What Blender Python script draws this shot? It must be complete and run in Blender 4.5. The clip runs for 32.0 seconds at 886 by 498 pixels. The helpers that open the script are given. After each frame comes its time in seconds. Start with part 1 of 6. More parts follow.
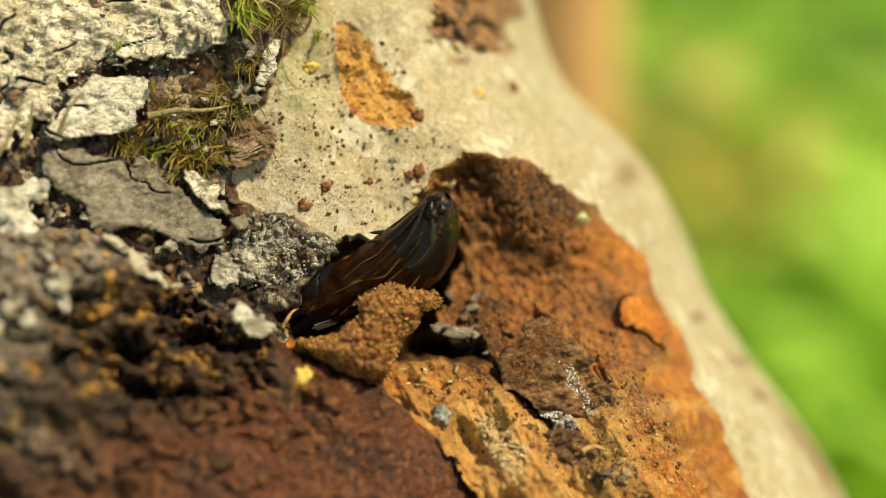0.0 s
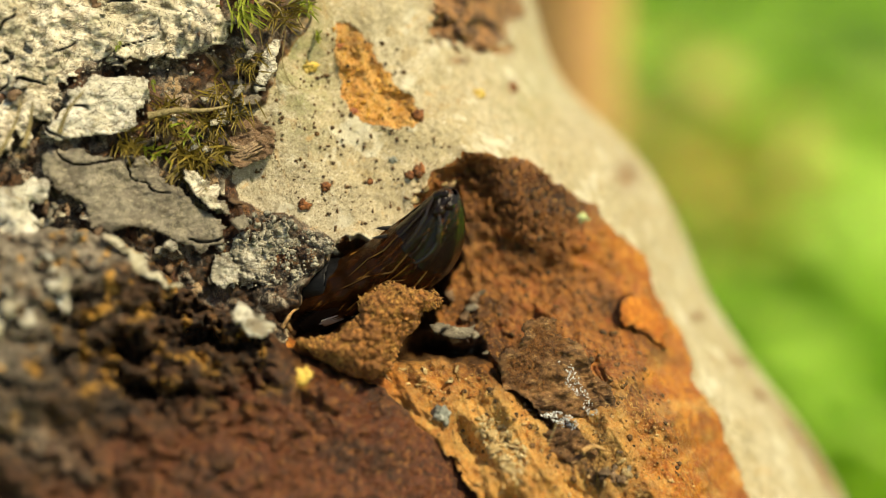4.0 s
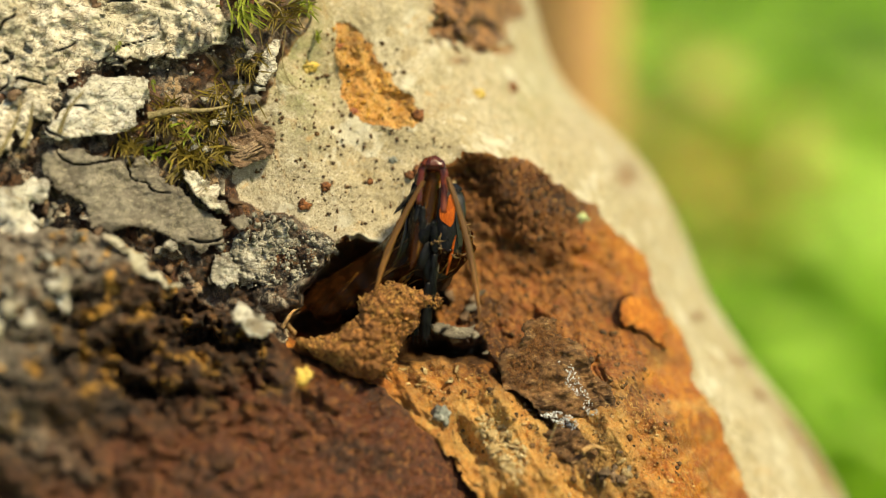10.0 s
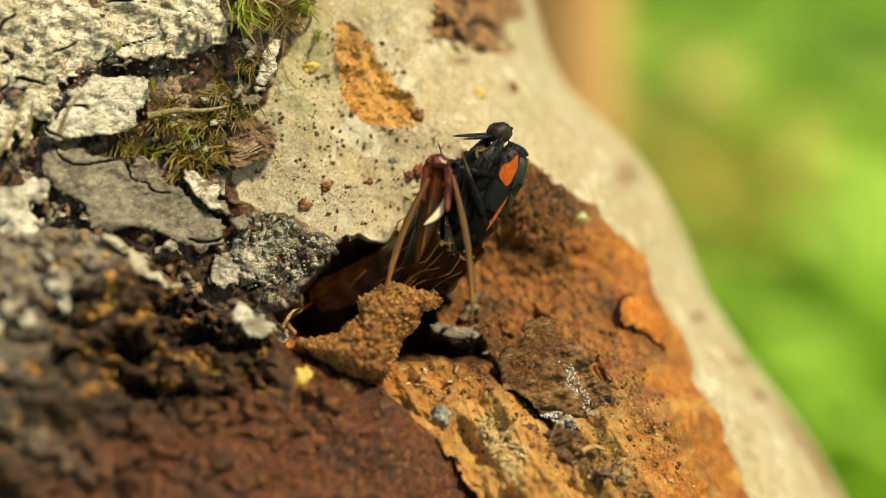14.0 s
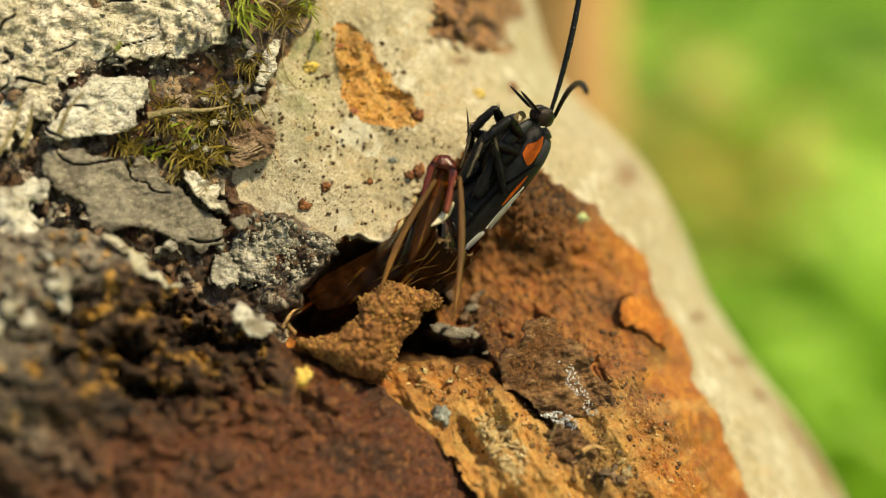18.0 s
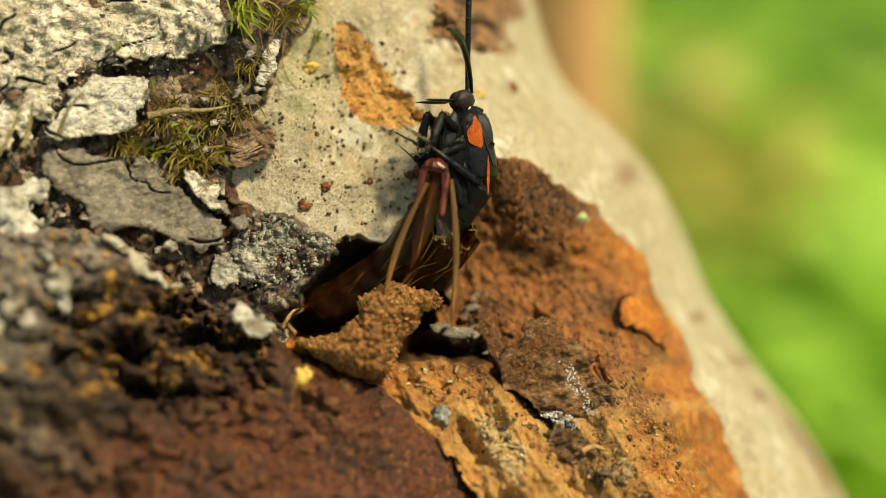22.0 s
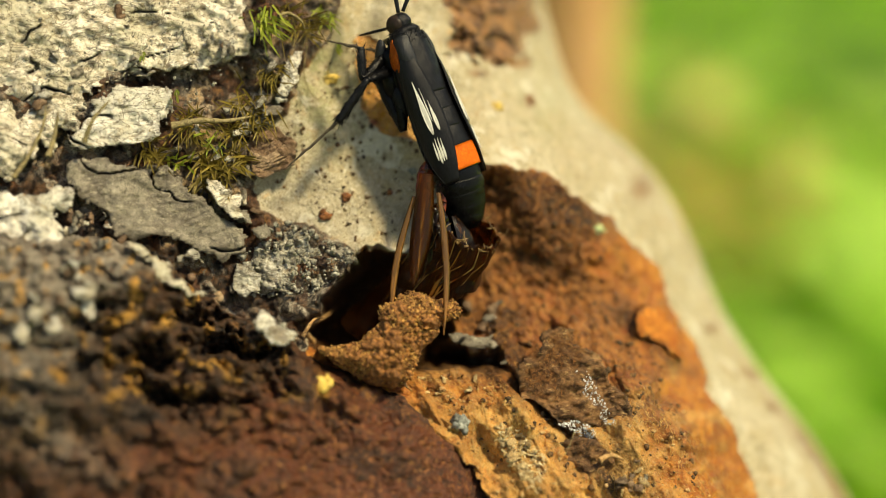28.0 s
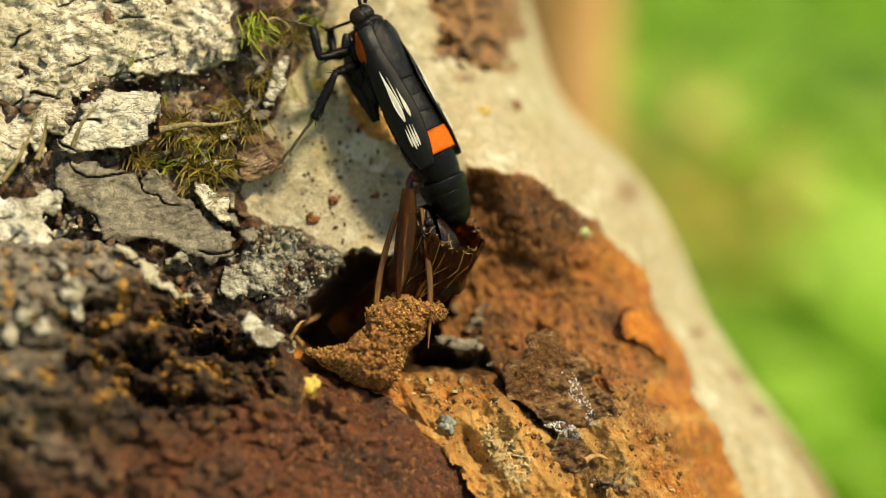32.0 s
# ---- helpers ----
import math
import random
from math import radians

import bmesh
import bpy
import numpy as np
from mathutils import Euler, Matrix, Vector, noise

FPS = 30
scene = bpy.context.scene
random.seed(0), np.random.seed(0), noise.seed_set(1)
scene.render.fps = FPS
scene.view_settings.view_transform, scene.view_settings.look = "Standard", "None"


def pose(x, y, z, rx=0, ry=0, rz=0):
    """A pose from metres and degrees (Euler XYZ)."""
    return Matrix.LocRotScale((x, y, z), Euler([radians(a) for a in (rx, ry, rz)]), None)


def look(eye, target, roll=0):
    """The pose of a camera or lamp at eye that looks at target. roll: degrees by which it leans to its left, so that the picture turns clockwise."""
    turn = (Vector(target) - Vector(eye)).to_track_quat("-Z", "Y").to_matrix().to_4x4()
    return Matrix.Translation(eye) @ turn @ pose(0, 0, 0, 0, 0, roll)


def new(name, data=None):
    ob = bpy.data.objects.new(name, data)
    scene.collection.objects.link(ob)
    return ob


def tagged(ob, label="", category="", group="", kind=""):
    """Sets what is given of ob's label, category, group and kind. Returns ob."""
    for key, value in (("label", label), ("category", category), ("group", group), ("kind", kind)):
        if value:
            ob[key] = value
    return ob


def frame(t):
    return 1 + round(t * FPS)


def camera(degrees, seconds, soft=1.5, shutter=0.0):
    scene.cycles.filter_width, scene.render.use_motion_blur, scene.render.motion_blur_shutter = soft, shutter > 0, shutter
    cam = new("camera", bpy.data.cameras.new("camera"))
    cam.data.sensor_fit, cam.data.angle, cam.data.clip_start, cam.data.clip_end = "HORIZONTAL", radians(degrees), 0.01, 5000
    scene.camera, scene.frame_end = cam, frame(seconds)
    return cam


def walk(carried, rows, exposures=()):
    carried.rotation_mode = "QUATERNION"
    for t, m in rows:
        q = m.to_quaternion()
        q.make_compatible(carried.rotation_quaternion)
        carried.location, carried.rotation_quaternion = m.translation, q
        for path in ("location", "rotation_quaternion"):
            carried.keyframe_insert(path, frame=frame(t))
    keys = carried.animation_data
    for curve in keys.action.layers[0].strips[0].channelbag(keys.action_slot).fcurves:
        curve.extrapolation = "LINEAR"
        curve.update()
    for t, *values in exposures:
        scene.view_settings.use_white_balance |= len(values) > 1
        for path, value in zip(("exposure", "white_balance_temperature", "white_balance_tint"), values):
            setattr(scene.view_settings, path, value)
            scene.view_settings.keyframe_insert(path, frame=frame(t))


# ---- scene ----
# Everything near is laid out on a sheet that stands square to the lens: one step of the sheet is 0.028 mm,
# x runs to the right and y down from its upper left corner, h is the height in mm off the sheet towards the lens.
STEP, REACH, MM = 0.028, 88.0, 0.001
PITCH, HEIGHT = 20.0, 0.36
STAGE = pose(0, 0, HEIGHT, -PITCH, 0, 0)


def sheet(x, y, h=0.0):
    s = (REACH - h) / REACH
    return Vector(((x - 784) * STEP * s * MM, -h * MM, (441 - y) * STEP * s * MM))


def view(dx, dy, dz, pitch, roll, yaw):
    turn = Euler((radians(pitch), 0, 0)).to_matrix().to_4x4() @ Euler((0, radians(roll), 0)).to_matrix().to_4x4()
    turn = Euler((0, 0, radians(yaw))).to_matrix().to_4x4() @ turn
    return STAGE @ Matrix.Translation((dx * MM, (dy - REACH) * MM, dz * MM)) @ turn @ pose(0, 0, 0, 90)


# ---- camera: on a support until 25.5 s, then in the hand ----
cam = camera(2 * math.degrees(math.atan(784 * STEP / REACH)), 32.0, soft=0.3)
cam.data.dof.use_dof = True
cam.data.dof.focus_distance = 0.0882
cam.data.dof.aperture_fstop = cam.data.lens / 4.4
STILL = view(0, 0, 0, 0, 0, 0)
walk(cam, [
    (0.0, STILL), (8.0, STILL), (16.0, STILL), (25.0, STILL), (25.6, STILL),
    (27.5, view(-1.03, -0.65, -0.12, 0.22, -0.24, -0.29)), (28.0, view(-1.31, -0.89, -0.47, 0.63, -0.30, -0.22)),
    (28.5, view(-1.06, -1.00, -0.36, 0.65, -0.31, -0.17)), (29.0, view(-1.04, -1.04, -0.33, 0.63, -0.21, -0.31)),
    (29.5, view(-0.81, -0.87, -0.20, 0.53, -0.23, -0.18)), (30.0, view(-1.02, -1.01, -0.21, 0.52, -0.29, -0.34)),
    (30.5, view(-1.04, -1.16, -0.46, 0.70, -0.27, -0.33)), (31.0, view(-0.79, -1.12, -0.40, 0.73, -0.30, -0.23)),
    (31.5, view(-0.40, -1.39, -0.60, 0.82, -0.22, -0.10)), (32.0, view(-0.65, -1.62, -1.16, 1.15, -0.17, -0.24)),
], exposures=[(0.0, 0.34, 8350, 7), (14.0, 0.31, 8350, 7), (24.0, 0.25, 8350, 7), (28.0, 0.31, 8350, 7), (32.0, 0.31, 8350, 7)])

# ---- light: a clear day, the sun high to the right and behind the lens ----
SUN_WAY = (STAGE.to_3x3() @ Vector((0.44, -0.58, 0.68))).normalized()
world = bpy.data.worlds.new("world")
scene.world = world
world.use_nodes = True
sky = world.node_tree.nodes.new("ShaderNodeTexSky")
sky.sky_type, sky.sun_disc = "NISHITA", False
sky.sun_elevation = math.asin(SUN_WAY.z)
sky.sun_rotation = math.atan2(SUN_WAY.x, SUN_WAY.y)
world.node_tree.links.new(sky.outputs[0], world.node_tree.nodes["Background"].inputs[0])
world.node_tree.nodes["Background"].inputs[1].default_value = 0.115
sun_data = bpy.data.lights.new("sun", "SUN")
sun_data.energy, sun_data.angle, sun_data.color = 4.3, radians(7), (1.0, 0.935, 0.71)
sun = new("sun", sun_data)
sun.matrix_world = look(Vector((0, 0, 3)) + SUN_WAY, (0, 0, 3))


# ---- materials ----
class Mat:
    """A node material in the making: lengths are in mm of the thing's own space."""

    def __init__(self, name):
        self.mat = bpy.data.materials.new(name)
        self.mat.use_nodes = True
        self.tree = self.mat.node_tree
        self.bsdf = self.tree.nodes["Principled BSDF"]
        co = self.tree.nodes.new("ShaderNodeTexCoord")
        self.co = self.math3("MULTIPLY", co.outputs["Object"], (1000, 1000, 1000))

    def node(self, kind):
        return self.tree.nodes.new(kind)

    def link(self, a, b):
        self.tree.links.new(a, b)

    def put(self, socket, value):
        if isinstance(value, bpy.types.NodeSocket):
            self.link(value, socket)
        elif isinstance(value, tuple) and len(value) == 3 and socket.type == "RGBA":
            socket.default_value = (*value, 1)
        else:
            socket.default_value = value

    def math3(self, op, a, b):
        n = self.node("ShaderNodeVectorMath")
        n.operation = op
        self.put(n.inputs[0], a)
        self.put(n.inputs[1], b)
        return n.outputs[0]

    def calc(self, op, a, b):
        n = self.node("ShaderNodeMath")
        n.operation = op
        n.use_clamp = True
        self.put(n.inputs[0], a)
        self.put(n.inputs[1], b)
        return n.outputs[0]

    def noise(self, per_mm, detail=4.0, rough=0.6, stretch=None, warp=0.0):
        n = self.node("ShaderNodeTexNoise")
        co = self.co if stretch is None else self.math3("MULTIPLY", self.co, stretch)
        self.link(co, n.inputs["Vector"])
        n.inputs["Scale"].default_value, n.inputs["Detail"].default_value = per_mm, detail
        n.inputs["Roughness"].default_value, n.inputs["Distortion"].default_value = rough, warp
        return n.outputs["Fac"]

    def cells(self, per_mm, feature="F1"):
        n = self.node("ShaderNodeTexVoronoi")
        self.link(self.co, n.inputs["Vector"])
        n.feature = feature
        n.inputs["Scale"].default_value = per_mm
        return n.outputs["Distance"]

    def ramp(self, fac, lo, hi, a=0.0, b=1.0):
        n = self.node("ShaderNodeMapRange")
        n.interpolation_type = "SMOOTHSTEP"
        self.put(n.inputs[0], fac)
        for i, v in enumerate((lo, hi, a, b)):
            n.inputs[i + 1].default_value = v
        return n.outputs[0]

    def mix(self, fac, a, b, mode="MIX"):
        n = self.node("ShaderNodeMix")
        n.data_type, n.blend_type = "RGBA", mode
        self.put(n.inputs["Factor"], fac)
        self.put(n.inputs["A"], a)
        self.put(n.inputs["B"], b)
        return n.outputs["Result"]

    def mask(self, channel):
        n = self.node("ShaderNodeAttribute")
        n.attribute_name = "stain"
        s = self.node("ShaderNodeSeparateColor")
        self.link(n.outputs["Color"], s.inputs[0])
        return s.outputs[channel]

    def bump(self, height, strength, mm):
        n = self.node("ShaderNodeBump")
        n.inputs["Strength"].default_value = strength
        n.inputs["Distance"].default_value = mm * MM
        self.link(height, n.inputs["Height"])
        if self.bsdf.inputs["Normal"].is_linked:
            self.link(self.bsdf.inputs["Normal"].links[0].from_socket, n.inputs["Normal"])
        self.link(n.outputs[0], self.bsdf.inputs["Normal"])

    def done(self, color, rough=0.8, **more):
        self.put(self.bsdf.inputs["Base Color"], color)
        self.put(self.bsdf.inputs["Roughness"], rough)
        for key, value in more.items():
            self.put(self.bsdf.inputs[key.replace("_", " ")], value)
        return self.mat


def cream_bark():
    m = Mat("cream_bark")
    big, mid, fine = m.noise(0.22, 3), m.noise(1.3, 6, 0.7), m.noise(13, 4, 0.75)
    c = m.mix(m.ramp(big, 0.35, 0.65), (0.55, 0.455, 0.28), (0.66, 0.58, 0.41))
    c = m.mix(m.ramp(mid, 0.44, 0.60, 0, 0.8), c, (0.42, 0.355, 0.225))
    c = m.mix(m.ramp(m.noise(0.8, 4, 0.6, warp=0.8), 0.54, 0.64, 0, 0.45), c, (0.44, 0.30, 0.12))
    c = m.mix(m.calc("MULTIPLY", m.mask("Green"), 0.75), c, (0.48, 0.43, 0.33))
    c = m.mix(m.calc("MULTIPLY", m.mask("Blue"), m.ramp(mid, 0.35, 0.6)), c, (0.36, 0.36, 0.17))
    c = m.mix(m.ramp(fine, 0.50, 0.62, 0, 0.75), c, (0.19, 0.145, 0.085))
    c = m.mix(m.ramp(m.noise(4, 4, 0.7), 0.55, 0.66, 0, 0.6), c, (0.62, 0.55, 0.40))
    c = m.mix(m.calc("MULTIPLY", m.ramp(m.cells(1.3), 0.05, 0.17, 0.9, 0), m.ramp(mid, 0.44, 0.54)), c, (0.10, 0.065, 0.035))
    c = m.mix(m.calc("MULTIPLY", m.ramp(m.cells(3.4), 0.08, 0.24, 0.8, 0), m.ramp(big, 0.42, 0.55)), c, (0.19, 0.13, 0.07))
    c = m.mix(m.ramp(m.noise(2.4, 5, 0.75, warp=1.2), 0.58, 0.66, 0, 0.65), c, (0.27, 0.20, 0.12))
    c = m.mix(m.ramp(m.noise(7, 4, 0.75, warp=0.5), 0.56, 0.62, 0, 0.55), c, (0.12, 0.085, 0.05))
    c = m.mix(m.ramp(m.noise(6, 4, 0.75, warp=0.5), 0.58, 0.64, 0, 0.6), c, (0.86, 0.80, 0.66))
    c = m.mix(m.ramp(m.noise(1.1, 4, 0.7, stretch=(2.2, 1, 0.6), warp=0.8), 0.60, 0.66, 0, 0.35), c, (0.44, 0.24, 0.07))
    c = m.mix(m.ramp(m.noise(0.55, 4, 0.6, warp=0.8), 0.55, 0.66, 0, 0.55), c, (0.80, 0.77, 0.64))
    c = m.mix(m.ramp(m.noise(0.7, 4, 0.65, warp=0.6), 0.62, 0.70, 0, 0.55), c, (0.62, 0.36, 0.14))
    c = m.mix(m.mask("Red"), c, m.mix(m.ramp(mid, 0.4, 0.6), (0.07, 0.035, 0.02), (0.40, 0.20, 0.08)))
    m.bump(mid, 0.8, 0.28)
    m.bump(m.noise(5, 4, 0.7), 0.7, 0.1)
    m.bump(fine, 0.9, 0.08)
    return m.done(c, 0.7)


def rust_wood():
    m = Mat("rust_wood")
    big, mid, fine = m.noise(0.5, 4, 0.6, warp=0.6), m.noise(2.2, 6, 0.72, warp=0.4), m.noise(13, 4, 0.75)
    fibre = m.noise(2.6, 4, 0.65, stretch=(1.6, 1, 0.5))
    c = m.mix(m.ramp(mid, 0.36, 0.64), (0.11, 0.034, 0.010), (0.46, 0.165, 0.036))
    c = m.mix(m.ramp(big, 0.52, 0.66, 0, 0.8), c, (0.34, 0.085, 0.022))
    c = m.mix(m.ramp(fibre, 0.48, 0.72, 0, 0.7), c, (0.46, 0.22, 0.06))
    c = m.mix(m.calc("MULTIPLY", m.mask("Red"), m.ramp(mid, 0.25, 0.55, 0.55, 1)), c,
              m.mix(m.ramp(m.noise(1.1, 5, 0.7, warp=0.6), 0.42, 0.64), (0.42, 0.105, 0.014), m.mix(m.ramp(fine, 0.4, 0.65), (0.64, 0.21, 0.020), (0.86, 0.40, 0.075))))
    c = m.mix(m.calc("MULTIPLY", m.mask("Blue"), m.ramp(fibre, 0.3, 0.55, 0.3, 1)), c,
              m.mix(m.ramp(fine, 0.4, 0.62), (0.74, 0.35, 0.07), (0.94, 0.66, 0.28)))
    # Green mask: dark wood, and shade painted into the hole and recesses
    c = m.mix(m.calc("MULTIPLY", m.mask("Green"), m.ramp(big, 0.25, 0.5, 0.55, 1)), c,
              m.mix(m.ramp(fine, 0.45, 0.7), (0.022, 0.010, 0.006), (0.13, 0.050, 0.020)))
    c = m.mix(m.ramp(fine, 0.54, 0.66, 0, 0.65), c, (0.075, 0.025, 0.010))
    c = m.mix(m.ramp(m.noise(6, 4, 0.7), 0.54, 0.63, 0, 0.65), c, (0.68, 0.34, 0.09))
    m.bump(mid, 0.8, 0.3)
    m.bump(m.noise(6, 5, 0.7, warp=0.4), 0.8, 0.13)
    m.bump(fine, 0.9, 0.1)
    return m.done(c, m.ramp(mid, 0.3, 0.7, 0.26, 0.65))


def dark_bark():
    m = Mat("dark_bark")
    big, mid, fine = m.noise(0.45, 4, 0.6), m.noise(1.6, 6, 0.72, warp=0.5), m.noise(11, 4, 0.75)
    c = m.mix(m.ramp(mid, 0.38, 0.66), (0.010, 0.0065, 0.005), (0.120, 0.056, 0.023))
    c = m.mix(m.ramp(m.noise(0.9, 5, 0.65, warp=0.8), 0.56, 0.68, 0, 0.9), c, (0.30, 0.145, 0.045))
    c = m.mix(m.calc("MULTIPLY", m.mask("Red"), m.ramp(mid, 0.3, 0.55, 0.45, 1)), c,
              m.mix(m.ramp(fine, 0.4, 0.65), (0.075, 0.020, 0.008), (0.24, 0.064, 0.020)))
    c = m.mix(m.ramp(big, 0.52, 0.64, 0, 0.6), c, (0.022, 0.017, 0.015))
    c = m.mix(m.calc("MULTIPLY", m.mask("Green"), m.ramp(mid, 0.38, 0.56)), c,
              m.mix(m.ramp(fine, 0.4, 0.6), (0.24, 0.20, 0.15), (0.62, 0.56, 0.46)))
    c = m.mix(m.calc("MULTIPLY", m.mask("Blue"), m.ramp(mid, 0.44, 0.54)), c, (0.66, 0.34, 0.065))
    c = m.mix(m.ramp(fine, 0.58, 0.75, 0, 0.5), c, (0.015, 0.011, 0.009))
    c = m.mix(m.ramp(m.noise(2.6, 5, 0.7, warp=0.6), 0.52, 0.60, 0, 0.65), c, (0.012, 0.008, 0.006))
    rusty = m.ramp(m.mask("Red"), 0.0, 0.8, 0.35, 1.0)
    c = m.mix(m.calc("MULTIPLY", rusty, m.ramp(m.noise(3.3, 5, 0.7, warp=0.6), 0.56, 0.64, 0, 0.75)), c, (0.44, 0.17, 0.055))
    m.bump(mid, 0.9, 0.35)
    m.bump(m.noise(5, 5, 0.7, warp=0.5), 0.8, 0.14)
    m.bump(fine, 0.9, 0.09)
    c = m.mix(m.calc("MULTIPLY", rusty, m.ramp(m.noise(4.5, 5, 0.75, warp=0.6), 0.58, 0.64, 0, 0.8)), c, (0.46, 0.21, 0.055))
    c = m.mix(m.ramp(m.noise(5.5, 5, 0.75, warp=0.6), 0.57, 0.63, 0, 0.75), c, (0.014, 0.009, 0.007))
    return m.done(c, m.ramp(big, 0.3, 0.7, 0.35, 0.75))


def lichen_plate(name, low, high, film):
    """Weathered bark under a smooth crust of lichen: soft mottling, thin dark cracks, small pits."""
    m = Mat(name)
    big, mid, fine = m.noise(0.32, 4, 0.6), m.noise(1.4, 6, 0.7, warp=0.8), m.noise(11, 4, 0.75)
    vein = m.noise(1.0, 5, 0.65, stretch=(0.6, 1, 1.3), warp=1.2)
    c = m.mix(m.ramp(mid, 0.36, 0.62), low, high)
    c = m.mix(m.ramp(big, 0.44, 0.58, 0, 0.75), c, film)
    c = m.mix(m.ramp(m.noise(2.6, 5, 0.7, stretch=(0.45, 1, 1.5), warp=0.6), 0.52, 0.66, 0, 0.6), c, tuple(v * 0.55 for v in low))
    c = m.mix(m.ramp(m.noise(4.5, 4, 0.7), 0.56, 0.66, 0, 0.5), c, tuple(min(0.92, v * 1.12) for v in high))
    c = m.mix(m.calc("MULTIPLY", m.ramp(vein, 0.470, 0.498), m.ramp(vein, 0.502, 0.530, 0.85, 0)), c, (0.10, 0.075, 0.05))
    c = m.mix(m.ramp(m.noise(0.75, 5, 0.7, warp=0.9), 0.57, 0.63, 0, 0.75), c, (0.17, 0.125, 0.075))
    c = m.mix(m.ramp(m.noise(1.7, 5, 0.7, warp=1.4), 0.56, 0.62, 0, 0.6), c, (0.36, 0.29, 0.18))
    c = m.mix(m.ramp(m.cells(2.2), 0.05, 0.16, 0.55, 0), c, (0.14, 0.11, 0.08))
    c = m.mix(m.ramp(fine, 0.54, 0.66, 0, 0.6), c, tuple(v * 0.45 for v in low))
    c = m.mix(m.mask("Red"), c, (0.06, 0.043, 0.03))
    m.bump(mid, 0.6, 0.28)
    m.bump(vein, 0.5, 0.25)
    m.bump(m.noise(5, 5, 0.75, warp=0.6), 0.7, 0.11)
    m.bump(fine, 0.8, 0.07)
    return m.done(c, 0.8)


def plate_bark(name, low, high, spots):
    m = Mat(name)
    big, mid, fine = m.noise(0.4, 4, 0.6), m.noise(1.8, 6, 0.72, warp=0.5), m.noise(12, 4, 0.78)
    fibre = m.noise(3.0, 4, 0.7, stretch=(0.5, 1, 1.4))
    c = m.mix(m.ramp(mid, 0.35, 0.65), low, high)
    c = m.mix(m.ramp(big, 0.48, 0.62, 0, 0.5), c, (low[0] * 0.7, low[1] * 0.63, low[2] * 0.62))
    c = m.mix(m.ramp(fibre, 0.52, 0.7, 0, 0.7), c, spots)
    c = m.mix(m.ramp(m.noise(0.9, 5, 0.7, warp=0.7), 0.56, 0.66, 0, 0.7), c, tuple(v * 0.3 for v in low))
    c = m.mix(m.ramp(fine, 0.56, 0.70, 0, 0.7), c, tuple(v * 0.28 for v in low))
    c = m.mix(m.ramp(m.noise(8, 4, 0.7), 0.60, 0.66, 0, 0.6), c, tuple(min(0.9, v * 1.5) for v in high))
    c = m.mix(m.mask("Red"), c, (0.05, 0.036, 0.026))
    c = m.mix(m.ramp(m.noise(5, 5, 0.75, warp=0.6), 0.56, 0.63, 0, 0.45), c, (low[0] * 0.34, low[1] * 0.29, low[2] * 0.24))
    m.bump(mid, 0.8, 0.32)
    m.bump(m.noise(5, 5, 0.75, warp=0.6), 0.8, 0.14)
    m.bump(fine, 0.8, 0.09)
    return m.done(c, 0.85)


def grains(name, low, high, per_mm=6.0, rough=0.8):
    m = Mat(name)
    info = m.node("ShaderNodeNewGeometry")
    fine = m.noise(per_mm, 4, 0.7)
    c = m.mix(m.calc("ADD", m.calc("MULTIPLY", info.outputs["Random Per Island"], 0.5), m.ramp(m.noise(per_mm * 0.8, 3, 0.7), 0.4, 0.65, 0, 0.55)), low, high)
    c = m.mix(m.ramp(fine, 0.5, 0.62, 0, 0.7), c, tuple(v * 0.3 for v in low))
    m.bump(fine, 0.7, 0.06)
    return m.done(c, rough)


def blade_green(name, low, high, through_light=0.35):
    m = Mat(name)
    info = m.node("ShaderNodeNewGeometry")
    c = m.mix(info.outputs["Random Per Island"], low, high)
    c = m.mix(m.ramp(m.noise(3.0, 2), 0.4, 0.7, 0, 0.4), c, tuple(v * 0.6 for v in low))
    m.done(c, 0.5)
    t = m.node("ShaderNodeBsdfTranslucent")
    m.put(t.inputs[0], c)
    x = m.node("ShaderNodeMixShader")
    x.inputs[0].default_value = through_light
    m.link(m.bsdf.outputs[0], x.inputs[1])
    m.link(t.outputs[0], x.inputs[2])
    m.link(x.outputs[0], m.node_out().inputs[0])
    return m.mat


def mat_out(self):
    return self.tree.nodes["Material Output"]


Mat.node_out = mat_out


def shell(name, through_color, body, share, streak, shine=0.3):
    """Thin, amber-coloured skin: part of the light passes, part is scattered, the surface shines."""
    m = Mat(name)
    fibre = m.noise(1.2, 4, 0.6, stretch=(3.5, 3.5, 0.35))
    c = m.mix(m.ramp(fibre, 0.42, 0.62), tuple(v * 0.35 for v in body), body)
    c = m.mix(m.ramp(m.noise(1.0, 3, 0.6, stretch=(2.4, 2.4, 0.16)), 0.59, 0.68, 0, 0.7), c, streak)
    m.bump(fibre, 0.5, 0.12)
    m.bump(m.noise(7, 3), 0.3, 0.03)
    m.done(c, 0.24, Specular_IOR_Level=shine)
    t = m.node("ShaderNodeBsdfTransparent")
    m.put(t.inputs[0], m.mix(m.ramp(fibre, 0.4, 0.65), tuple(v * 0.55 for v in through_color), through_color))
    x = m.node("ShaderNodeMixShader")
    m.put(x.inputs[0], m.ramp(fibre, 0.3, 0.7, share - 0.15, share + 0.15))
    m.link(m.bsdf.outputs[0], x.inputs[1])
    m.link(t.outputs[0], x.inputs[2])
    m.link(x.outputs[0], m.node_out().inputs[0])
    return m.mat


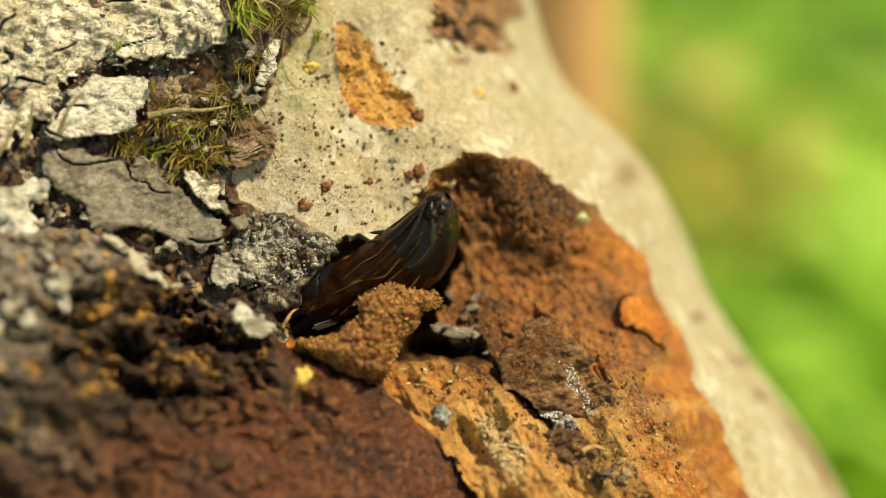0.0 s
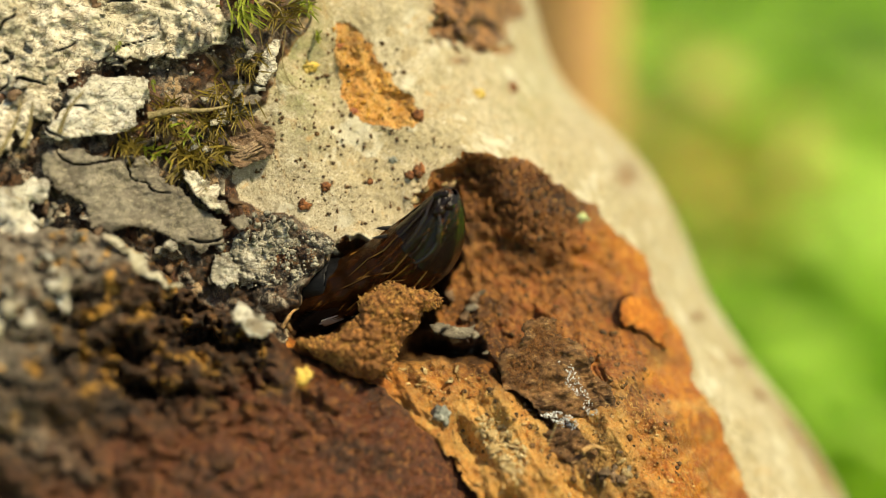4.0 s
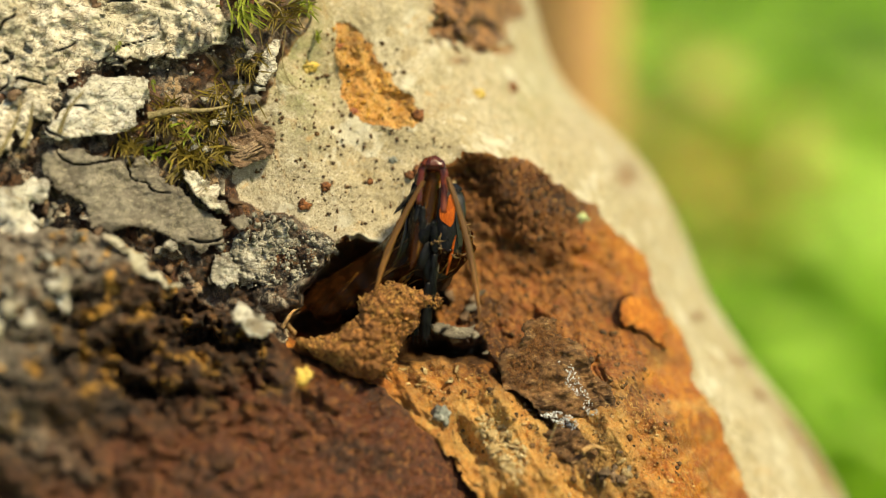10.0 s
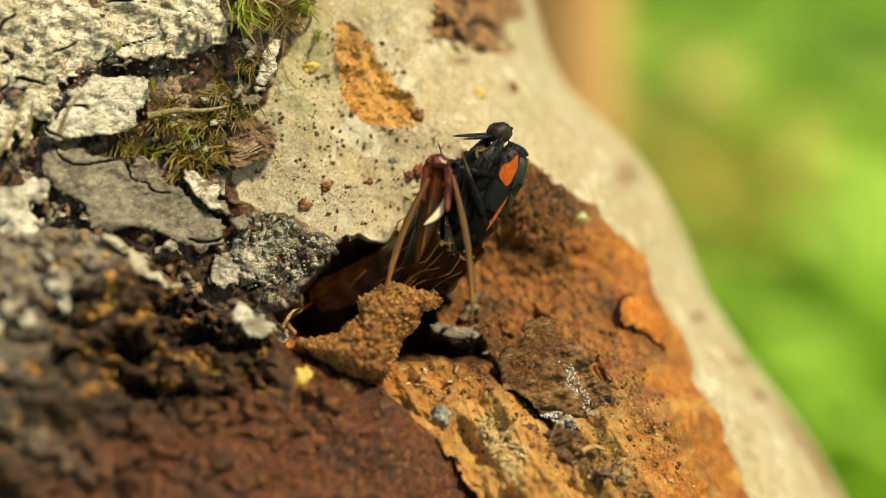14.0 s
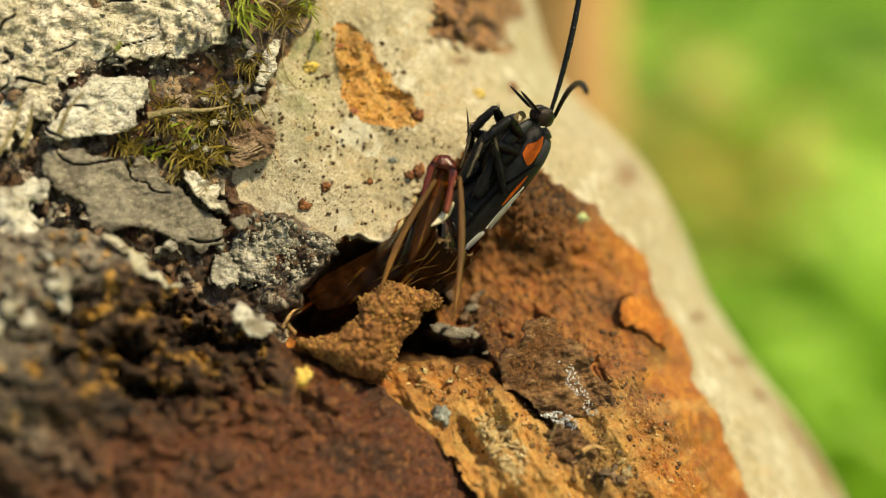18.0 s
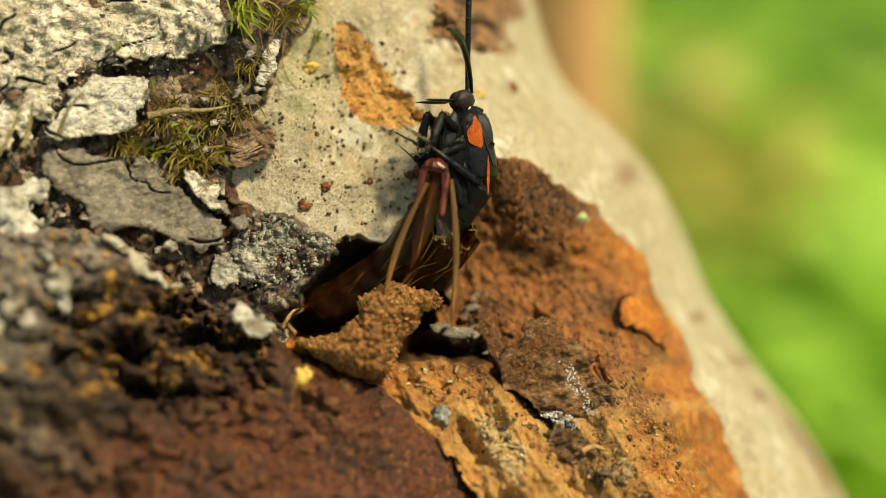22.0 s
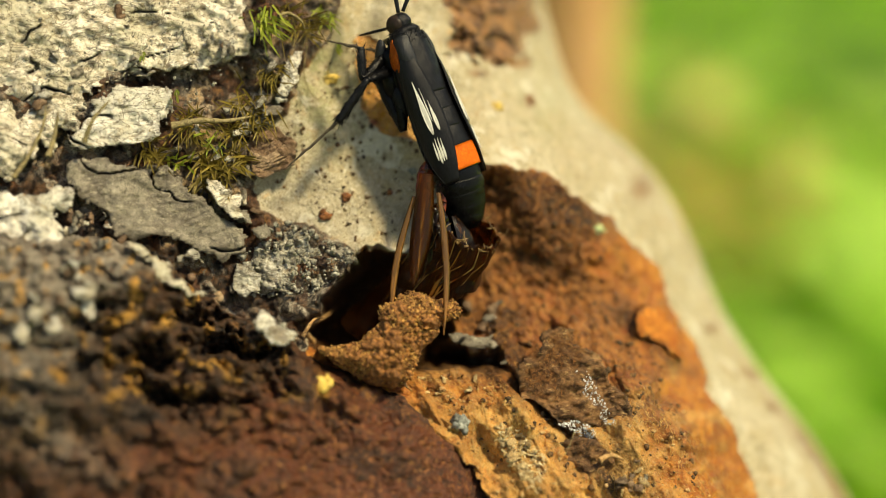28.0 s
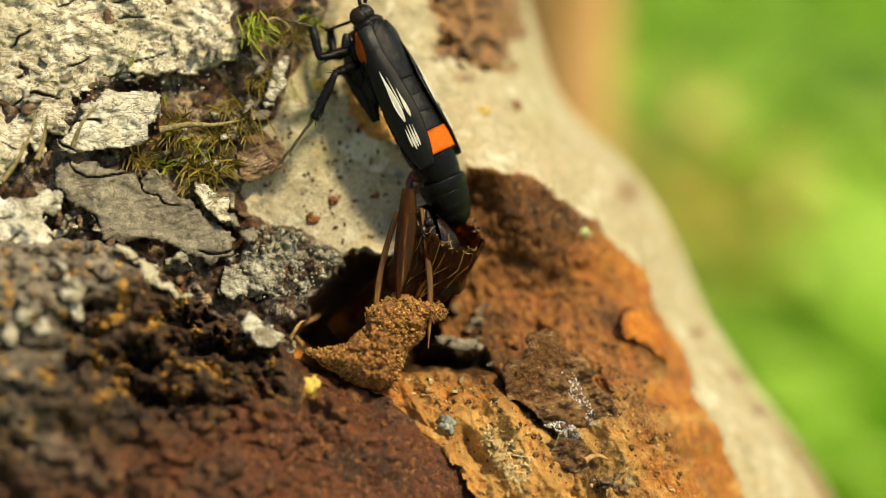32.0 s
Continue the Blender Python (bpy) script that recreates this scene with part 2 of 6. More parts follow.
def scales(name, low, high, rough=0.45, shine=0.22):
    """The scaly coat of the insect."""
    m = Mat(name)
    fine = m.noise(16, 3, 0.7, stretch=(1.5, 1.5, 0.5))
    mid = m.noise(2.0, 3)
    c = m.mix(m.ramp(fine, 0.35, 0.7), low, high)
    c = m.mix(m.ramp(mid, 0.4, 0.7, 0, 0.5), c, low)
    m.bump(fine, 0.6, 0.04)
    return m.done(c, rough, Specular_IOR_Level=shine)


CREAM, RUST, DARK = cream_bark(), rust_wood(), dark_bark()
PALE_PLATE = lichen_plate("pale_plate", (0.58, 0.50, 0.37), (0.90, 0.84, 0.71), (0.50, 0.46, 0.33))
WHITE_PLATE = lichen_plate("white_plate", (0.62, 0.57, 0.47), (0.92, 0.89, 0.81), (0.60, 0.57, 0.46))
ROTTEN = plate_bark("rotten_wood", (0.10, 0.048, 0.020), (0.32, 0.155, 0.058), (0.60, 0.38, 0.17))
GREY_PLATE = plate_bark("grey_plate", (0.20, 0.175, 0.135), (0.40, 0.355, 0.275), (0.58, 0.51, 0.38))
FRASS = grains("frass", (0.09, 0.030, 0.008), (0.52, 0.225, 0.058))
LICHEN = grains("lichen", (0.07, 0.065, 0.05), (0.46, 0.44, 0.36))
SPECK = grains("speck", (0.030, 0.020, 0.011), (0.20, 0.10, 0.035))
SCAR_GRAIN = grains("scar_grain", (0.52, 0.22, 0.03), (0.86, 0.50, 0.10))
SPLINTER = grains("splinter", (0.34, 0.16, 0.045), (0.72, 0.52, 0.26))
BROWN_PLATE = plate_bark("brown_plate", (0.17, 0.095, 0.05), (0.36, 0.23, 0.14), (0.46, 0.33, 0.22))
PALE_WOOD = plate_bark("pale_wood", (0.52, 0.33, 0.13), (0.80, 0.62, 0.34), (0.70, 0.46, 0.18))
LEDGE = plate_bark("orange_wood", (0.50, 0.13, 0.014), (0.78, 0.28, 0.035), (0.86, 0.42, 0.08))
POWDER = grains("powder", (0.42, 0.42, 0.42), (0.86, 0.86, 0.86))
LICHEN_CRUST = lichen_plate("lichen_crust", (0.24, 0.22, 0.18), (0.62, 0.60, 0.52), (0.36, 0.34, 0.27))
MOSS = blade_green("moss", (0.17, 0.24, 0.02), (0.46, 0.50, 0.08))
MOSS_DRY = blade_green("moss_dry", (0.09, 0.065, 0.012), (0.36, 0.27, 0.05))


# ---- relief: noise and outlines on the sheet ----
def lattice(ix, iy, seed):
    v = np.sin(ix * 127.1 + iy * 311.7 + seed * 74.7) * 43758.5453
    return v - np.floor(v)


def wave(x, y, seed=0):
    """Smooth noise, -1 to 1."""
    ix, iy = np.floor(x), np.floor(y)
    fx, fy = x - ix, y - iy
    sx, sy = fx * fx * fx * (fx * (fx * 6 - 15) + 10), fy * fy * fy * (fy * (fy * 6 - 15) + 10)

    def corner(dx, dy):
        a = lattice(ix + dx, iy + dy, seed) * 2 * np.pi
        return np.cos(a) * (fx - dx) + np.sin(a) * (fy - dy)

    top = corner(0, 0) * (1 - sx) + corner(1, 0) * sx
    low = corner(0, 1) * (1 - sx) + corner(1, 1) * sx
    return (top * (1 - sy) + low * sy) * 1.5


def layers(x, y, size, count=4, fade=0.55, seed=0):
    out, amp = 0, 1.0
    for k in range(count):
        out = out + amp * wave(x / size + 13.7 * k, y / size - 7.1 * k, seed + k)
        size, amp = size * 0.5, amp * fade
    return out


def ridges(x, y, size, count=4, fade=0.55, seed=0):
    out, amp = 0, 1.0
    for k in range(count):
        out = out + amp * (1 - 2 * np.abs(wave(x / size + 5.3 * k, y / size + 9.7 * k, seed + k)))
        size, amp = size * 0.5, amp * fade
    return out


def crumbs(x, y, size, seed=0):
    """Distance to the nearest of scattered points, in cells, and that point's chance value."""
    ix, iy = np.floor(x / size), np.floor(y / size)
    best, luck = np.full(np.shape(x), 9.0), np.zeros(np.shape(x))
    for dx in (-1, 0, 1):
        for dy in (-1, 0, 1):
            cx, cy = ix + dx, iy + dy
            px, py = cx + lattice(cx, cy, seed), cy + lattice(cx, cy, seed + 5)
            d = np.hypot(x / size - px, y / size - py)
            near = d < best
            best, luck = np.where(near, d, best), np.where(near, lattice(cx, cy, seed + 9), luck)
    return best, luck


def smooth(a, lo, hi):
    t = np.clip((a - lo) / (hi - lo), 0, 1)
    return t * t * (3 - 2 * t)


def inside(x, y, corners):
    """Distance to a closed outline, positive inside."""
    px = np.array([c[0] for c in corners], float)
    py = np.array([c[1] for c in corners], float)
    best, odd = np.full(np.shape(x), 1e9), np.zeros(np.shape(x), bool)
    for i in range(len(px)):
        ax, ay, bx, by = px[i - 1], py[i - 1], px[i], py[i]
        ex, ey = bx - ax, by - ay
        t = np.clip(((x - ax) * ex + (y - ay) * ey) / (ex * ex + ey * ey), 0, 1)
        best = np.minimum(best, np.hypot(x - ax - t * ex, y - ay - t * ey))
        if ey:
            odd ^= ((ay > y) != (by > y)) & (x < ax + (y - ay) * ex / ey)
    return np.where(odd, best, -best)


def blot(x, y, cx, cy, rx, ry, turn=0.0):
    """A soft oval stain, 1 in the middle."""
    c, s = math.cos(radians(turn)), math.sin(radians(turn))
    u, v = (x - cx) * c + (y - cy) * s, -(x - cx) * s + (y - cy) * c
    return np.exp(-((u / rx) ** 2 + (v / ry) ** 2))


# ---- the trunk's form ----
EDGE_Y = [-400, -70, 60, 130, 190, 240, 300, 370, 440, 510, 570, 640, 700, 770, 830, 882, 1000, 1400]
EDGE_X = [860, 922, 960, 984, 1036, 1098, 1150, 1190, 1220, 1247, 1284, 1330, 1378, 1432, 1468, 1497, 1550, 1690]
EDGE_SOFT_Y = np.linspace(-400, 1400, 181)
EDGE_SOFT_X = np.convolve(np.pad(np.interp(EDGE_SOFT_Y, EDGE_Y, EDGE_X), 3, mode="edge"), np.ones(7) / 7, mode="valid")
LEFT = -1900

HOLE = [(512, 600), (498, 560), (556, 508), (596, 436), (640, 424), (690, 434), (720, 405), (750, 372), (800, 400),
        (812, 470), (786, 540), (760, 580), (860, 596), (862, 640), (760, 632), (700, 640), (640, 640), (560, 620)]
WOUND = [(690, 430), (728, 352), (785, 300), (830, 270), (880, 276), (932, 290), (985, 325), (1045, 352), (1085, 408),
         (1132, 455), (1166, 510), (1200, 590), (1222, 660), (1254, 720), (1288, 790), (1312, 850), (1340, 920),
         (1390, 1060), (700, 1060), (620, 800), (560, 700), (500, 610), (556, 500), (600, 432)]
NEAR_BARK = [(-400, 380), (100, 400), (180, 408), (240, 446), (310, 500), (400, 545), (485, 588), (530, 630), (600, 664),
             (680, 690), (730, 730), (775, 790), (815, 842), (850, 890), (900, 1060), (880, 1400), (-400, 1400)]
ROUGH_BARK = [(-400, -400), (600, -400), (565, -20), (545, 22), (522, 60), (496, 112), (480, 180), (430, 205), (402, 258),
              (408, 312), (432, 362), (470, 372), (530, 392), (600, 440), (590, 500), (520, 560), (490, 620), (-400, 700)]
SCAR = [(585, 40), (620, 38), (655, 70), (668, 110), (700, 150), (735, 170), (752, 205), (735, 222), (700, 218), (650, 222),
        (620, 212), (600, 180), (606, 140), (590, 100)]
KNOT = [(730, -60), (920, -60), (930, 20), (900, 60), (905, 95), (850, 92), (800, 80), (750, 70), (765, 30)]


def edge_at(y):
    return np.interp(y, EDGE_SOFT_Y, EDGE_SOFT_X)


def base_height(x, y):
    s = np.maximum((edge_at(y) - x) * STEP, 0)
    f = np.sqrt(np.clip(1 - (1 - np.minimum(s / 9, 1)) ** 2, 0, 1))
    back = np.maximum((x - LEFT) * STEP, 0)
    g = np.sqrt(np.clip(1 - (1 - np.minimum(back / 26, 1)) ** 2, 0, 1))
    return -22.9 + 19.3 * f + np.minimum(0.22 * np.maximum(s - 9, 0), 6) + 26 * (g - 1)


def zones(x, y):
    """Depths inside each zone's ragged outline."""
    wx = x + 7 * layers(x, y, 40, 3, seed=3) + 14 * wave(x / 110, y / 110, 4)
    wy = y + 7 * layers(x, y, 40, 3, seed=8) + 14 * wave(x / 110, y / 110, 9)
    return {"hole": inside(wx, wy, HOLE), "wound": inside(wx, wy, WOUND), "near": inside(wx, wy, NEAR_BARK),
            "rough": inside(wx, wy, ROUGH_BARK), "scar": inside(wx, wy, SCAR), "knot": inside(wx, wy, KNOT)}


def surface(x, y):
    """Height of the trunk's skin over the sheet, its zone (0 cream, 1 wound, 2 outer bark) and its three stains."""
    z = zones(x, y)
    h = base_height(x, y)
    edge_fade = smooth((edge_at(y) - x) * STEP, 0.2, 4)
    h = h + edge_fade * 0.5 * layers(x, y, 190, 3, seed=21) + 0.05 * layers(x, y, 26, 3, seed=22)
    h = h + (1 - edge_fade) * 0.35 * layers(x, y, 120, 2, seed=23)
    zone = np.zeros(np.shape(x), int)
    stain = np.zeros(np.shape(x) + (3,))
    # cream skin: grey lower left part, greenish upper left margin, brown knot
    stain[..., 1] = 0.75 * smooth(600 - x + 0.5 * (y - 250) + 40 * wave(x / 70, y / 70, 31), -60, 160)
    stain[..., 2] = blot(x, y, 530, 120, 60, 120) + 0.6 * blot(x, y, 940, 170, 60, 60)
    knot = smooth(z["knot"] + 18 * layers(x, y, 24, 3, seed=33), -8, 16)
    stain[..., 0] = np.maximum(knot, 0.8 * (blot(x, y, 852, 168, 12, 8) + blot(x, y, 908, 155, 8, 16, 15) + blot(x, y, 1310, 640, 22, 10, 20)
                               + 0.9 * blot(x, y, 1418, 775, 70, 16, 52) + 0.8 * blot(x, y, 1466, 850, 50, 14, 60) + blot(x, y, 1345, 700, 16, 9, 40) + blot(x, y, 1235, 560, 14, 10) + blot(x, y, 815, 108, 18, 8) + blot(x, y, 1110, 310, 22, 26)))
    h = h + knot * (0.7 * layers(x, y, 34, 4, seed=34) - 0.3)

    # orange scar in the skin
    sc = smooth(z["scar"], -3, 9)
    bits, luck = crumbs(x + 6 * wave(x / 11, y / 11, 43), y + 6 * wave(x / 11, y / 11, 44), 19, 41)
    h = h - 0.12 * sc + sc * (0.14 * (1 - bits) + 0.5 * layers(x, y, 62, 5, 0.5, seed=42))
    h = h + 0.06 * np.exp(-(z["scar"] / 7) ** 2)
    zone = np.where(sc > 0.5, 1, zone)
    scar_stain = np.stack([np.ones(np.shape(x)), 0.1 * smooth(luck, 0.85, 0.9) + 0.6 * blot(x, y, 625, 75, 22, 22),
                           0.70 + 0.30 * smooth(luck, 0.5, 0.2)], -1)
    stain = np.where((sc > 0.5)[..., None], scar_stain, stain)

    # the wound
    w = smooth(z["wound"], -4, 26 + 120 * smooth(x, 820, 930))
    rise = -2.2 + 4.3 * smooth(y + 0.12 * (x - 900), 470, 700) + 0.32 * np.clip(y - 640, 0, 400) * STEP
    bits, luck = crumbs(x + 8 * wave(x / 20, y / 20, 51), y, 22, 52)
    grain = ridges(x * 0.9 - y * 0.55, x * 0.25 + y * 0.45, 34, 4, seed=53)
    inner = rise + 0.28 * (1 - bits) + 0.55 * layers(x, y, 100, 4, seed=54) + 0.20 * grain
    inner = inner + 0.3 * blot(x, y, 960, 650, 110, 60, 42) - 1.3 * np.exp(-((0.72 * (x - 925) - 0.69 * (y - 700)) / 9) ** 2) * smooth(x, 850, 880) * smooth(-x, -1010, -970)
    inner = inner + 0.8 * ridges(x * 0.8 - y * 0.6, (x * 0.6 + y * 0.8) * 0.28, 120, 2, 0.5, seed=59) * smooth(y, 520, 660)
    fuzz = smooth(430 - y + 0.3 * (x - 900), -60, 60)
    inner = inner + fuzz * (0.45 * ridges(x, y, 46, 4, 0.6, seed=151) + 0.25 * (1 - bits))
    inner = inner + 0.5 * blot(x, y, 1145, 580, 40, 90, -30) + 0.8 * blot(x, y, 1180, 700, 40, 140, -30)
    inner = inner - 0.7 * smooth(z["near"], -160, -10) * smooth(x, 600, 700)
    h = h + w * inner + 0.5 * np.exp(-(z["wound"] / 14) ** 2) * (1 - 0.7 * smooth(x, 820, 930))
    wounded = (z["wound"] > 0) & (z["near"] < 0)
    zone = np.where(wounded, 1, zone)
    right_rim = smooth(x - np.interp(y, [250, 400, 500, 600, 750, 882, 1100], [1400, 1040, 1075, 1100, 1190, 1250, 1330])
                       + 18 * layers(x, y, 60, 3, seed=55), -20, 30)
    orange = np.maximum(right_rim, 0.85 * blot(x, y, 1055, 440, 50, 40) + 1.0 * smooth(y + 0.3 * (700 - x) + 30 * layers(x, y, 70, 3, seed=56), 590, 690))
    # dark wood patches; the blot at (830, 620) paints the cavity's shade
    char_and_shade = (0.9 * blot(x, y, 845, 545, 44, 34) + 0.9 * blot(x, y, 830, 620, 70, 34) + 0.4 * blot(x, y, 960, 690, 110, 30, 42) + 0.5 * blot(x, y, 836, 400, 20, 60)
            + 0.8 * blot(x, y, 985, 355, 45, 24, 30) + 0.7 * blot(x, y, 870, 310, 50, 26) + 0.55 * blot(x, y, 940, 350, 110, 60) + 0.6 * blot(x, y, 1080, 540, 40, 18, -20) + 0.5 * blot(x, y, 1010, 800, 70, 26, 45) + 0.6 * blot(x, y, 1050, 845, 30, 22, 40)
            # last blot: the shadow beneath the orange ledge, put into the colour
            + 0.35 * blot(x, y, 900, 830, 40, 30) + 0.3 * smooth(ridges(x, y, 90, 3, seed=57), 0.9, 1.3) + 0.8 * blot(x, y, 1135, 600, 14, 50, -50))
    pale = 0.95 * blot(x, y, 885, 775, 28, 60, -40) + 0.8 * blot(x, y, 1015, 690, 13, 46, -35) + 0.6 * blot(x, y, 1060, 770, 60, 26, 40) \
        + 0.5 * blot(x, y, 760, 640, 70, 20) + 0.55 * smooth(layers(x + y, y - x, 70, 3, seed=58), 0.1, 0.6) * smooth(y, 640, 740) + 0.55 * smooth(y, 650, 740) * smooth(1150 - x, 0, 120) + 0.7 * blot(x, y, 1075, 830, 60, 60) + 0.6 * blot(x, y, 1165, 640, 12, 16)
    stain = np.where(wounded[..., None], np.stack([orange, np.clip(char_and_shade, 0, 1), np.clip(pale, 0, 1)], -1), stain)

    # the hole of the burrow
    deep = smooth(z["hole"], -6, 34)
    h = h - 7.5 * deep * (1 - 0.45 * smooth(x, 760, 840))
    # shade inside the hole, painted as near-black wood colour
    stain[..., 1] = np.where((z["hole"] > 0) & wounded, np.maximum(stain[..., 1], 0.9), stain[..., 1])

    # rough outer bark under the plates
    r = smooth(z["rough"], -3, 12)
    bits, luck = crumbs(x + 10 * wave(x / 25, y / 25, 61), y, 24, 62)
    h = h + r * (0.3 + 0.45 * (1 - bits) + 0.55 * layers(x, y, 80, 4, seed=63)) * (1 - 0.7 * deep)
    rough = (z["rough"] > 0) & (z["near"] < 0)
    zone = np.where(rough & (z["hole"] < 4), 2, zone)
    pale = 0.85 * smooth(luck, 0.45, 0.8) + 0.5 * layers(x, y, 120, 2, seed=64)
    stain = np.where(rough[..., None] & (zone == 2)[..., None], np.stack([0.4 * smooth(luck, 0.4, 0.0), np.clip(pale, 0, 1), 0.4 * smooth(luck, 0.8, 0.9)], -1), stain)

    # the thick bark in front
    n = np.clip(z["near"] * STEP, 0, 40)
    lip = np.sqrt(np.clip(1 - (1 - np.minimum(n / 2.2, 1)) ** 2, 0, 1))
    bits, luck = crumbs(x + 14 * wave(x / 40, y / 40, 71), y + 14 * wave(x / 40, y / 40, 72), 30, 73)
    crag = smooth(380 - x * 0.5 + (600 - y) + 120 * wave(x / 160, y / 160, 74) + 150, -80, 200)
    level = smooth(y, 600, 700) * smooth(x, 620, 700)
    qx, qy = x + 30 * layers(x, y, 54, 4, 0.6, seed=171), y + 24 * layers(x, y, 54, 4, 0.6, seed=175)
    pits = 5.5 * blot(qx, qy, 376, 604, 64, 26, 8) + 3.6 * blot(qx, qy, 240, 690, 66, 22, 20) + 3.2 * blot(qx, qy, 310, 545, 56, 18) + 3.0 * blot(qx, qy, 225, 615, 60, 18, -10)
    pits = pits + 1.6 * blot(qx, qy, 450, 560, 30, 14) + 2.0 * blot(qx, qy, 120, 560, 46, 18) + 1.8 * blot(qx, qy, 330, 690, 60, 14, 15) + 1.6 * blot(qx, qy, 120, 640, 50, 14) + 1.4 * blot(qx, qy, 430, 660, 46, 12, 20)
    front = (3.2 - 2.2 * level) * lip + 1.6 + 2.6 * level + 0.27 * n + 0.16 * (1 - bits) * (0.10 + crag) + (0.22 + 0.5 * crag) * layers(x, y, 90, 5, 0.5, seed=75) + 0.12 * layers(x, y, 18, 3, seed=76)
    front = front - 0.5 * (0.06 + crag) * smooth(ridges(x, y * 1.3, 110, 3, seed=77), 0.75, 1.3) - pits - 0.14 * np.maximum(y - 640, 0) * STEP
    near = z["near"] > 0
    h = np.where(near, base_height(x, y) + front, h)
    zone = np.where(near, 2, zone)
    brown = smooth(y + 0.55 * x - 915 + 90 * layers(x, y, 110, 3, seed=78), -90, 110) + 0.5 * blot(x, y, 170, 815, 190, 46, -8)
    white = 0.8 * smooth(330 - x - 1.1 * (y - 430) + 70 * layers(x, y, 60, 3, seed=79), 0, 160)
    ochre = 0.95 * smooth(layers(x, y, 44, 3, seed=80), 0.28, 0.45) * smooth(740 - y - 0.1 * x, -60, 80) + blot(x, y, 533, 668, 14, 20)
    white = np.maximum(white, 0.45 * blot(x, y, 20, 640, 90, 70) + 0.4 * blot(x, y, 60, 780, 120, 40, 30))
    stain = np.where(near[..., None], np.stack([brown, white, ochre], -1), stain)
    return h, zone, np.clip(stain, 0, 1)


def height_at(x, y):
    return float(surface(np.array([float(x)]), np.array([float(y)]))[0][0])


# ---- mesh helpers ----
def mesh_of(name, co, faces, stain=None, smooth_shading=True):
    me = bpy.data.meshes.new(name)
    co, faces = np.asarray(co, np.float32), np.asarray(faces, np.int32)
    me.vertices.add(len(co))
    me.vertices.foreach_set("co", co.ravel())
    k = faces.shape[1]
    me.loops.add(faces.size)
    me.loops.foreach_set("vertex_index", faces.ravel())
    me.polygons.add(len(faces))
    me.polygons.foreach_set("loop_start", np.arange(0, faces.size, k, dtype=np.int32))
    me.polygons.foreach_set("use_smooth", np.full(len(faces), smooth_shading))
    me.update(calc_edges=True)
    me.validate()
    if stain is not None:
        at = me.attributes.new("stain", "FLOAT_COLOR", "POINT")
        at.data.foreach_set("color", np.concatenate([stain, np.ones((len(stain), 1))], 1).astype(np.float32).ravel())
    return me


def mesh_part(name, me, material, parent=None, label=""):
    if material is not None and not me.materials:
        me.materials.append(material)
    ob = new(name, me)
    if parent is not None:
        ob.parent = parent
    if label:
        tagged(ob, label)
    return ob


def part(name, bm, material, parent=None, label=""):
    """Links a bmesh as one smooth mesh object under a thing or a part."""
    me = bpy.data.meshes.new(name)
    for f in bm.faces:
        f.smooth = True
    bm.to_mesh(me)
    bm.free()
    return mesh_part(name, me, material, parent, label)


def sheet_all(x, y, h):
    s = (REACH - h) / REACH
    return np.stack([(x - 784) * STEP * s * MM, -h * MM, (441 - y) * STEP * s * MM], -1)


def thing(name, label, category, group="", kind=""):
    ob = new(name)
    ob.empty_display_size = 0.002
    ob.matrix_world = STAGE
    return tagged(ob, label, category, group, kind)


def keep(co, faces, stain=None):
    used, faces = np.unique(faces, return_inverse=True)
    return co[used], faces.reshape(-1, 4), None if stain is None else stain[used]


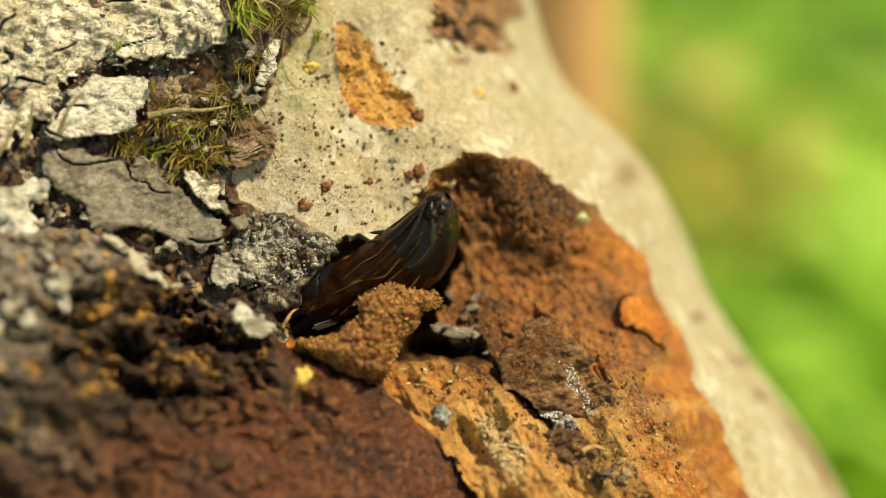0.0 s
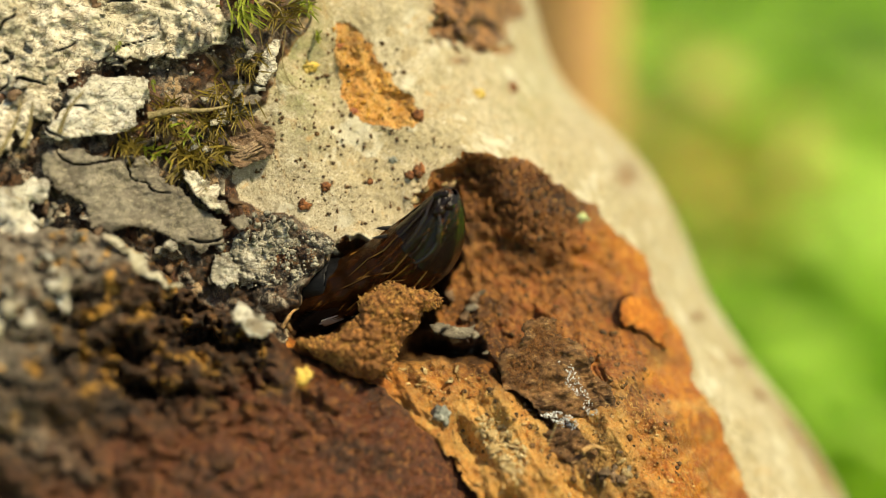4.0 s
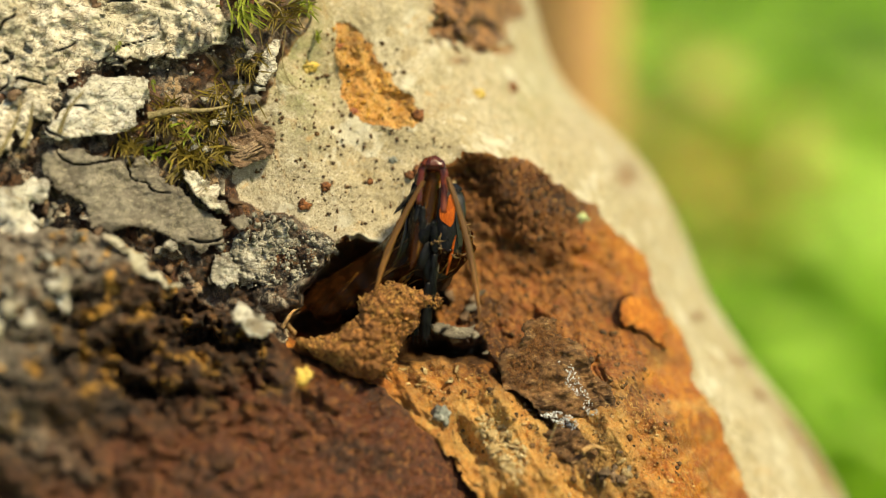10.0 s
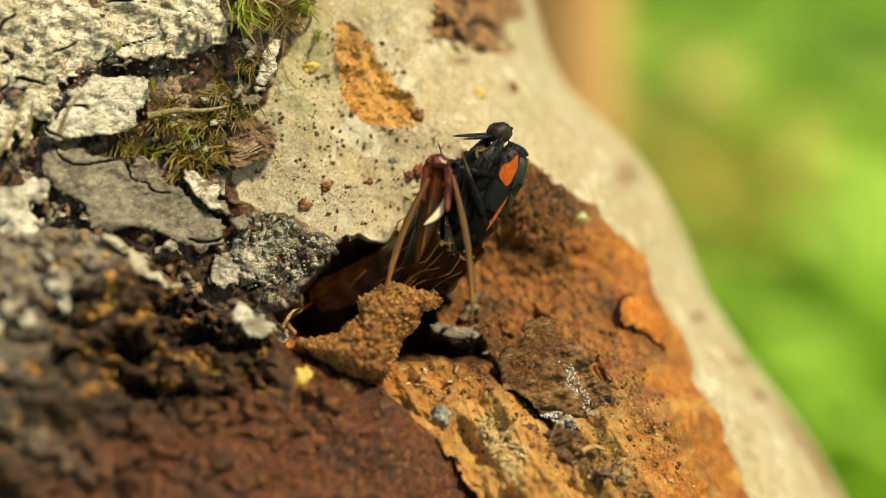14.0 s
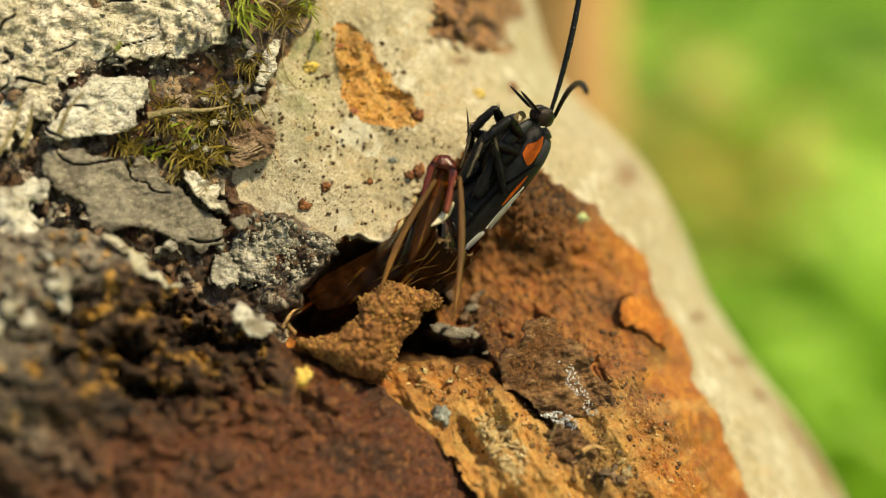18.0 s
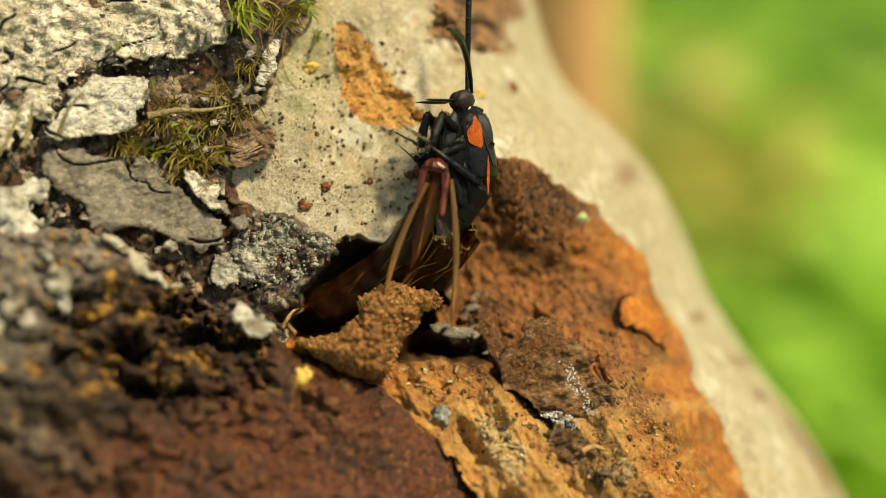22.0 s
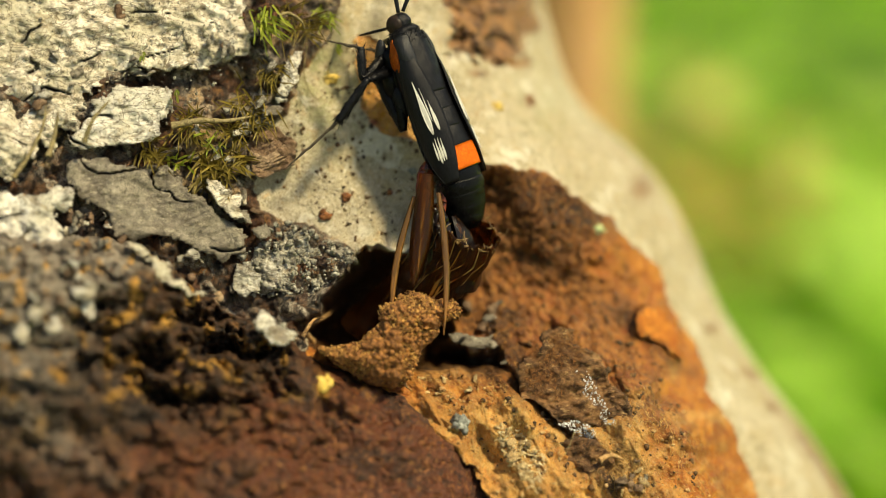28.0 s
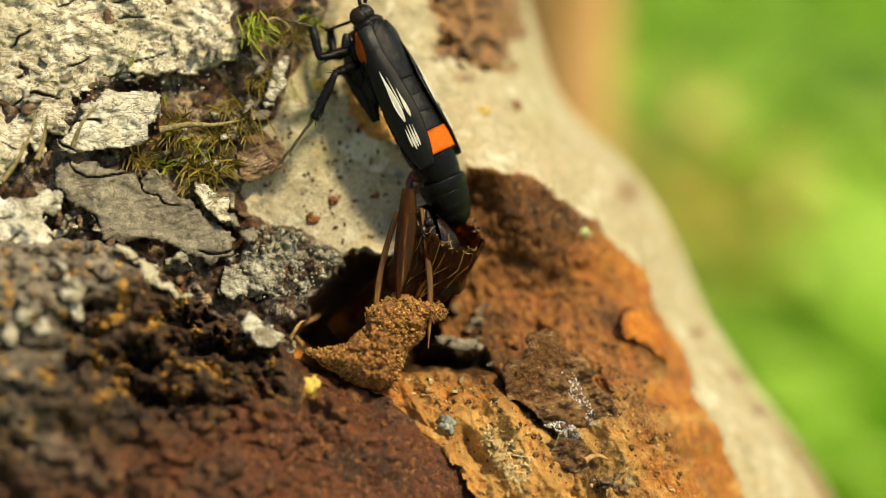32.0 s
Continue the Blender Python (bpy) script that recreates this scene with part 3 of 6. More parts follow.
# ---- the tree ----
def build_tree():
    tree = thing("tree", "leaning trunk with cream bark, rusty wound and flaking lichen-covered bark", "tree")
    rows = np.concatenate([np.linspace(-9000, -120, 24), np.arange(-100, 980, 2.3), np.linspace(1000, 16000, 30)])
    t = np.linspace(0, 1, 560)
    back = np.linspace(0, np.pi, 42)[1:-1]
    y = np.repeat(rows[:, None], 30 + len(t), 1)
    e = edge_at(rows)[:, None]
    far = np.linspace(LEFT, -95, 31)[:-1][None, :].repeat(len(rows), 0)
    fine = -90 + (e + 90) * (1 - (1 - t[None, :]) ** 1.15)
    x = np.concatenate([far, fine], 1)
    h, zone, stain = surface(x, y)
    # away from the wounded stretch the bark runs on as plain skin
    calm = smooth(np.abs(y - 441), 640, 1100)
    h = h * (1 - calm) + base_height(x, y) * calm
    # the back of the trunk closes the ring
    mid, half = (e + LEFT) / 2, (e - LEFT) / 2
    xb = mid + half * np.cos(back)[None, :]
    yb = np.repeat(rows[:, None], len(back), 1)
    hb = -22.9 - 58 * np.sin(back)[None, :] + 1.2 * layers(xb, yb, 300, 3, seed=90)
    x, y, h = np.concatenate([x, xb], 1), np.concatenate([y, yb], 1), np.concatenate([h, hb], 1)
    zone = np.concatenate([zone, np.zeros(xb.shape, int)], 1)
    stain = np.concatenate([stain, np.zeros(xb.shape + (3,))], 1)
    # above and below the wounded stretch the trunk runs on with the same girth and bends upright
    yc = np.clip(y, -100, 1000)
    co = sheet_all(x, yc, h)
    run = (y - yc) * STEP * MM
    co[..., 0] += 0.45 * np.clip(run, -0.1, 0.12)
    co[..., 2] -= run
    n, k = x.shape
    i = np.arange(n - 1)[:, None]
    j = np.arange(k)[None, :]
    j2 = (j + 1) % k
    faces = np.stack([i * k + j, (i + 1) * k + j, (i + 1) * k + j2, i * k + j2], -1).reshape(-1, 4)
    flat_zone = zone.reshape(-1)[faces].max(1)
    co, stain = co.reshape(-1, 3), stain.reshape(-1, 3)
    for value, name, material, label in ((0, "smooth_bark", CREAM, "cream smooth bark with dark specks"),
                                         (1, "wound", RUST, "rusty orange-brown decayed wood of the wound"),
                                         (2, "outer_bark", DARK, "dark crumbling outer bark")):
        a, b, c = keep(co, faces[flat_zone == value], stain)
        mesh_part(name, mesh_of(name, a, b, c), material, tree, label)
    return tree


def relief_patch(name, outline, lift, thick, material, parent, label="", rag=6.0, step=2.6, bumps=0.25, seed=0, curl=0.0, tilt=(0, 0), worn=10, dome=None, grainy=0.0, fibre=0.0):
    """A flake with a ragged outline, real thickness and a rough face, lying over the trunk's skin."""
    xs = [c[0] for c in outline]
    ys = [c[1] for c in outline]
    x, y = np.meshgrid(np.arange(min(xs) - 14, max(xs) + 14, step), np.arange(min(ys) - 14, max(ys) + 14, step))
    wx = x + rag * layers(x, y, 26, 3, seed=seed) + 2 * rag * wave(x / 70, y / 70, seed + 4)
    wy = y + rag * layers(x, y, 26, 3, seed=seed + 7) + 2 * rag * wave(x / 70, y / 70, seed + 5)
    d = inside(wx, wy, outline)
    cx, cy = sum(xs) / len(xs), sum(ys) / len(ys)
    ground = base_height(x, y)
    rim = np.sqrt(np.clip(1 - (1 - np.clip(d * STEP / 0.35, 0, 1)) ** 2, 0, 1))
    h = ground + lift + tilt[0] * (x - cx) * STEP + tilt[1] * (y - cy) * STEP + 0.25 * rim
    h = h + bumps * layers(x, y, 70, 3, 0.5, seed=seed + 11) + curl * np.exp(-np.maximum(d, 0) / 22)
    if dome is not None:
        full, reach = dome
        h = h + full * np.sqrt(np.clip(1 - (1 - np.clip(d / reach, 0, 1)) ** 2, 0, 1))
    if grainy:
        bits, luck = crumbs(x + 3 * wave(x / 9, y / 9, seed), y + 3 * wave(x / 9, y / 9, seed + 1), 9.5, seed + 19)
        h = h + grainy * (0.9 - bits) * (0.4 + luck) + grainy * 1.6 * layers(x, y, 34, 3, seed=seed + 23)
    if fibre:
        bow = y + 0.35 * x + 22 * wave(x / 120, y / 120, seed + 29)
        h = h + fibre * ridges((x * 0.75 + bow * 0.2) / 5.5, bow, 13, 3, 0.6, seed=seed + 31)
    bits, luck = crumbs(x, y, 15, seed + 13)
    h = h + bumps * 0.15 * (1 - bits) * smooth(luck, 0.3, 0.7) + bumps * 0.28 * layers(x * 0.7 + y * 0.5, y * 1.3 - x * 0.5, 30, 4, 0.6, seed=seed + 14)
    jog = x + 16 * layers(x, y, 40, 2, seed=seed + 18)
    cracks = smooth(ridges(jog * 0.8, y * 1.5 + 0.3 * x, 120, 1, seed=seed + 17), 0.93, 0.985) * smooth(wave(x / 90, y / 90, seed + 20), 0.0, 0.25)
    h = h - 0.6 * cracks
    stain = np.zeros(x.shape + (3,))
    stain[..., 0] = np.clip(cracks + 0.5 * smooth(worn - d, 0, worn) * smooth(luck, 0.4, 0.6), 0, 1)
    n, k = x.shape
    i, j = np.arange(n - 1)[:, None], np.arange(k - 1)[None, :]
    quad = np.stack([i * k + j, (i + 1) * k + j, (i + 1) * k + j + 1, i * k + j + 1], -1).reshape(-1, 4)
    quad = quad[(d.reshape(-1)[quad] > 0).all(1)]
    co = sheet_all(x, y, h).reshape(-1, 3)
    low = sheet_all(x, y, h - thick).reshape(-1, 3)
    edges = np.concatenate([quad[:, [a, (a + 1) % 4]] for a in range(4)])
    key = np.sort(edges, 1)
    _, first, count = np.unique(key[:, 0].astype(np.int64) * (n * k) + key[:, 1], return_index=True, return_counts=True)
    rim_edges = edges[first[count == 1]]
    m = n * k
    skirt = np.stack([rim_edges[:, 1], rim_edges[:, 0], rim_edges[:, 0] + m, rim_edges[:, 1] + m], 1)
    faces = np.concatenate([quad, skirt, quad[:, ::-1] + m])
    stain = stain.reshape(-1, 3)
    a, b, c = keep(np.concatenate([co, low]), faces, np.concatenate([stain, stain]))
    return mesh_part(name, mesh_of(name, a, b, c), material, parent, label)


def lumps(spots, seed, squash=1.0, sides=1):
    """Many small uneven grains as one mesh: spots are (x, y, h, radius in mm)."""
    rng = np.random.RandomState(seed)
    bm = bmesh.new()
    bmesh.ops.create_icosphere(bm, subdivisions=sides, radius=1)
    unit = np.array([v.co[:] for v in bm.verts])
    tri = np.array([[v.index for v in f.verts] for f in bm.faces])
    bm.free()
    spots = np.asarray(spots, float)
    at = sheet_all(spots[:, 0], spots[:, 1], spots[:, 2])
    n = len(spots)
    shape = unit[None] * (1 + 0.28 * rng.randn(n, len(unit), 1)) * (0.6 + 0.8 * rng.rand(n, 1, 3)) * np.array([1, squash, 1])
    co = at[:, None] + shape * spots[:, 3][:, None, None] * MM
    faces = tri[None] + (np.arange(n) * len(unit))[:, None, None]
    return co.reshape(-1, 3), faces.reshape(-1, 3)


def grain_thing(name, spots, seed, material, label, category, kind="stuff", parent=None, squash=1.0, sides=1):
    co, faces = lumps(spots, seed, squash, sides)
    ob = mesh_part(name, mesh_of(name, co, faces), material, parent, label if parent else "")
    if parent is None:
        ob.matrix_world = STAGE
        tagged(ob, label, category, kind=kind)
    return ob


def scatter(outline, count, seed, lift=0.0, size=(0.05, 0.12)):
    rng = np.random.RandomState(seed)
    xs, ys = [c[0] for c in outline], [c[1] for c in outline]
    x = rng.uniform(min(xs), max(xs), count * 4)
    y = rng.uniform(min(ys), max(ys), count * 4)
    ok = inside(x, y, outline) > 0
    x, y = x[ok][:count], y[ok][:count]
    h = surface(x, y)[0]
    r = size[0] + (size[1] - size[0]) * rng.rand(len(x)) ** 2.5
    return np.stack([x, y, h + lift, r], 1)


tree = build_tree()

# flakes of old bark, from the top down
FLAKES = [
    ("bark_flake", [(-120, -120), (392, -120), (398, 10), (408, 40), (392, 92), (350, 112), (300, 108), (262, 124), (215, 112), (150, 126),
                    (112, 158), (90, 206), (64, 214), (56, 252), (40, 262), (28, 226), (12, 258), (-20, 300), (-120, 310)],
     1.0, 1.2, PALE_PLATE, "pale weathered bark flake grown over with lichen", 10, 0.5, 101, 0.0, (-0.01, 0.015)),
    ("bark_flake", [(118, 158), (170, 134), (238, 128), (262, 150), (256, 196), (228, 232), (176, 244), (104, 252), (86, 226)],
     1.55, 0.9, WHITE_PLATE, "chalky white crust on a curled bark flake", 8, 0.35, 131, 0.1, (0, -0.05)),
    ("bark_flake", [(70, 276), (130, 264), (196, 272), (268, 284), (300, 312), (330, 350), (378, 374), (404, 396), (398, 428), (352, 440),
                    (290, 416), (160, 402), (148, 362), (92, 344)],
     1.3, 0.8, GREY_PLATE, "grey bark plate with a sharp broken edge", 6, 0.24, 161, 0.15, (0.0, -0.03)),
    ("bark_flake", [(-120, 326), (60, 322), (88, 338), (84, 356), (58, 362), (84, 392), (70, 412), (34, 424), (58, 456), (70, 486), (40, 516), (-120, 545)],
     2.3, 1.3, WHITE_PLATE, "thick white crusted bark flake with scalloped edge", 8, 0.45, 191, 0.0, (-0.02, 0.05)),
    ("bark_flake", [(326, 312), (362, 306), (384, 336), (392, 376), (352, 356), (338, 340)], 1.7, 0.6, PALE_PLATE,
     "small pale bark chip", 7, 0.2, 211, 0.1, (0, 0)),
    ("bark_flake", [(405, 388), (436, 372), (446, 400), (424, 412)], 1.5, 0.5, GREY_PLATE, "small grey bark chip", 2, 0.15, 221, 0.1, (0, 0)),
    ("bark_flake", [(398, 552), (424, 540), (470, 556), (494, 580), (488, 600), (440, 588)], 4.4, 0.8, WHITE_PLATE,
     "white crusted flake on the rim of the hole", 6, 0.15, 231, 0.0, (0, 0.1)),
    ("bark_flake", [(180, 412), (204, 418), (250, 452), (300, 494), (330, 516), (300, 520), (240, 480), (190, 440)], 4.0, 0.8, PALE_PLATE,
     "thin pale bark rim", 8, 0.2, 241, 0.0, (0, 0.05)),
    ("bark_curl", [(396, 214), (450, 206), (486, 226), (482, 252), (440, 262), (402, 286), (396, 250)], 0.45, 0.5, BROWN_PLATE,
     "ridged brownish bark curl", 5, 0.5, 251, 0.1, (0, 0)),
    ("lichen_strip", [(478, 72), (500, 66), (494, 110), (476, 160), (454, 168), (450, 140), (466, 100)], 1.4, 0.6, WHITE_PLATE,
     "white powdery lichen strip", 6, 0.3, 261, 0.0, (0, 0)),
    ("wood_chip", [(756, 572), (780, 570), (812, 578), (842, 574), (836, 598), (800, 602), (768, 590)], 0.7, 0.2, GREY_PLATE,
     "thin papery wood chip under the debris", 2, 0.08, 271, 0.15, (0, 0)),
    ("wood_flake", [(872, 640), (905, 606), (935, 570), (985, 566), (1010, 600), (1050, 640), (1096, 705), (1118, 760), (1085, 775), (1040, 745), (1012, 738), (985, 752), (940, 722), (900, 690)],
     3.3, 1.6, ROTTEN, "loose flake of dark rotten wood", 6, 0.55, 281, 0.1, (0.0, 0.03)),
    ("wood_flake", [(945, 760), (985, 752), (1030, 770), (1066, 812), (1082, 870), (1050, 900), (1020, 860), (985, 820)],
     3.8, 1.2, ROTTEN, "frayed lower flake of dark rotten wood", 6, 0.55, 285, 0.15, (0.02, 0.0)),
    ("wood_ledge", [(1098, 512), (1128, 520), (1160, 545), (1180, 585), (1188, 622), (1160, 612), (1128, 590), (1104, 560)],
     0.9, 1.1, LEDGE, "raised bright orange ledge of decayed wood", 5, 0.22, 288, 0.1, (0.05, 0.0)),
    ("bark_curl", [(404, 250), (440, 244), (476, 240), (492, 258), (470, 286), (425, 302), (402, 292)], 0.6, 0.4, BROWN_PLATE,
     "ridged brownish bark curl", 4, 0.4, 256, 0.15, (0, 0)),
]
for name, outline, lift, thick, material, label, rag, bumps, seed, curl, tilt in FLAKES:
    relief_patch(name, outline, lift, thick, material, tree, label, rag=rag, bumps=bumps, seed=seed, curl=curl, tilt=tilt, fibre=0.04 if material in (GREY_PLATE, PALE_PLATE, WHITE_PLATE) else 0.13, grainy=0.02 if material in (PALE_PLATE, WHITE_PLATE) else 0.0)

# lichen grains, dark specks, splinters
LICHEN_BED = [(372, 470), (400, 420), (440, 380), (500, 376), (540, 400), (590, 430), (600, 450), (560, 470), (530, 500), (480, 505), (430, 508), (385, 500)]
relief_patch("lichen_crust", LICHEN_BED, 0.35, 0.8, LICHEN_CRUST, tree, "grey granular lichen crust on dark bark", rag=9, step=2.0, bumps=0.5, seed=331, grainy=0.13)
relief_patch("lichen_crust", [(376, 452), (404, 448), (424, 470), (420, 500), (396, 510), (374, 492)], 1.2, 0.8, LICHEN_CRUST, tree, "round grey-white lichen rosette", rag=4, step=2.0, bumps=0.3, seed=341, curl=0.35, grainy=0.09)
grain_thing("lichen_grains", scatter(LICHEN_BED, 260, 5, 0.45, (0.04, 0.17)), 5, LICHEN, "loose grey lichen grains on dark bark", "lichen", sides=2)
UPPER_BED = [(0, -40), (400, -40), (390, 110), (300, 200), (120, 240), (0, 220)]
grain_thing("lichen_dust", [(x, y, base_height(np.array([x]), np.array([y]))[0] + 1.45, r) for x, y, _, r in scatter(UPPER_BED, 260, 6, 0, (0.03, 0.10))],
            6, LICHEN, "grey lichen grains scattered over bark", "lichen")
SKIN_BED = [(440, 290), (500, 130), (580, 60), (700, 60), (760, 220), (800, 260), (700, 380), (600, 420), (520, 370)]
grain_thing("dirt_specks", scatter(SKIN_BED, 560, 7, 0.02, (0.025, 0.12)), 7, SPECK, "dark crumbs of debris stuck to cream bark", "debris")
WOUND_BED = [(860, 300), (1000, 350), (1100, 480), (1150, 600), (1230, 860), (900, 870), (740, 700), (860, 660), (840, 420)]
grain_thing("wood_crumbs", scatter(WOUND_BED, 420, 8, 0.03, (0.04, 0.18)), 8, SPECK, "dark brown crumbs of rotten wood", "debris")
LOWER_BED = [(700, 650), (860, 660), (1000, 760), (1180, 700), (1260, 880), (860, 880), (740, 730)]
grain_thing("wood_dust", scatter(LOWER_BED, 260, 9, 0.02, (0.03, 0.12)), 9, SPLINTER, "ochre wood dust and splinters", "debris")
SCAR_BED = [(590, 50), (650, 70), (700, 150), (740, 200), (650, 215), (610, 170)]
grain_thing("scar_crumbs", scatter(SCAR_BED, 260, 10, 0.03, (0.03, 0.10)), 10, SCAR_GRAIN, "ochre crumbs in the bark scar", "debris")


# the plug of frass that the pupa pushed out
plug = thing("frass_plug", "crumbly brown plug of frass at the mouth of the burrow", "frass")
PLUG = [(522, 602), (560, 598), (600, 590), (636, 556), (636, 526), (664, 514), (690, 498), (722, 506), (745, 514), (768, 516), (785, 530), (774, 548),
        (748, 550), (738, 578), (712, 602), (702, 634), (690, 658), (660, 672), (616, 662), (560, 632)]
relief_patch("core", PLUG, 2.3, 5.0, FRASS, plug, "packed brown frass", rag=3, step=1.7, bumps=0.45, seed=301, dome=(2.2, 62), grainy=0.34)
plug_spots = scatter(PLUG, 420, 14, 0, (0.05, 0.14))
for spot in plug_spots:
    d = float(inside(np.array([spot[0]]), np.array([spot[1]]), PLUG)[0])
    spot[2] = float(base_height(spot[0:1], spot[1:2])[0]) + 2.85 + 2.2 * math.sqrt(max(0, 1 - (1 - min(d / 62, 1)) ** 2))
grain_thing("grain", plug_spots, 13, FRASS, "loose frass grains", "", parent=plug)


# moss
def blade(bm, root, tip, width, bow):
    """A thin pointed leaf from root to tip, folded along its middle."""
    way = tip - root
    side = way.cross(Vector((0, 1, 0)))
    if side.length < 1e-9:
        side = Vector((1, 0, 0))
    side.normalize()
    lift = Vector((0, -1, 0))
    last = None
    for k in range(6):
        t = k / 5
        w = width * (0.55 + 0.9 * t) * (1 - t) ** 0.7 + width * 0.02
        mid = root + way * t + lift * bow * math.sin(t * math.pi * 0.8) + Vector((0, 0, -1)) * bow * 0.6 * t * t
        row = [bm.verts.new(mid - side * w), bm.verts.new(mid + lift * -w * 0.5), bm.verts.new(mid + side * w)]
        if last:
            for a in (0, 1):
                bm.faces.new((last[a], last[a + 1], row[a + 1], row[a]))
        last = row


def moss_tuft(x, y, reach, count, material, label, seed, lean=(0.0, 0.0), spread=1.0, lift=0.6, width=0.09):
    rng = random.Random(seed)
    bm = bmesh.new()
    h0 = height_at(x, y) + lift
    for _ in range(count):
        a = rng.uniform(-math.pi, math.pi)
        rx, ry = x + rng.gauss(0, reach * 0.3), y + rng.gauss(0, reach * 0.25)
        size = reach * rng.uniform(0.5, 1.1)
        tip = sheet(rx + size * (math.cos(a) * spread + lean[0]), ry + size * (math.sin(a) * spread + lean[1]), h0 + rng.uniform(0.1, 1.2))
        blade(bm, sheet(rx, ry, h0 - 0.3), tip, width * rng.uniform(0.6, 1.2) * MM, rng.uniform(0.0, 0.35) * MM)
    ob = part("moss_tuft", bm, material)
    ob.matrix_world = STAGE
    return tagged(ob, label, "moss", "moss tufts on the bark", "stuff")


moss_tuft(424, 12, 50, 40, MOSS, "bright yellow-green moss tuft in a bark crevice", 1, (0.5, 0.5), 0.6, 1.0, 0.085)
moss_tuft(470, 12, 60, 34, MOSS_DRY, "dry olive moss strands over bark", 2, (0.4, 0.2), 0.7, 0.9, 0.06)
moss_tuft(535, 8, 30, 22, MOSS, "small green moss tuft", 3, (0.2, 0.0), 0.9, 0.5, 0.06)
moss_tuft(560, 62, 16, 9, MOSS, "tiny bright green moss shoot", 4, (0.1, 0.3), 0.7, 0.4, 0.10)
moss_tuft(392, 158, 46, 34, MOSS_DRY, "star-shaped brownish moss shoot", 5, (-0.1, 0.1), 0.8, 0.9, 0.07)
moss_tuft(270, 155, 26, 5, MOSS, "single green moss leaf on bark", 6, (0.05, -0.8), 0.25, 1.6, 0.11)
moss_tuft(335, 232, 38, 14, MOSS, "yellow-green moss tuft under the bark edge", 7, (0.0, 0.3), 0.8, 0.9, 0.08)
moss_tuft(335, 282, 50, 70, MOSS_DRY, "olive-brown moss cushion on bark", 8, (0.0, 0.2), 0.9, 0.9, 0.08)
moss_tuft(385, 262, 40, 34, MOSS_DRY, "ochre moss tuft on bark", 9, (0.1, 0.1), 0.9, 0.8, 0.08)
moss_tuft(225, 250, 42, 44, MOSS_DRY, "dark olive moss below the bark flake", 10, (0.2, 0.1), 0.8, 0.8, 0.07)
moss_tuft(270, 272, 26, 14, MOSS, "green moss leaves beside the grey bark plate", 11, (0.2, -0.2), 0.8, 0.9, 0.09)
moss_tuft(420, 190, 46, 30, MOSS_DRY, "thin dry moss strands", 12, (0.1, 0.3), 0.6, 0.7, 0.06)
moss_tuft(210, 80, 20, 5, MOSS, "faint green moss leaf in the crust", 13, (0.0, 0.3), 0.4, 1.3, 0.08)


moss_tuft(300, 200, 46, 60, MOSS_DRY, "dark olive moss in the bark crevice", 14, (0.1, 0.1), 0.9, 0.6, 0.06)
moss_tuft(440, 110, 40, 44, MOSS_DRY, "brown moss strands along the white lichen", 15, (0.1, 0.2), 0.8, 0.6, 0.05)
moss_tuft(375, 215, 36, 44, MOSS_DRY, "rusty star-shaped moss shoots", 16, (0.0, 0.1), 0.9, 0.8, 0.07)
moss_tuft(500, 30, 40, 40, MOSS_DRY, "matted olive moss above the cream bark", 17, (0.2, 0.1), 0.9, 0.6, 0.05)


# single crumbs that stand out
def crumb(x, y, size, material, label, seed, squash=0.7, lift=0.0):
    rng = np.random.RandomState(seed)
    spots = [(x + rng.randn() * size / STEP * 0.35, y + rng.randn() * size / STEP * 0.35, height_at(x, y) + lift + rng.rand() * size * 0.5, size * rng.uniform(0.5, 0.9)) for _ in range(5)]
    co, faces = lumps(spots, seed, squash, 2)
    ob = mesh_part("crumb", mesh_of("crumb", co, faces), material)
    ob.matrix_world = STAGE
    return tagged(ob, label, "debris", "crumbs on the bark")


BROWN_STRIP = grains("bark_strip", (0.10, 0.06, 0.035), (0.44, 0.31, 0.19))
YELLOW = grains("yellow_fleck", (0.62, 0.42, 0.08), (0.80, 0.60, 0.20))
GREENISH = grains("green_fleck", (0.42, 0.50, 0.22), (0.62, 0.68, 0.38))
GREY_BIT = grains("grey_bit", (0.16, 0.17, 0.15), (0.42, 0.43, 0.38))
BROWN_BIT = grains("brown_bit", (0.08, 0.028, 0.010), (0.34, 0.12, 0.035))
crumb(533, 664, 0.34, YELLOW, "bright yellow fleck on dark brown bark", 401, 0.4)
crumb(536, 678, 0.20, YELLOW, "small yellow fleck on dark brown bark", 402, 0.4)
crumb(1027, 390, 0.28, GREENISH, "pale green lichen fleck in the wound", 403)
crumb(783, 731, 0.40, GREY_BIT, "small grey pebble stuck to orange wood", 404)
crumb(742, 303, 0.34, BROWN_BIT, "curled reddish husk on cream bark", 405)
crumb(724, 308, 0.20, BROWN_BIT, "small reddish husk on cream bark", 406)
crumb(535, 362, 0.30, BROWN_BIT, "tiny brown bud scale on cream bark", 407)
crumb(577, 330, 0.22, BROWN_BIT, "dark brown splinter on cream bark", 408)
crumb(655, 322, 0.16, BROWN_BIT, "dark crumb on cream bark", 409)
crumb(848, 167, 0.26, YELLOW, "ochre crumb on cream bark", 410)
crumb(908, 156, 0.30, BROWN_BIT, "rust-brown crumb on cream bark", 411)
crumb(697, 285, 0.16, GREY_BIT, "dark grey crumb on cream bark", 412)
crumb(545, 116, 0.30, YELLOW, "ochre crumb beside the bark scar", 413)
RED_BIT = grains("red_bit", (0.30, 0.08, 0.03), (0.52, 0.20, 0.10))
crumb(625, 198, 0.20, RED_BIT, "reddish spot in the bark scar", 415, 0.3)
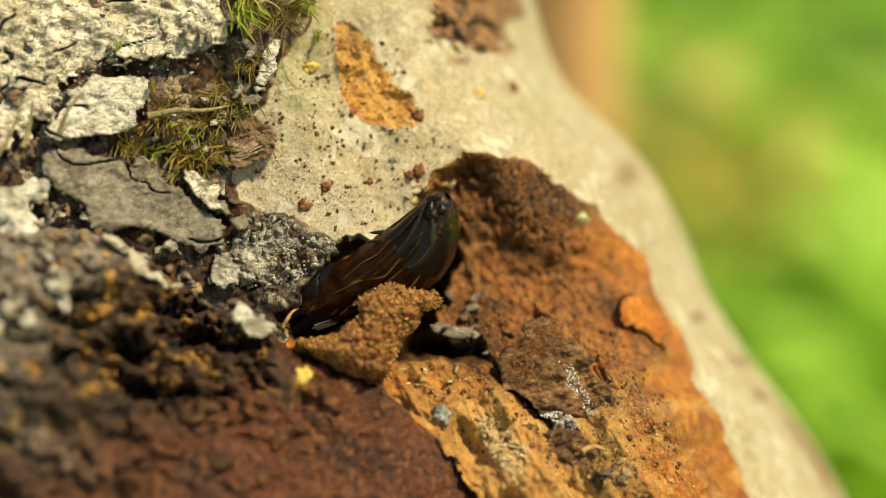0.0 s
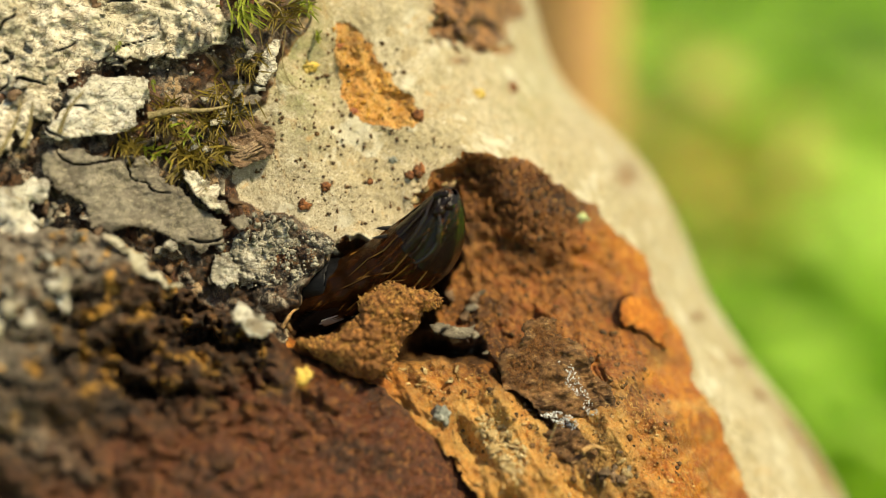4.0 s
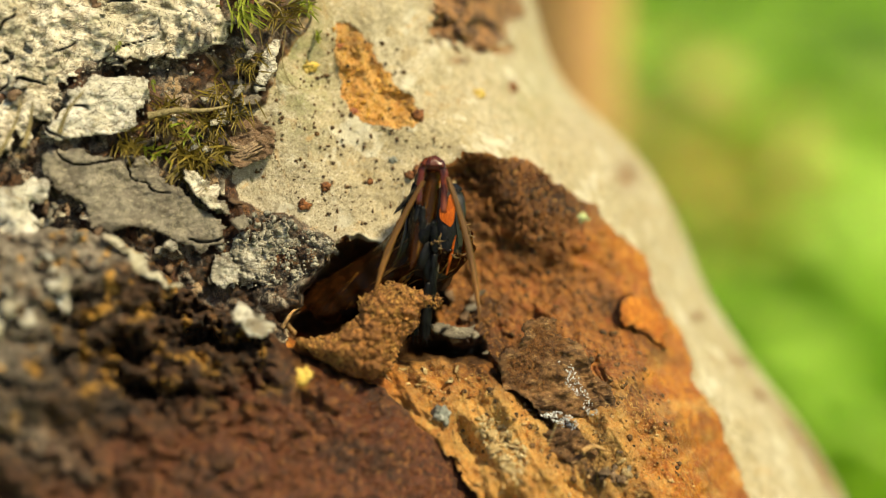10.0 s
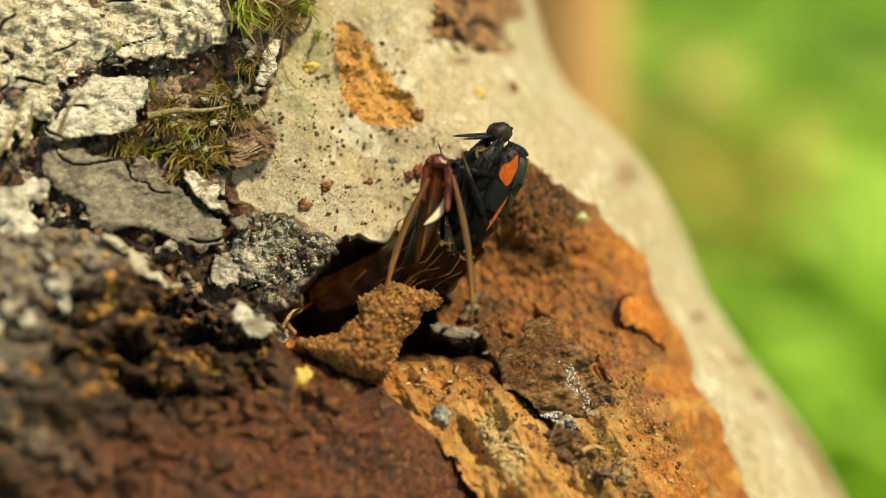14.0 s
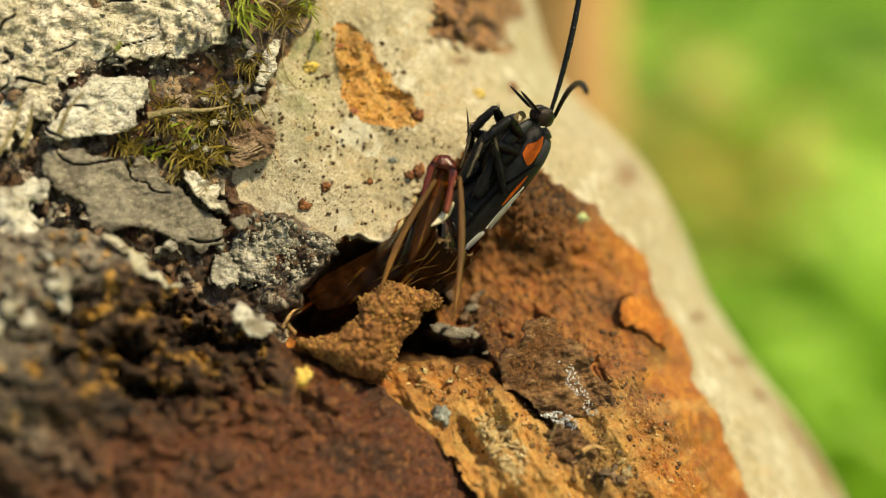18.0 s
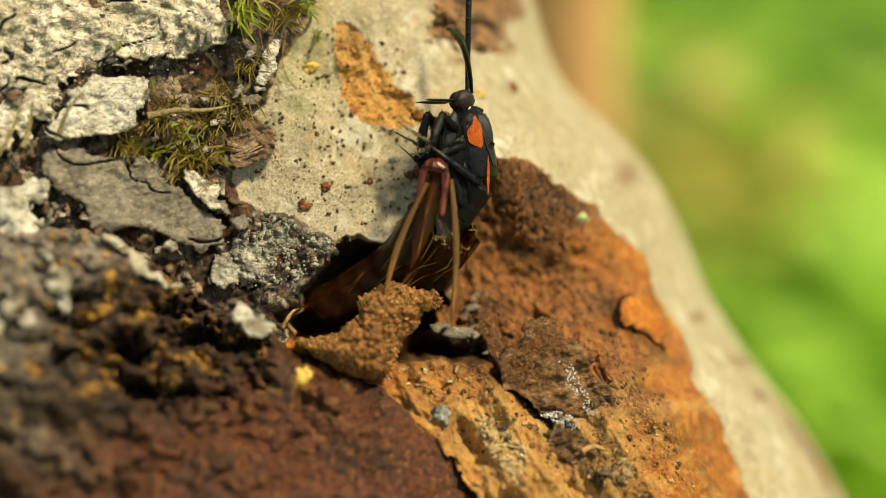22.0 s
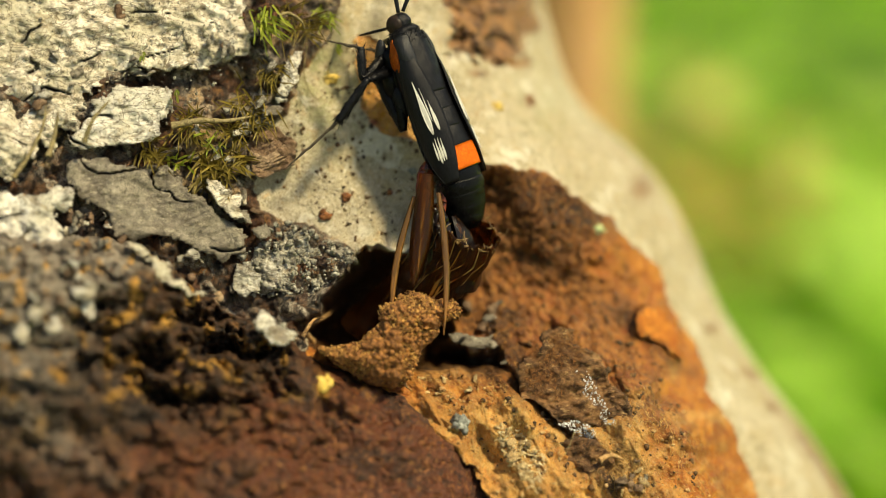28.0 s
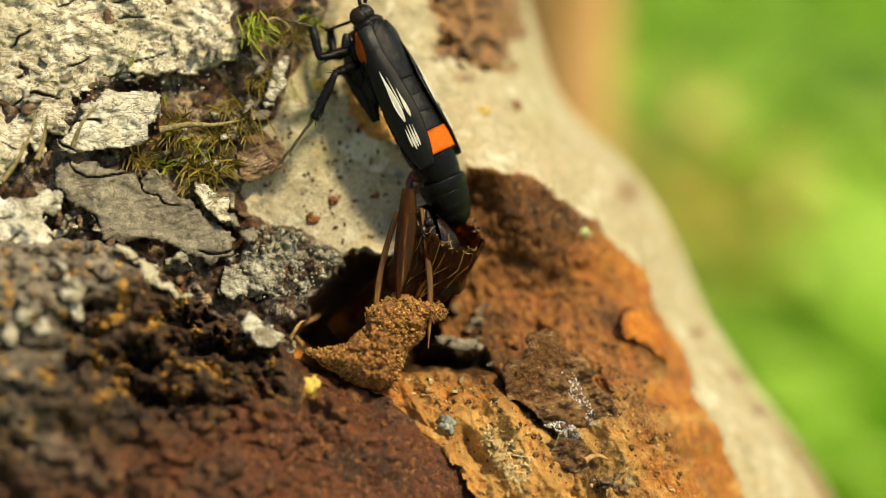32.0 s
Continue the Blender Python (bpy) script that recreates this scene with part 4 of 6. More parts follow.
crumb(602, 84, 0.18, RED_BIT, "reddish spot at the rim of the scar", 416, 0.3)
crumb(742, 208, 0.34, BROWN_BIT, "brown crumb at the end of the bark scar", 414)


# dry fibres, stalks and splinters that lie on the bark
def fibre(points, width, material, name, label, category, group="", lift=0.3):
    """A thin bent strand through points on the sheet, tapering to its end."""
    bm = bmesh.new()
    pts = [sheet(x, y, height_at(x, y) + lift + up) for x, y, up in points]
    path = []
    for i in range(len(pts) - 1):
        a, b, c, d = pts[max(i - 1, 0)], pts[i], pts[i + 1], pts[min(i + 2, len(pts) - 1)]
        for k in range(6):
            t = k / 6
            path.append(0.5 * ((2 * b) + (c - a) * t + (2 * a - 5 * b + 4 * c - d) * t * t + (3 * b - a - 3 * c + d) * t ** 3))
    path.append(pts[-1])
    last = None
    for i, p in enumerate(path):
        w = width * MM * (1 - 0.7 * i / (len(path) - 1)) * (1 + 0.15 * math.sin(i * 2.1))
        way = (path[min(i + 1, len(path) - 1)] - path[max(i - 1, 0)]).normalized()
        u = way.cross(Vector((0, 1, 0))).normalized()
        v = way.cross(u)
        row = [bm.verts.new(p + (u * math.cos(k * math.pi / 3) + v * math.sin(k * math.pi / 3)) * w) for k in range(6)]
        if last:
            for k in range(6):
                bm.faces.new((last[k], last[(k + 1) % 6], row[(k + 1) % 6], row[k]))
        last = row
    ob = part(name, bm, material)
    ob.matrix_world = STAGE
    return tagged(ob, label, category, group)


strip_rng = random.Random(61)
for k in range(6):
    wob = [strip_rng.uniform(-7, 7) for _ in range(6)]
    fibre([(400 + wob[0], 252 + 9 * k + wob[1], 0.5), (424 + wob[2], 262 + 5 * k, 0.9), (452, 252 + 4 * k + wob[3], 0.8), (482 + wob[4], 224 + 8 * k + wob[5], 0.4)], 0.17 - 0.012 * k, BROWN_STRIP,
          "bark_strip", "curled brownish strip of inner bark", "bark strip", "curled bark strips")
STRAW_BIT = grains("straw_bit", (0.17, 0.13, 0.055), (0.38, 0.31, 0.15))
fibre([(262, 206, 1.2), (310, 196, 1.1), (360, 196, 0.9), (405, 188, 0.7)], 0.20, STRAW_BIT, "stalk", "pale olive stalk lying across the bark", "stalk")
fibre([(505, 60, 0.3), (500, 110, 0.4), (516, 150, 0.3), (540, 158, 0.2)], 0.035, STRAW_BIT, "fibre", "fine dry fibre on cream bark", "fibre", "dry fibres")
fibre([(452, 8, 1.2), (470, 2, 1.3), (492, 14, 1.2), (500, 30, 1.0)], 0.11, STRAW_BIT, "fibre", "curved tan stalk among the moss", "fibre", "dry fibres")
fibre([(-22, 300, 2.2), (5, 262, 2.3), (30, 210, 2.2), (36, 172, 2.0)], 0.13, STRAW_BIT, "fibre", "loose bast strand hanging from the bark flake", "fibre", "dry fibres")
fibre([(40, 262, 1.8), (52, 226, 2.0), (58, 180, 2.0)], 0.16, STRAW_BIT, "fibre", "loose bast strand at the flake edge", "fibre", "dry fibres")
fibre([(105, 236, 1.9), (120, 196, 2.1), (150, 160, 2.0)], 0.14, STRAW_BIT, "fibre", "pale bast strand on the flake", "fibre", "dry fibres")
fibre([(520, 590, 0.8), (506, 565, 1.2), (540, 545, 1.0), (572, 520, 0.6)], 0.16, SPLINTER, "splinter", "ochre wood splinter in the burrow mouth", "splinter", "splinters")
fibre([(500, 580, 0.6), (520, 550, 0.8), (548, 540, 0.6)], 0.12, SPLINTER, "splinter", "ochre wood splinter at the burrow rim", "splinter", "splinters")
fibre([(985, 748, 1.6), (978, 768, 1.8), (968, 790, 1.4)], 0.03, STRAW_BIT, "fibre", "thin pale hair on rotten wood", "fibre", "dry fibres")
fibre([(676, 652, 0.5), (684, 668, 0.6), (694, 676, 0.4)], 0.09, SPLINTER, "splinter", "small yellow splinter under the frass", "splinter", "splinters")
fibre([(1030, 800, 0.3), (1050, 790, 0.5), (1072, 798, 0.3)], 0.16, SPLINTER, "splinter", "ochre wood splinter in the wound", "splinter", "splinters")


def shreds(name, outline, count, size, width, material, label, seed, lean=0.0, lift=0.05, over=None):
    """Many fine bent splinters that lie on the wood, as one mesh; size in steps of the sheet, width in mm."""
    rng = np.random.RandomState(seed)
    spots = scatter(outline, count, seed, lift, (0.05, 0.05))
    co, faces = [], []
    for x, y, h, _ in spots:
        if over is not None:
            h = over(x, y)
        a, n, w = lean + rng.randn() * 0.8, rng.uniform(*size), width * rng.uniform(0.6, 1.4) / STEP
        bow, rise = rng.uniform(-0.5, 0.5), rng.uniform(0.0, 0.12)
        u, v = np.array([math.cos(a), math.sin(a)]), np.array([-math.sin(a), math.cos(a)])
        k0 = len(co)
        for k in range(5):
            t = k / 4
            mid = np.array([x, y]) + u * n * (t - 0.5) + v * bow * n * math.sin(t * math.pi) * 0.5
            half = w * (1 - 0.7 * t)
            up = h + rise * math.sin(t * math.pi)
            for p, q in ((mid - v * half, up), (mid, up + w * STEP), (mid + v * half, up)):
                co.append(sheet(p[0], p[1], q)[:])
        for k in range(4):
            for j in (0, 1):
                faces.append((k0 + 3 * k + j, k0 + 3 * k + j + 1, k0 + 3 * k + j + 4, k0 + 3 * k + j + 3))
    ob = mesh_part(name, mesh_of(name, co, faces), material)
    ob.matrix_world = STAGE
    return tagged(ob, label, "splinters", kind="stuff") if label else ob


# small chips and powder
def chips(count, outline, size, materials, seed, lift=(0.2, 1.0), label="small chip of old bark", name="bark_chip"):
    rng = random.Random(seed)
    xs, ys = [c[0] for c in outline], [c[1] for c in outline]
    made = 0
    while made < count:
        x, y = rng.uniform(min(xs), max(xs)), rng.uniform(min(ys), max(ys))
        if inside(np.array([x]), np.array([y]), outline)[0] < 0:
            continue
        n, turn, slim = rng.uniform(*size), rng.uniform(0, math.pi), rng.uniform(0.4, 0.9)
        corners = []
        for k in range(7):
            a = k * 2 * math.pi / 7 + rng.uniform(-0.3, 0.3)
            r = n * rng.uniform(0.7, 1.15)
            u, v = r * math.cos(a), r * slim * math.sin(a)
            corners.append((x + u * math.cos(turn) - v * math.sin(turn), y + u * math.sin(turn) + v * math.cos(turn)))
        over = height_at(x, y) - float(base_height(np.array([x]), np.array([y]))[0])
        relief_patch(name, corners, over + rng.uniform(*lift) - 0.2, 0.5, rng.choice(materials), tree, label, rag=n * 0.16, step=2.4, bumps=0.16, seed=seed + made * 3,
                     curl=rng.uniform(0, 0.2), tilt=(rng.uniform(-0.12, 0.12), rng.uniform(-0.12, 0.12)), fibre=0.08)
        made += 1


chips(34, [(0, 250), (70, 250), (240, 250), (330, 190), (390, 110), (470, 40), (480, 180), (400, 215), (400, 300), (430, 370), (390, 380), (320, 310), (230, 270), (80, 280), (0, 320)],
      (9, 22), (BROWN_PLATE, GREY_PLATE, PALE_PLATE, GREY_PLATE, LICHEN_CRUST), 500)
chips(26, [(50, 0), (400, 0), (385, 90), (260, 110), (110, 150), (40, 210), (0, 120)], (7, 20), (BROWN_PLATE, GREY_PLATE, LICHEN_CRUST, PALE_PLATE), 1100, (0.6, 1.0), "darker scab of weathered bark", "bark_scab")
chips(22, [(90, 350), (150, 370), (160, 405), (300, 425), (390, 450), (370, 510), (300, 490), (180, 410), (100, 440), (70, 400)], (8, 18), (PALE_PLATE, GREY_PLATE, LICHEN_CRUST, BROWN_PLATE), 600, (0.3, 1.0))
chips(16, [(20, 420), (130, 430), (180, 480), (100, 560), (0, 600), (-40, 540)], (12, 26), (PALE_PLATE, BROWN_PLATE, WHITE_PLATE), 700, (0.3, 0.8))
chips(16, [(840, 735), (880, 745), (930, 800), (920, 850), (890, 830), (850, 770)], (6, 15), (PALE_WOOD,), 800, (0.15, 0.3), "pale flake of orange wood", "wood_chip")
chips(14, [(1040, 790), (1110, 800), (1130, 870), (1060, 870)], (7, 16), (PALE_WOOD, GREY_PLATE, BROWN_PLATE), 850, (0.1, 0.35), "frayed flake of rotten wood", "wood_chip")
chips(14, [(700, 650), (800, 640), (860, 670), (820, 720), (740, 700)], (6, 12), (PALE_WOOD, RUST), 900, (0.05, 0.2), "thin flake of orange wood", "wood_chip")
chips(12, [(790, 520), (860, 510), (870, 640), (790, 630)], (8, 16), (GREY_PLATE, BROWN_PLATE), 950, (0.1, 0.4), "dark chip of rotten wood", "wood_chip")
chips(12, [(738, 330), (792, 306), (806, 326), (760, 362), (735, 392), (712, 424), (700, 408), (728, 368)], (7, 15), (RUST, PALE_WOOD, BROWN_PLATE), 970, (0.05, 0.3), "curled orange-brown flake on the wound rim", "wood_chip")
PALE_SHRED = grains("pale_shred", (0.62, 0.44, 0.20), (0.88, 0.74, 0.46))
GOLD_SHRED = grains("gold_shred", (0.13, 0.048, 0.011), (0.84, 0.46, 0.13))
FUZZ = grains("wood_fuzz", (0.18, 0.075, 0.020), (0.74, 0.46, 0.16))
BRIGHT_FUZZ = grains("bright_fuzz", (0.46, 0.22, 0.05), (0.86, 0.60, 0.24))
BROWN_SHRED = grains("brown_shred", (0.10, 0.038, 0.014), (0.42, 0.17, 0.045))
shreds("wood_shreds", [(700, 650), (860, 665), (960, 760), (1000, 880), (860, 880), (770, 760)], 1000, (4, 14), 0.012, BRIGHT_FUZZ, "golden splinters on orange wood", 41, 0.5)
shreds("wood_shreds", [(845, 735), (885, 745), (935, 800), (925, 860), (890, 840), (850, 775)], 150, (7, 22), 0.035, PALE_SHRED, "pale cream splinters of torn wood", 42, 0.7)
shreds("wood_shreds", [(1030, 780), (1090, 770), (1150, 880), (1060, 880)], 260, (14, 40), 0.014, FUZZ, "frayed pale fibres on rotten wood", 43, 1.2)
shreds("wood_shreds", [(1080, 640), (1140, 700), (1230, 870), (1120, 880), (1060, 760)], 520, (4, 14), 0.012, BRIGHT_FUZZ, "golden splinters below the orange ledge", 44, 0.9)
shreds("wood_shreds", [(840, 285), (960, 300), (1040, 370), (1010, 470), (870, 480), (830, 400)], 420, (8, 26), 0.04, BROWN_SHRED, "dark fuzzy splinters in the upper wound", 45, 1.3, 0.1)
flake_over = lambda x, y: float(base_height(np.array([x]), np.array([y]))[0]) + 3.65
shreds("wood_shreds", [(885, 640), (935, 580), (985, 575), (1005, 610), (960, 690), (920, 690)], 800, (5, 14), 0.012, BROWN_SHRED, "brown fuzz on the rotten flake", 46, 0.9, 0.1, flake_over)
plug_top = lambda x, y: float(base_height(np.array([x]), np.array([y]))[0]) + 2.75 + 2.2 * math.sqrt(max(0, 1 - (1 - min(max(float(inside(np.array([x]), np.array([y]), PLUG)[0]), 0) / 62, 1)) ** 2))
plug_shreds = shreds("fuzz", PLUG, 1500, (5, 13), 0.030, GOLD_SHRED, "", 47, 0.4, 0.05, plug_top)
plug_shreds.matrix_world = Matrix()
plug_shreds.parent = plug
tagged(plug_shreds, "golden-brown chewed wood shreds")
powder = scatter([(985, 640), (1008, 640), (1050, 715), (1062, 735), (1040, 735), (1000, 680)], 320, 31, 0, (0.015, 0.06)).tolist() + \
    scatter([(955, 735), (1000, 725), (1024, 750), (1020, 775), (990, 752)], 320, 32, 0, (0.015, 0.065)).tolist()
flake_lift = 3.3 + 0.45
grain_thing("powder", [(x, y, max(h, float(base_height(np.array([x]), np.array([y]))[0]) + flake_lift) + 0.05, r) for x, y, h, r in powder], 33, POWDER, "white powdery mould on dark rotten wood", "mould")

from mathutils import Quaternion


# ---- the empty skin of the pupa and the moth that leaves it ----
BLACK = scales("black_scales", (0.0022, 0.0023, 0.0029), (0.010, 0.0105, 0.0135), 0.35, 0.19)
GLOSS = scales("black_gloss", (0.0015, 0.0014, 0.0018), (0.005, 0.0053, 0.0065), 0.25, 0.14)
GREY = scales("grey_scales", (0.006, 0.0065, 0.008), (0.028, 0.030, 0.035), 0.38, 0.3)
ORANGE = scales("orange_scales", (0.46, 0.075, 0.006), (0.86, 0.19, 0.014), 0.6, 0.15)
EYE = scales("eye", (0.014, 0.009, 0.007), (0.036, 0.020, 0.014), 0.35, 0.25)
TARSUS = scales("leg_end", (0.05, 0.04, 0.03), (0.20, 0.16, 0.11), 0.5)
PANE = scales("wing_window", (0.42, 0.42, 0.38), (0.75, 0.74, 0.68), 0.3, 0.5)
TONGUE = scales("tongue", (0.16, 0.10, 0.04), (0.40, 0.28, 0.13), 0.4, 0.4)
LINING = scales("lining", (0.60, 0.50, 0.34), (0.80, 0.72, 0.54), 0.5, 0.3)
SIDE_ORANGE = scales("rust_scales", (0.22, 0.036, 0.004), (0.55, 0.12, 0.010), 0.6, 0.15)
AMBER = shell("amber_skin", (0.86, 0.47, 0.16), (0.055, 0.020, 0.006), 0.46, (0.50, 0.24, 0.055), 0.22)
AMBER_FILM = shell("amber_film", (0.92, 0.52, 0.17), (0.10, 0.037, 0.010), 0.52, (0.60, 0.29, 0.065), 0.3)
AMBER_STRIP = shell("amber_strip", (0.92, 0.62, 0.27), (0.46, 0.23, 0.07), 0.42, (0.80, 0.54, 0.22), 0.5)
CAP_SKIN = shell("cap_skin", (0.30, 0.10, 0.05), (0.011, 0.0055, 0.0038), 0.10, (0.08, 0.030, 0.008), 0.34)
RIDGE_SKIN = shell("ridge_skin", (0.45, 0.16, 0.06), (0.020, 0.009, 0.005), 0.10, (0.22, 0.085, 0.02), 0.7)
SHRED_SKIN = shell("shred_skin", (0.90, 0.68, 0.42), (0.46, 0.30, 0.14), 0.3, (0.80, 0.66, 0.42), 0.5)
VEIN_SKIN = shell("vein_skin", (0.80, 0.55, 0.28), (0.30, 0.17, 0.06), 0.3, (0.66, 0.48, 0.22), 0.5)
FLAP_SKIN = shell("flap_skin", (0.55, 0.14, 0.06), (0.15, 0.024, 0.012), 0.22, (0.34, 0.09, 0.04), 0.6)
STRAW = shell("sheath_skin", (0.88, 0.56, 0.24), (0.42, 0.21, 0.07), 0.34, (0.78, 0.54, 0.24), 0.5)


def stance(x, y, h, heading, tilt=0.0, roll=0.0):
    """A pose on the sheet: +Z points along the heading (degrees clockwise from up), tilted to the lens; +Y, the back,
    faces the lens at roll 0 and turns to the right with it; +X is the animal's left."""
    a, e, r = radians(heading), radians(tilt), radians(roll)
    f = Vector((math.sin(a) * math.cos(e), -math.sin(e), math.cos(a) * math.cos(e)))
    front = Vector((0, -1, 0))
    d0 = (front - f * front.dot(f)).normalized()
    d = d0 * math.cos(r) + f.cross(d0) * math.sin(r)
    left = d.cross(f)
    m = Matrix((left, d, f)).transposed().to_4x4()
    m.translation = sheet(x, y, h)
    return m


def aim(at, way, up=(0, 1, 0)):
    """A pose at a point with +Z along way and +Y near up."""
    f = Vector(way).normalized()
    u = Vector(up)
    u = u - f * u.dot(f)
    if u.length < 1e-4:
        u = Vector((1, 0, 0)) - f * f.x
    u.normalize()
    m = Matrix((u.cross(f), u, f)).transposed().to_4x4()
    m.translation = Vector(at)
    return m


def keyed(ob, rows):
    """walk() with rows put in between where the turn would pass 80 degrees."""
    full = [rows[0]]
    for t, m in rows[1:]:
        t0, m0 = full[-1]
        q0, q1 = m0.to_quaternion(), m.to_quaternion()
        q1.make_compatible(q0)
        steps = int(math.degrees(q0.rotation_difference(q1).angle) / 70) + 1
        for k in range(1, steps):
            f = k / steps
            mid = q0.slerp(q1, f).to_matrix().to_4x4()
            mid.translation = m0.translation.lerp(m.translation, f)
            full.append((t0 + (t - t0) * f, mid))
        full.append((t, m))
    walk(ob, full)


def tube(bm, rings, sides=20):
    """Rings of (centre, radius across, radius up, turn) lofted along z and closed at both ends; millimetres."""
    last = None
    for (cx, cy, cz), rx, ry in rings:
        row = [bm.verts.new((MM * (cx + rx * math.cos(k * 2 * math.pi / sides)), MM * (cy + ry * math.sin(k * 2 * math.pi / sides)), MM * cz))
               for k in range(sides)]
        if last:
            for k in range(sides):
                bm.faces.new((last[k], last[(k + 1) % sides], row[(k + 1) % sides], row[k]))
        else:
            bm.faces.new(row[::-1])
        last = row
    bm.faces.new(last)
    return bm


def ball(bm, at, rx, ry, rz, turn=None, div=3):
    m = Matrix.Translation(Vector(at) * MM) @ (turn or Matrix()) @ Matrix.Diagonal((rx * MM, ry * MM, rz * MM, 1))
    return bmesh.ops.create_icosphere(bm, subdivisions=div, radius=1, matrix=m)["verts"]


def fluff(bm, amount, per_mm):
    for v in bm.verts:
        p = v.co * 1000
        d = noise.noise(p * per_mm) + 0.5 * noise.noise(p * per_mm * 2.7)
        v.co += Vector((p.x, p.y, 0)).normalized() * d * amount * MM


# --- pupa skin ---
PROFILE = [(-10, 0.5), (-9, 1.0), (-7, 1.4), (-5, 1.66), (-3, 1.8), (-1.2, 1.84), (0, 1.78), (1.0, 1.62), (1.9, 1.34), (2.6, 1.02), (3.1, 0.66), (3.4, 0.25)]


def skin_radius(z):
    return float(np.interp(z, [p[0] for p in PROFILE], [p[1] for p in PROFILE]))


def skin_sheet(z0, z1, a0, a1, rag=0.25, steps=26, sides=40, thick=0.05, seed=0, ridge=0.05):
    """A curved piece of the skin between two heights and two angles, with a torn edge and real thickness."""
    bm = bmesh.new()
    outer, inner = [], []
    for i in range(steps + 1):
        o, n = [], []
        for k in range(sides + 1):
            a = radians(a0 + (a1 - a0) * k / sides)
            t = i / steps
            top = z1 + rag * noise.noise(Vector((math.cos(a) * 2.5, math.sin(a) * 2.5, seed))) + rag * 0.5 * noise.noise(Vector((math.cos(a) * 9, math.sin(a) * 9, seed + 4)))
            z = z0 + (top - z0) * t
            r = skin_radius(z) * (1 + ridge * math.sin(a * 9 + 0.5 * z) * (0.5 + 0.5 * math.sin(a + 1))) + 0.03 * math.sin(z * 5.2) * (z < -1)
            for radius, rows in ((r, o), (r - thick, n)):
                rows.append(bm.verts.new((MM * radius * math.cos(a), MM * radius * math.sin(a), MM * z)))
        outer.append(o)
        inner.append(n)
    for i in range(steps):
        for k in range(sides):
            bm.faces.new((outer[i][k], outer[i][k + 1], outer[i + 1][k + 1], outer[i + 1][k]))
            bm.faces.new((inner[i][k + 1], inner[i][k], inner[i + 1][k], inner[i + 1][k + 1]))
    for v in bm.verts:
        z = v.co.z / MM
        v.co.y -= (0.045 if z < 0 else 0.085) * z * z * MM
    for k in range(sides):
        bm.faces.new((outer[steps][k], outer[steps][k + 1], inner[steps][k + 1], inner[steps][k]))
    if abs(a1 - a0) < 359:
        for i in range(steps):
            bm.faces.new((outer[i][0], outer[i + 1][0], inner[i + 1][0], inner[i][0]))
            bm.faces.new((outer[i + 1][sides], outer[i][sides], inner[i][sides], inner[i + 1][sides]))
    else:
        bmesh.ops.remove_doubles(bm, verts=bm.verts, dist=1e-7)
    return bm


def strip(length, width, thick, bend):
    """A narrow tapering sheath, hollow-backed, along +Z."""
    bm = bmesh.new()
    last = None
    for i in range(19):
        t = i / 18
        w = width * (0.75 + 0.5 * math.sin(t * 2.6)) * (1 - t ** 5) + 0.03
        x = bend * math.sin(t * math.pi)
        row = [bm.verts.new((MM * (x + w * c), MM * (thick * d), MM * length * t)) for c, d in ((-1, 0), (-0.5, 0.8), (0, 1.0), (0.5, 0.8), (1, 0), (0, 0.4))]
        if last:
            for k in range(6):
                bm.faces.new((last[k], last[(k + 1) % 6], row[(k + 1) % 6], row[k]))
        last = row
    return bm


def skin_ridge(points, width, rise=0.02):
    """A raised line on the skin through (height, angle) points, tapering at both ends; millimetres and degrees."""
    zs, an = [p[0] for p in points], [p[1] for p in points]
    t = np.linspace(0, 1, len(points))
    bm = bmesh.new()
    last = None
    for i in range(25):
        f = i / 24
        z, a = float(np.interp(f, t, zs)), radians(float(np.interp(f, t, an)))
        r = skin_radius(z) + rise
        w = width * (0.25 + 0.75 * math.sin(math.pi * min(1, f * 0.9 + 0.08)))
        out, along = Vector((math.cos(a), math.sin(a), 0)), Vector((-math.sin(a), math.cos(a), 0))
        mid = out * r + Vector((0, -(0.045 if z < 0 else 0.085) * z * z, z))
        row = [bm.verts.new((mid + along * w * math.cos(k * math.pi / 4) + out * w * 0.8 * math.sin(k * math.pi / 4)) * MM) for k in range(8)]
        if last:
            for k in range(8):
                bm.faces.new((last[k], last[(k + 1) % 8], row[(k + 1) % 8], row[k]))
        else:
            bm.faces.new(row[::-1])
        last = row
    bm.faces.new(last)
    return bm


def arch(path, wide, deep):
    """A bent band through (x, z) points, oval across; millimetres."""
    t = np.linspace(0, 1, len(path))
    bm = bmesh.new()
    last = None
    for i in range(33):
        f = i / 32
        x, z = float(np.interp(f, t, [p[0] for p in path])), float(np.interp(f, t, [p[1] for p in path]))
        g = min(1, f + 0.03)
        b = max(0, f - 0.03)
        way = Vector((float(np.interp(g, t, [p[0] for p in path]) - np.interp(b, t, [p[0] for p in path])), 0, float(np.interp(g, t, [p[1] for p in path]) - np.interp(b, t, [p[1] for p in path])))).normalized()
        u = way.cross(Vector((0, 1, 0)))
        swell = 0.55 + 0.45 * math.sin(math.pi * f)
        row = [bm.verts.new((Vector((x, 0, z)) + u * wide * swell * math.cos(k * math.pi / 6) + Vector((0, deep * swell * math.sin(k * math.pi / 6), 0))) * MM) for k in range(12)]
        if last:
            for k in range(12):
                bm.faces.new((last[k], last[(k + 1) % 12], row[(k + 1) % 12], row[k]))
        else:
            bm.faces.new(row[::-1])
        last = row
    bm.faces.new(last)
    fluff(bm, 0.03, 2.5)
    return bm


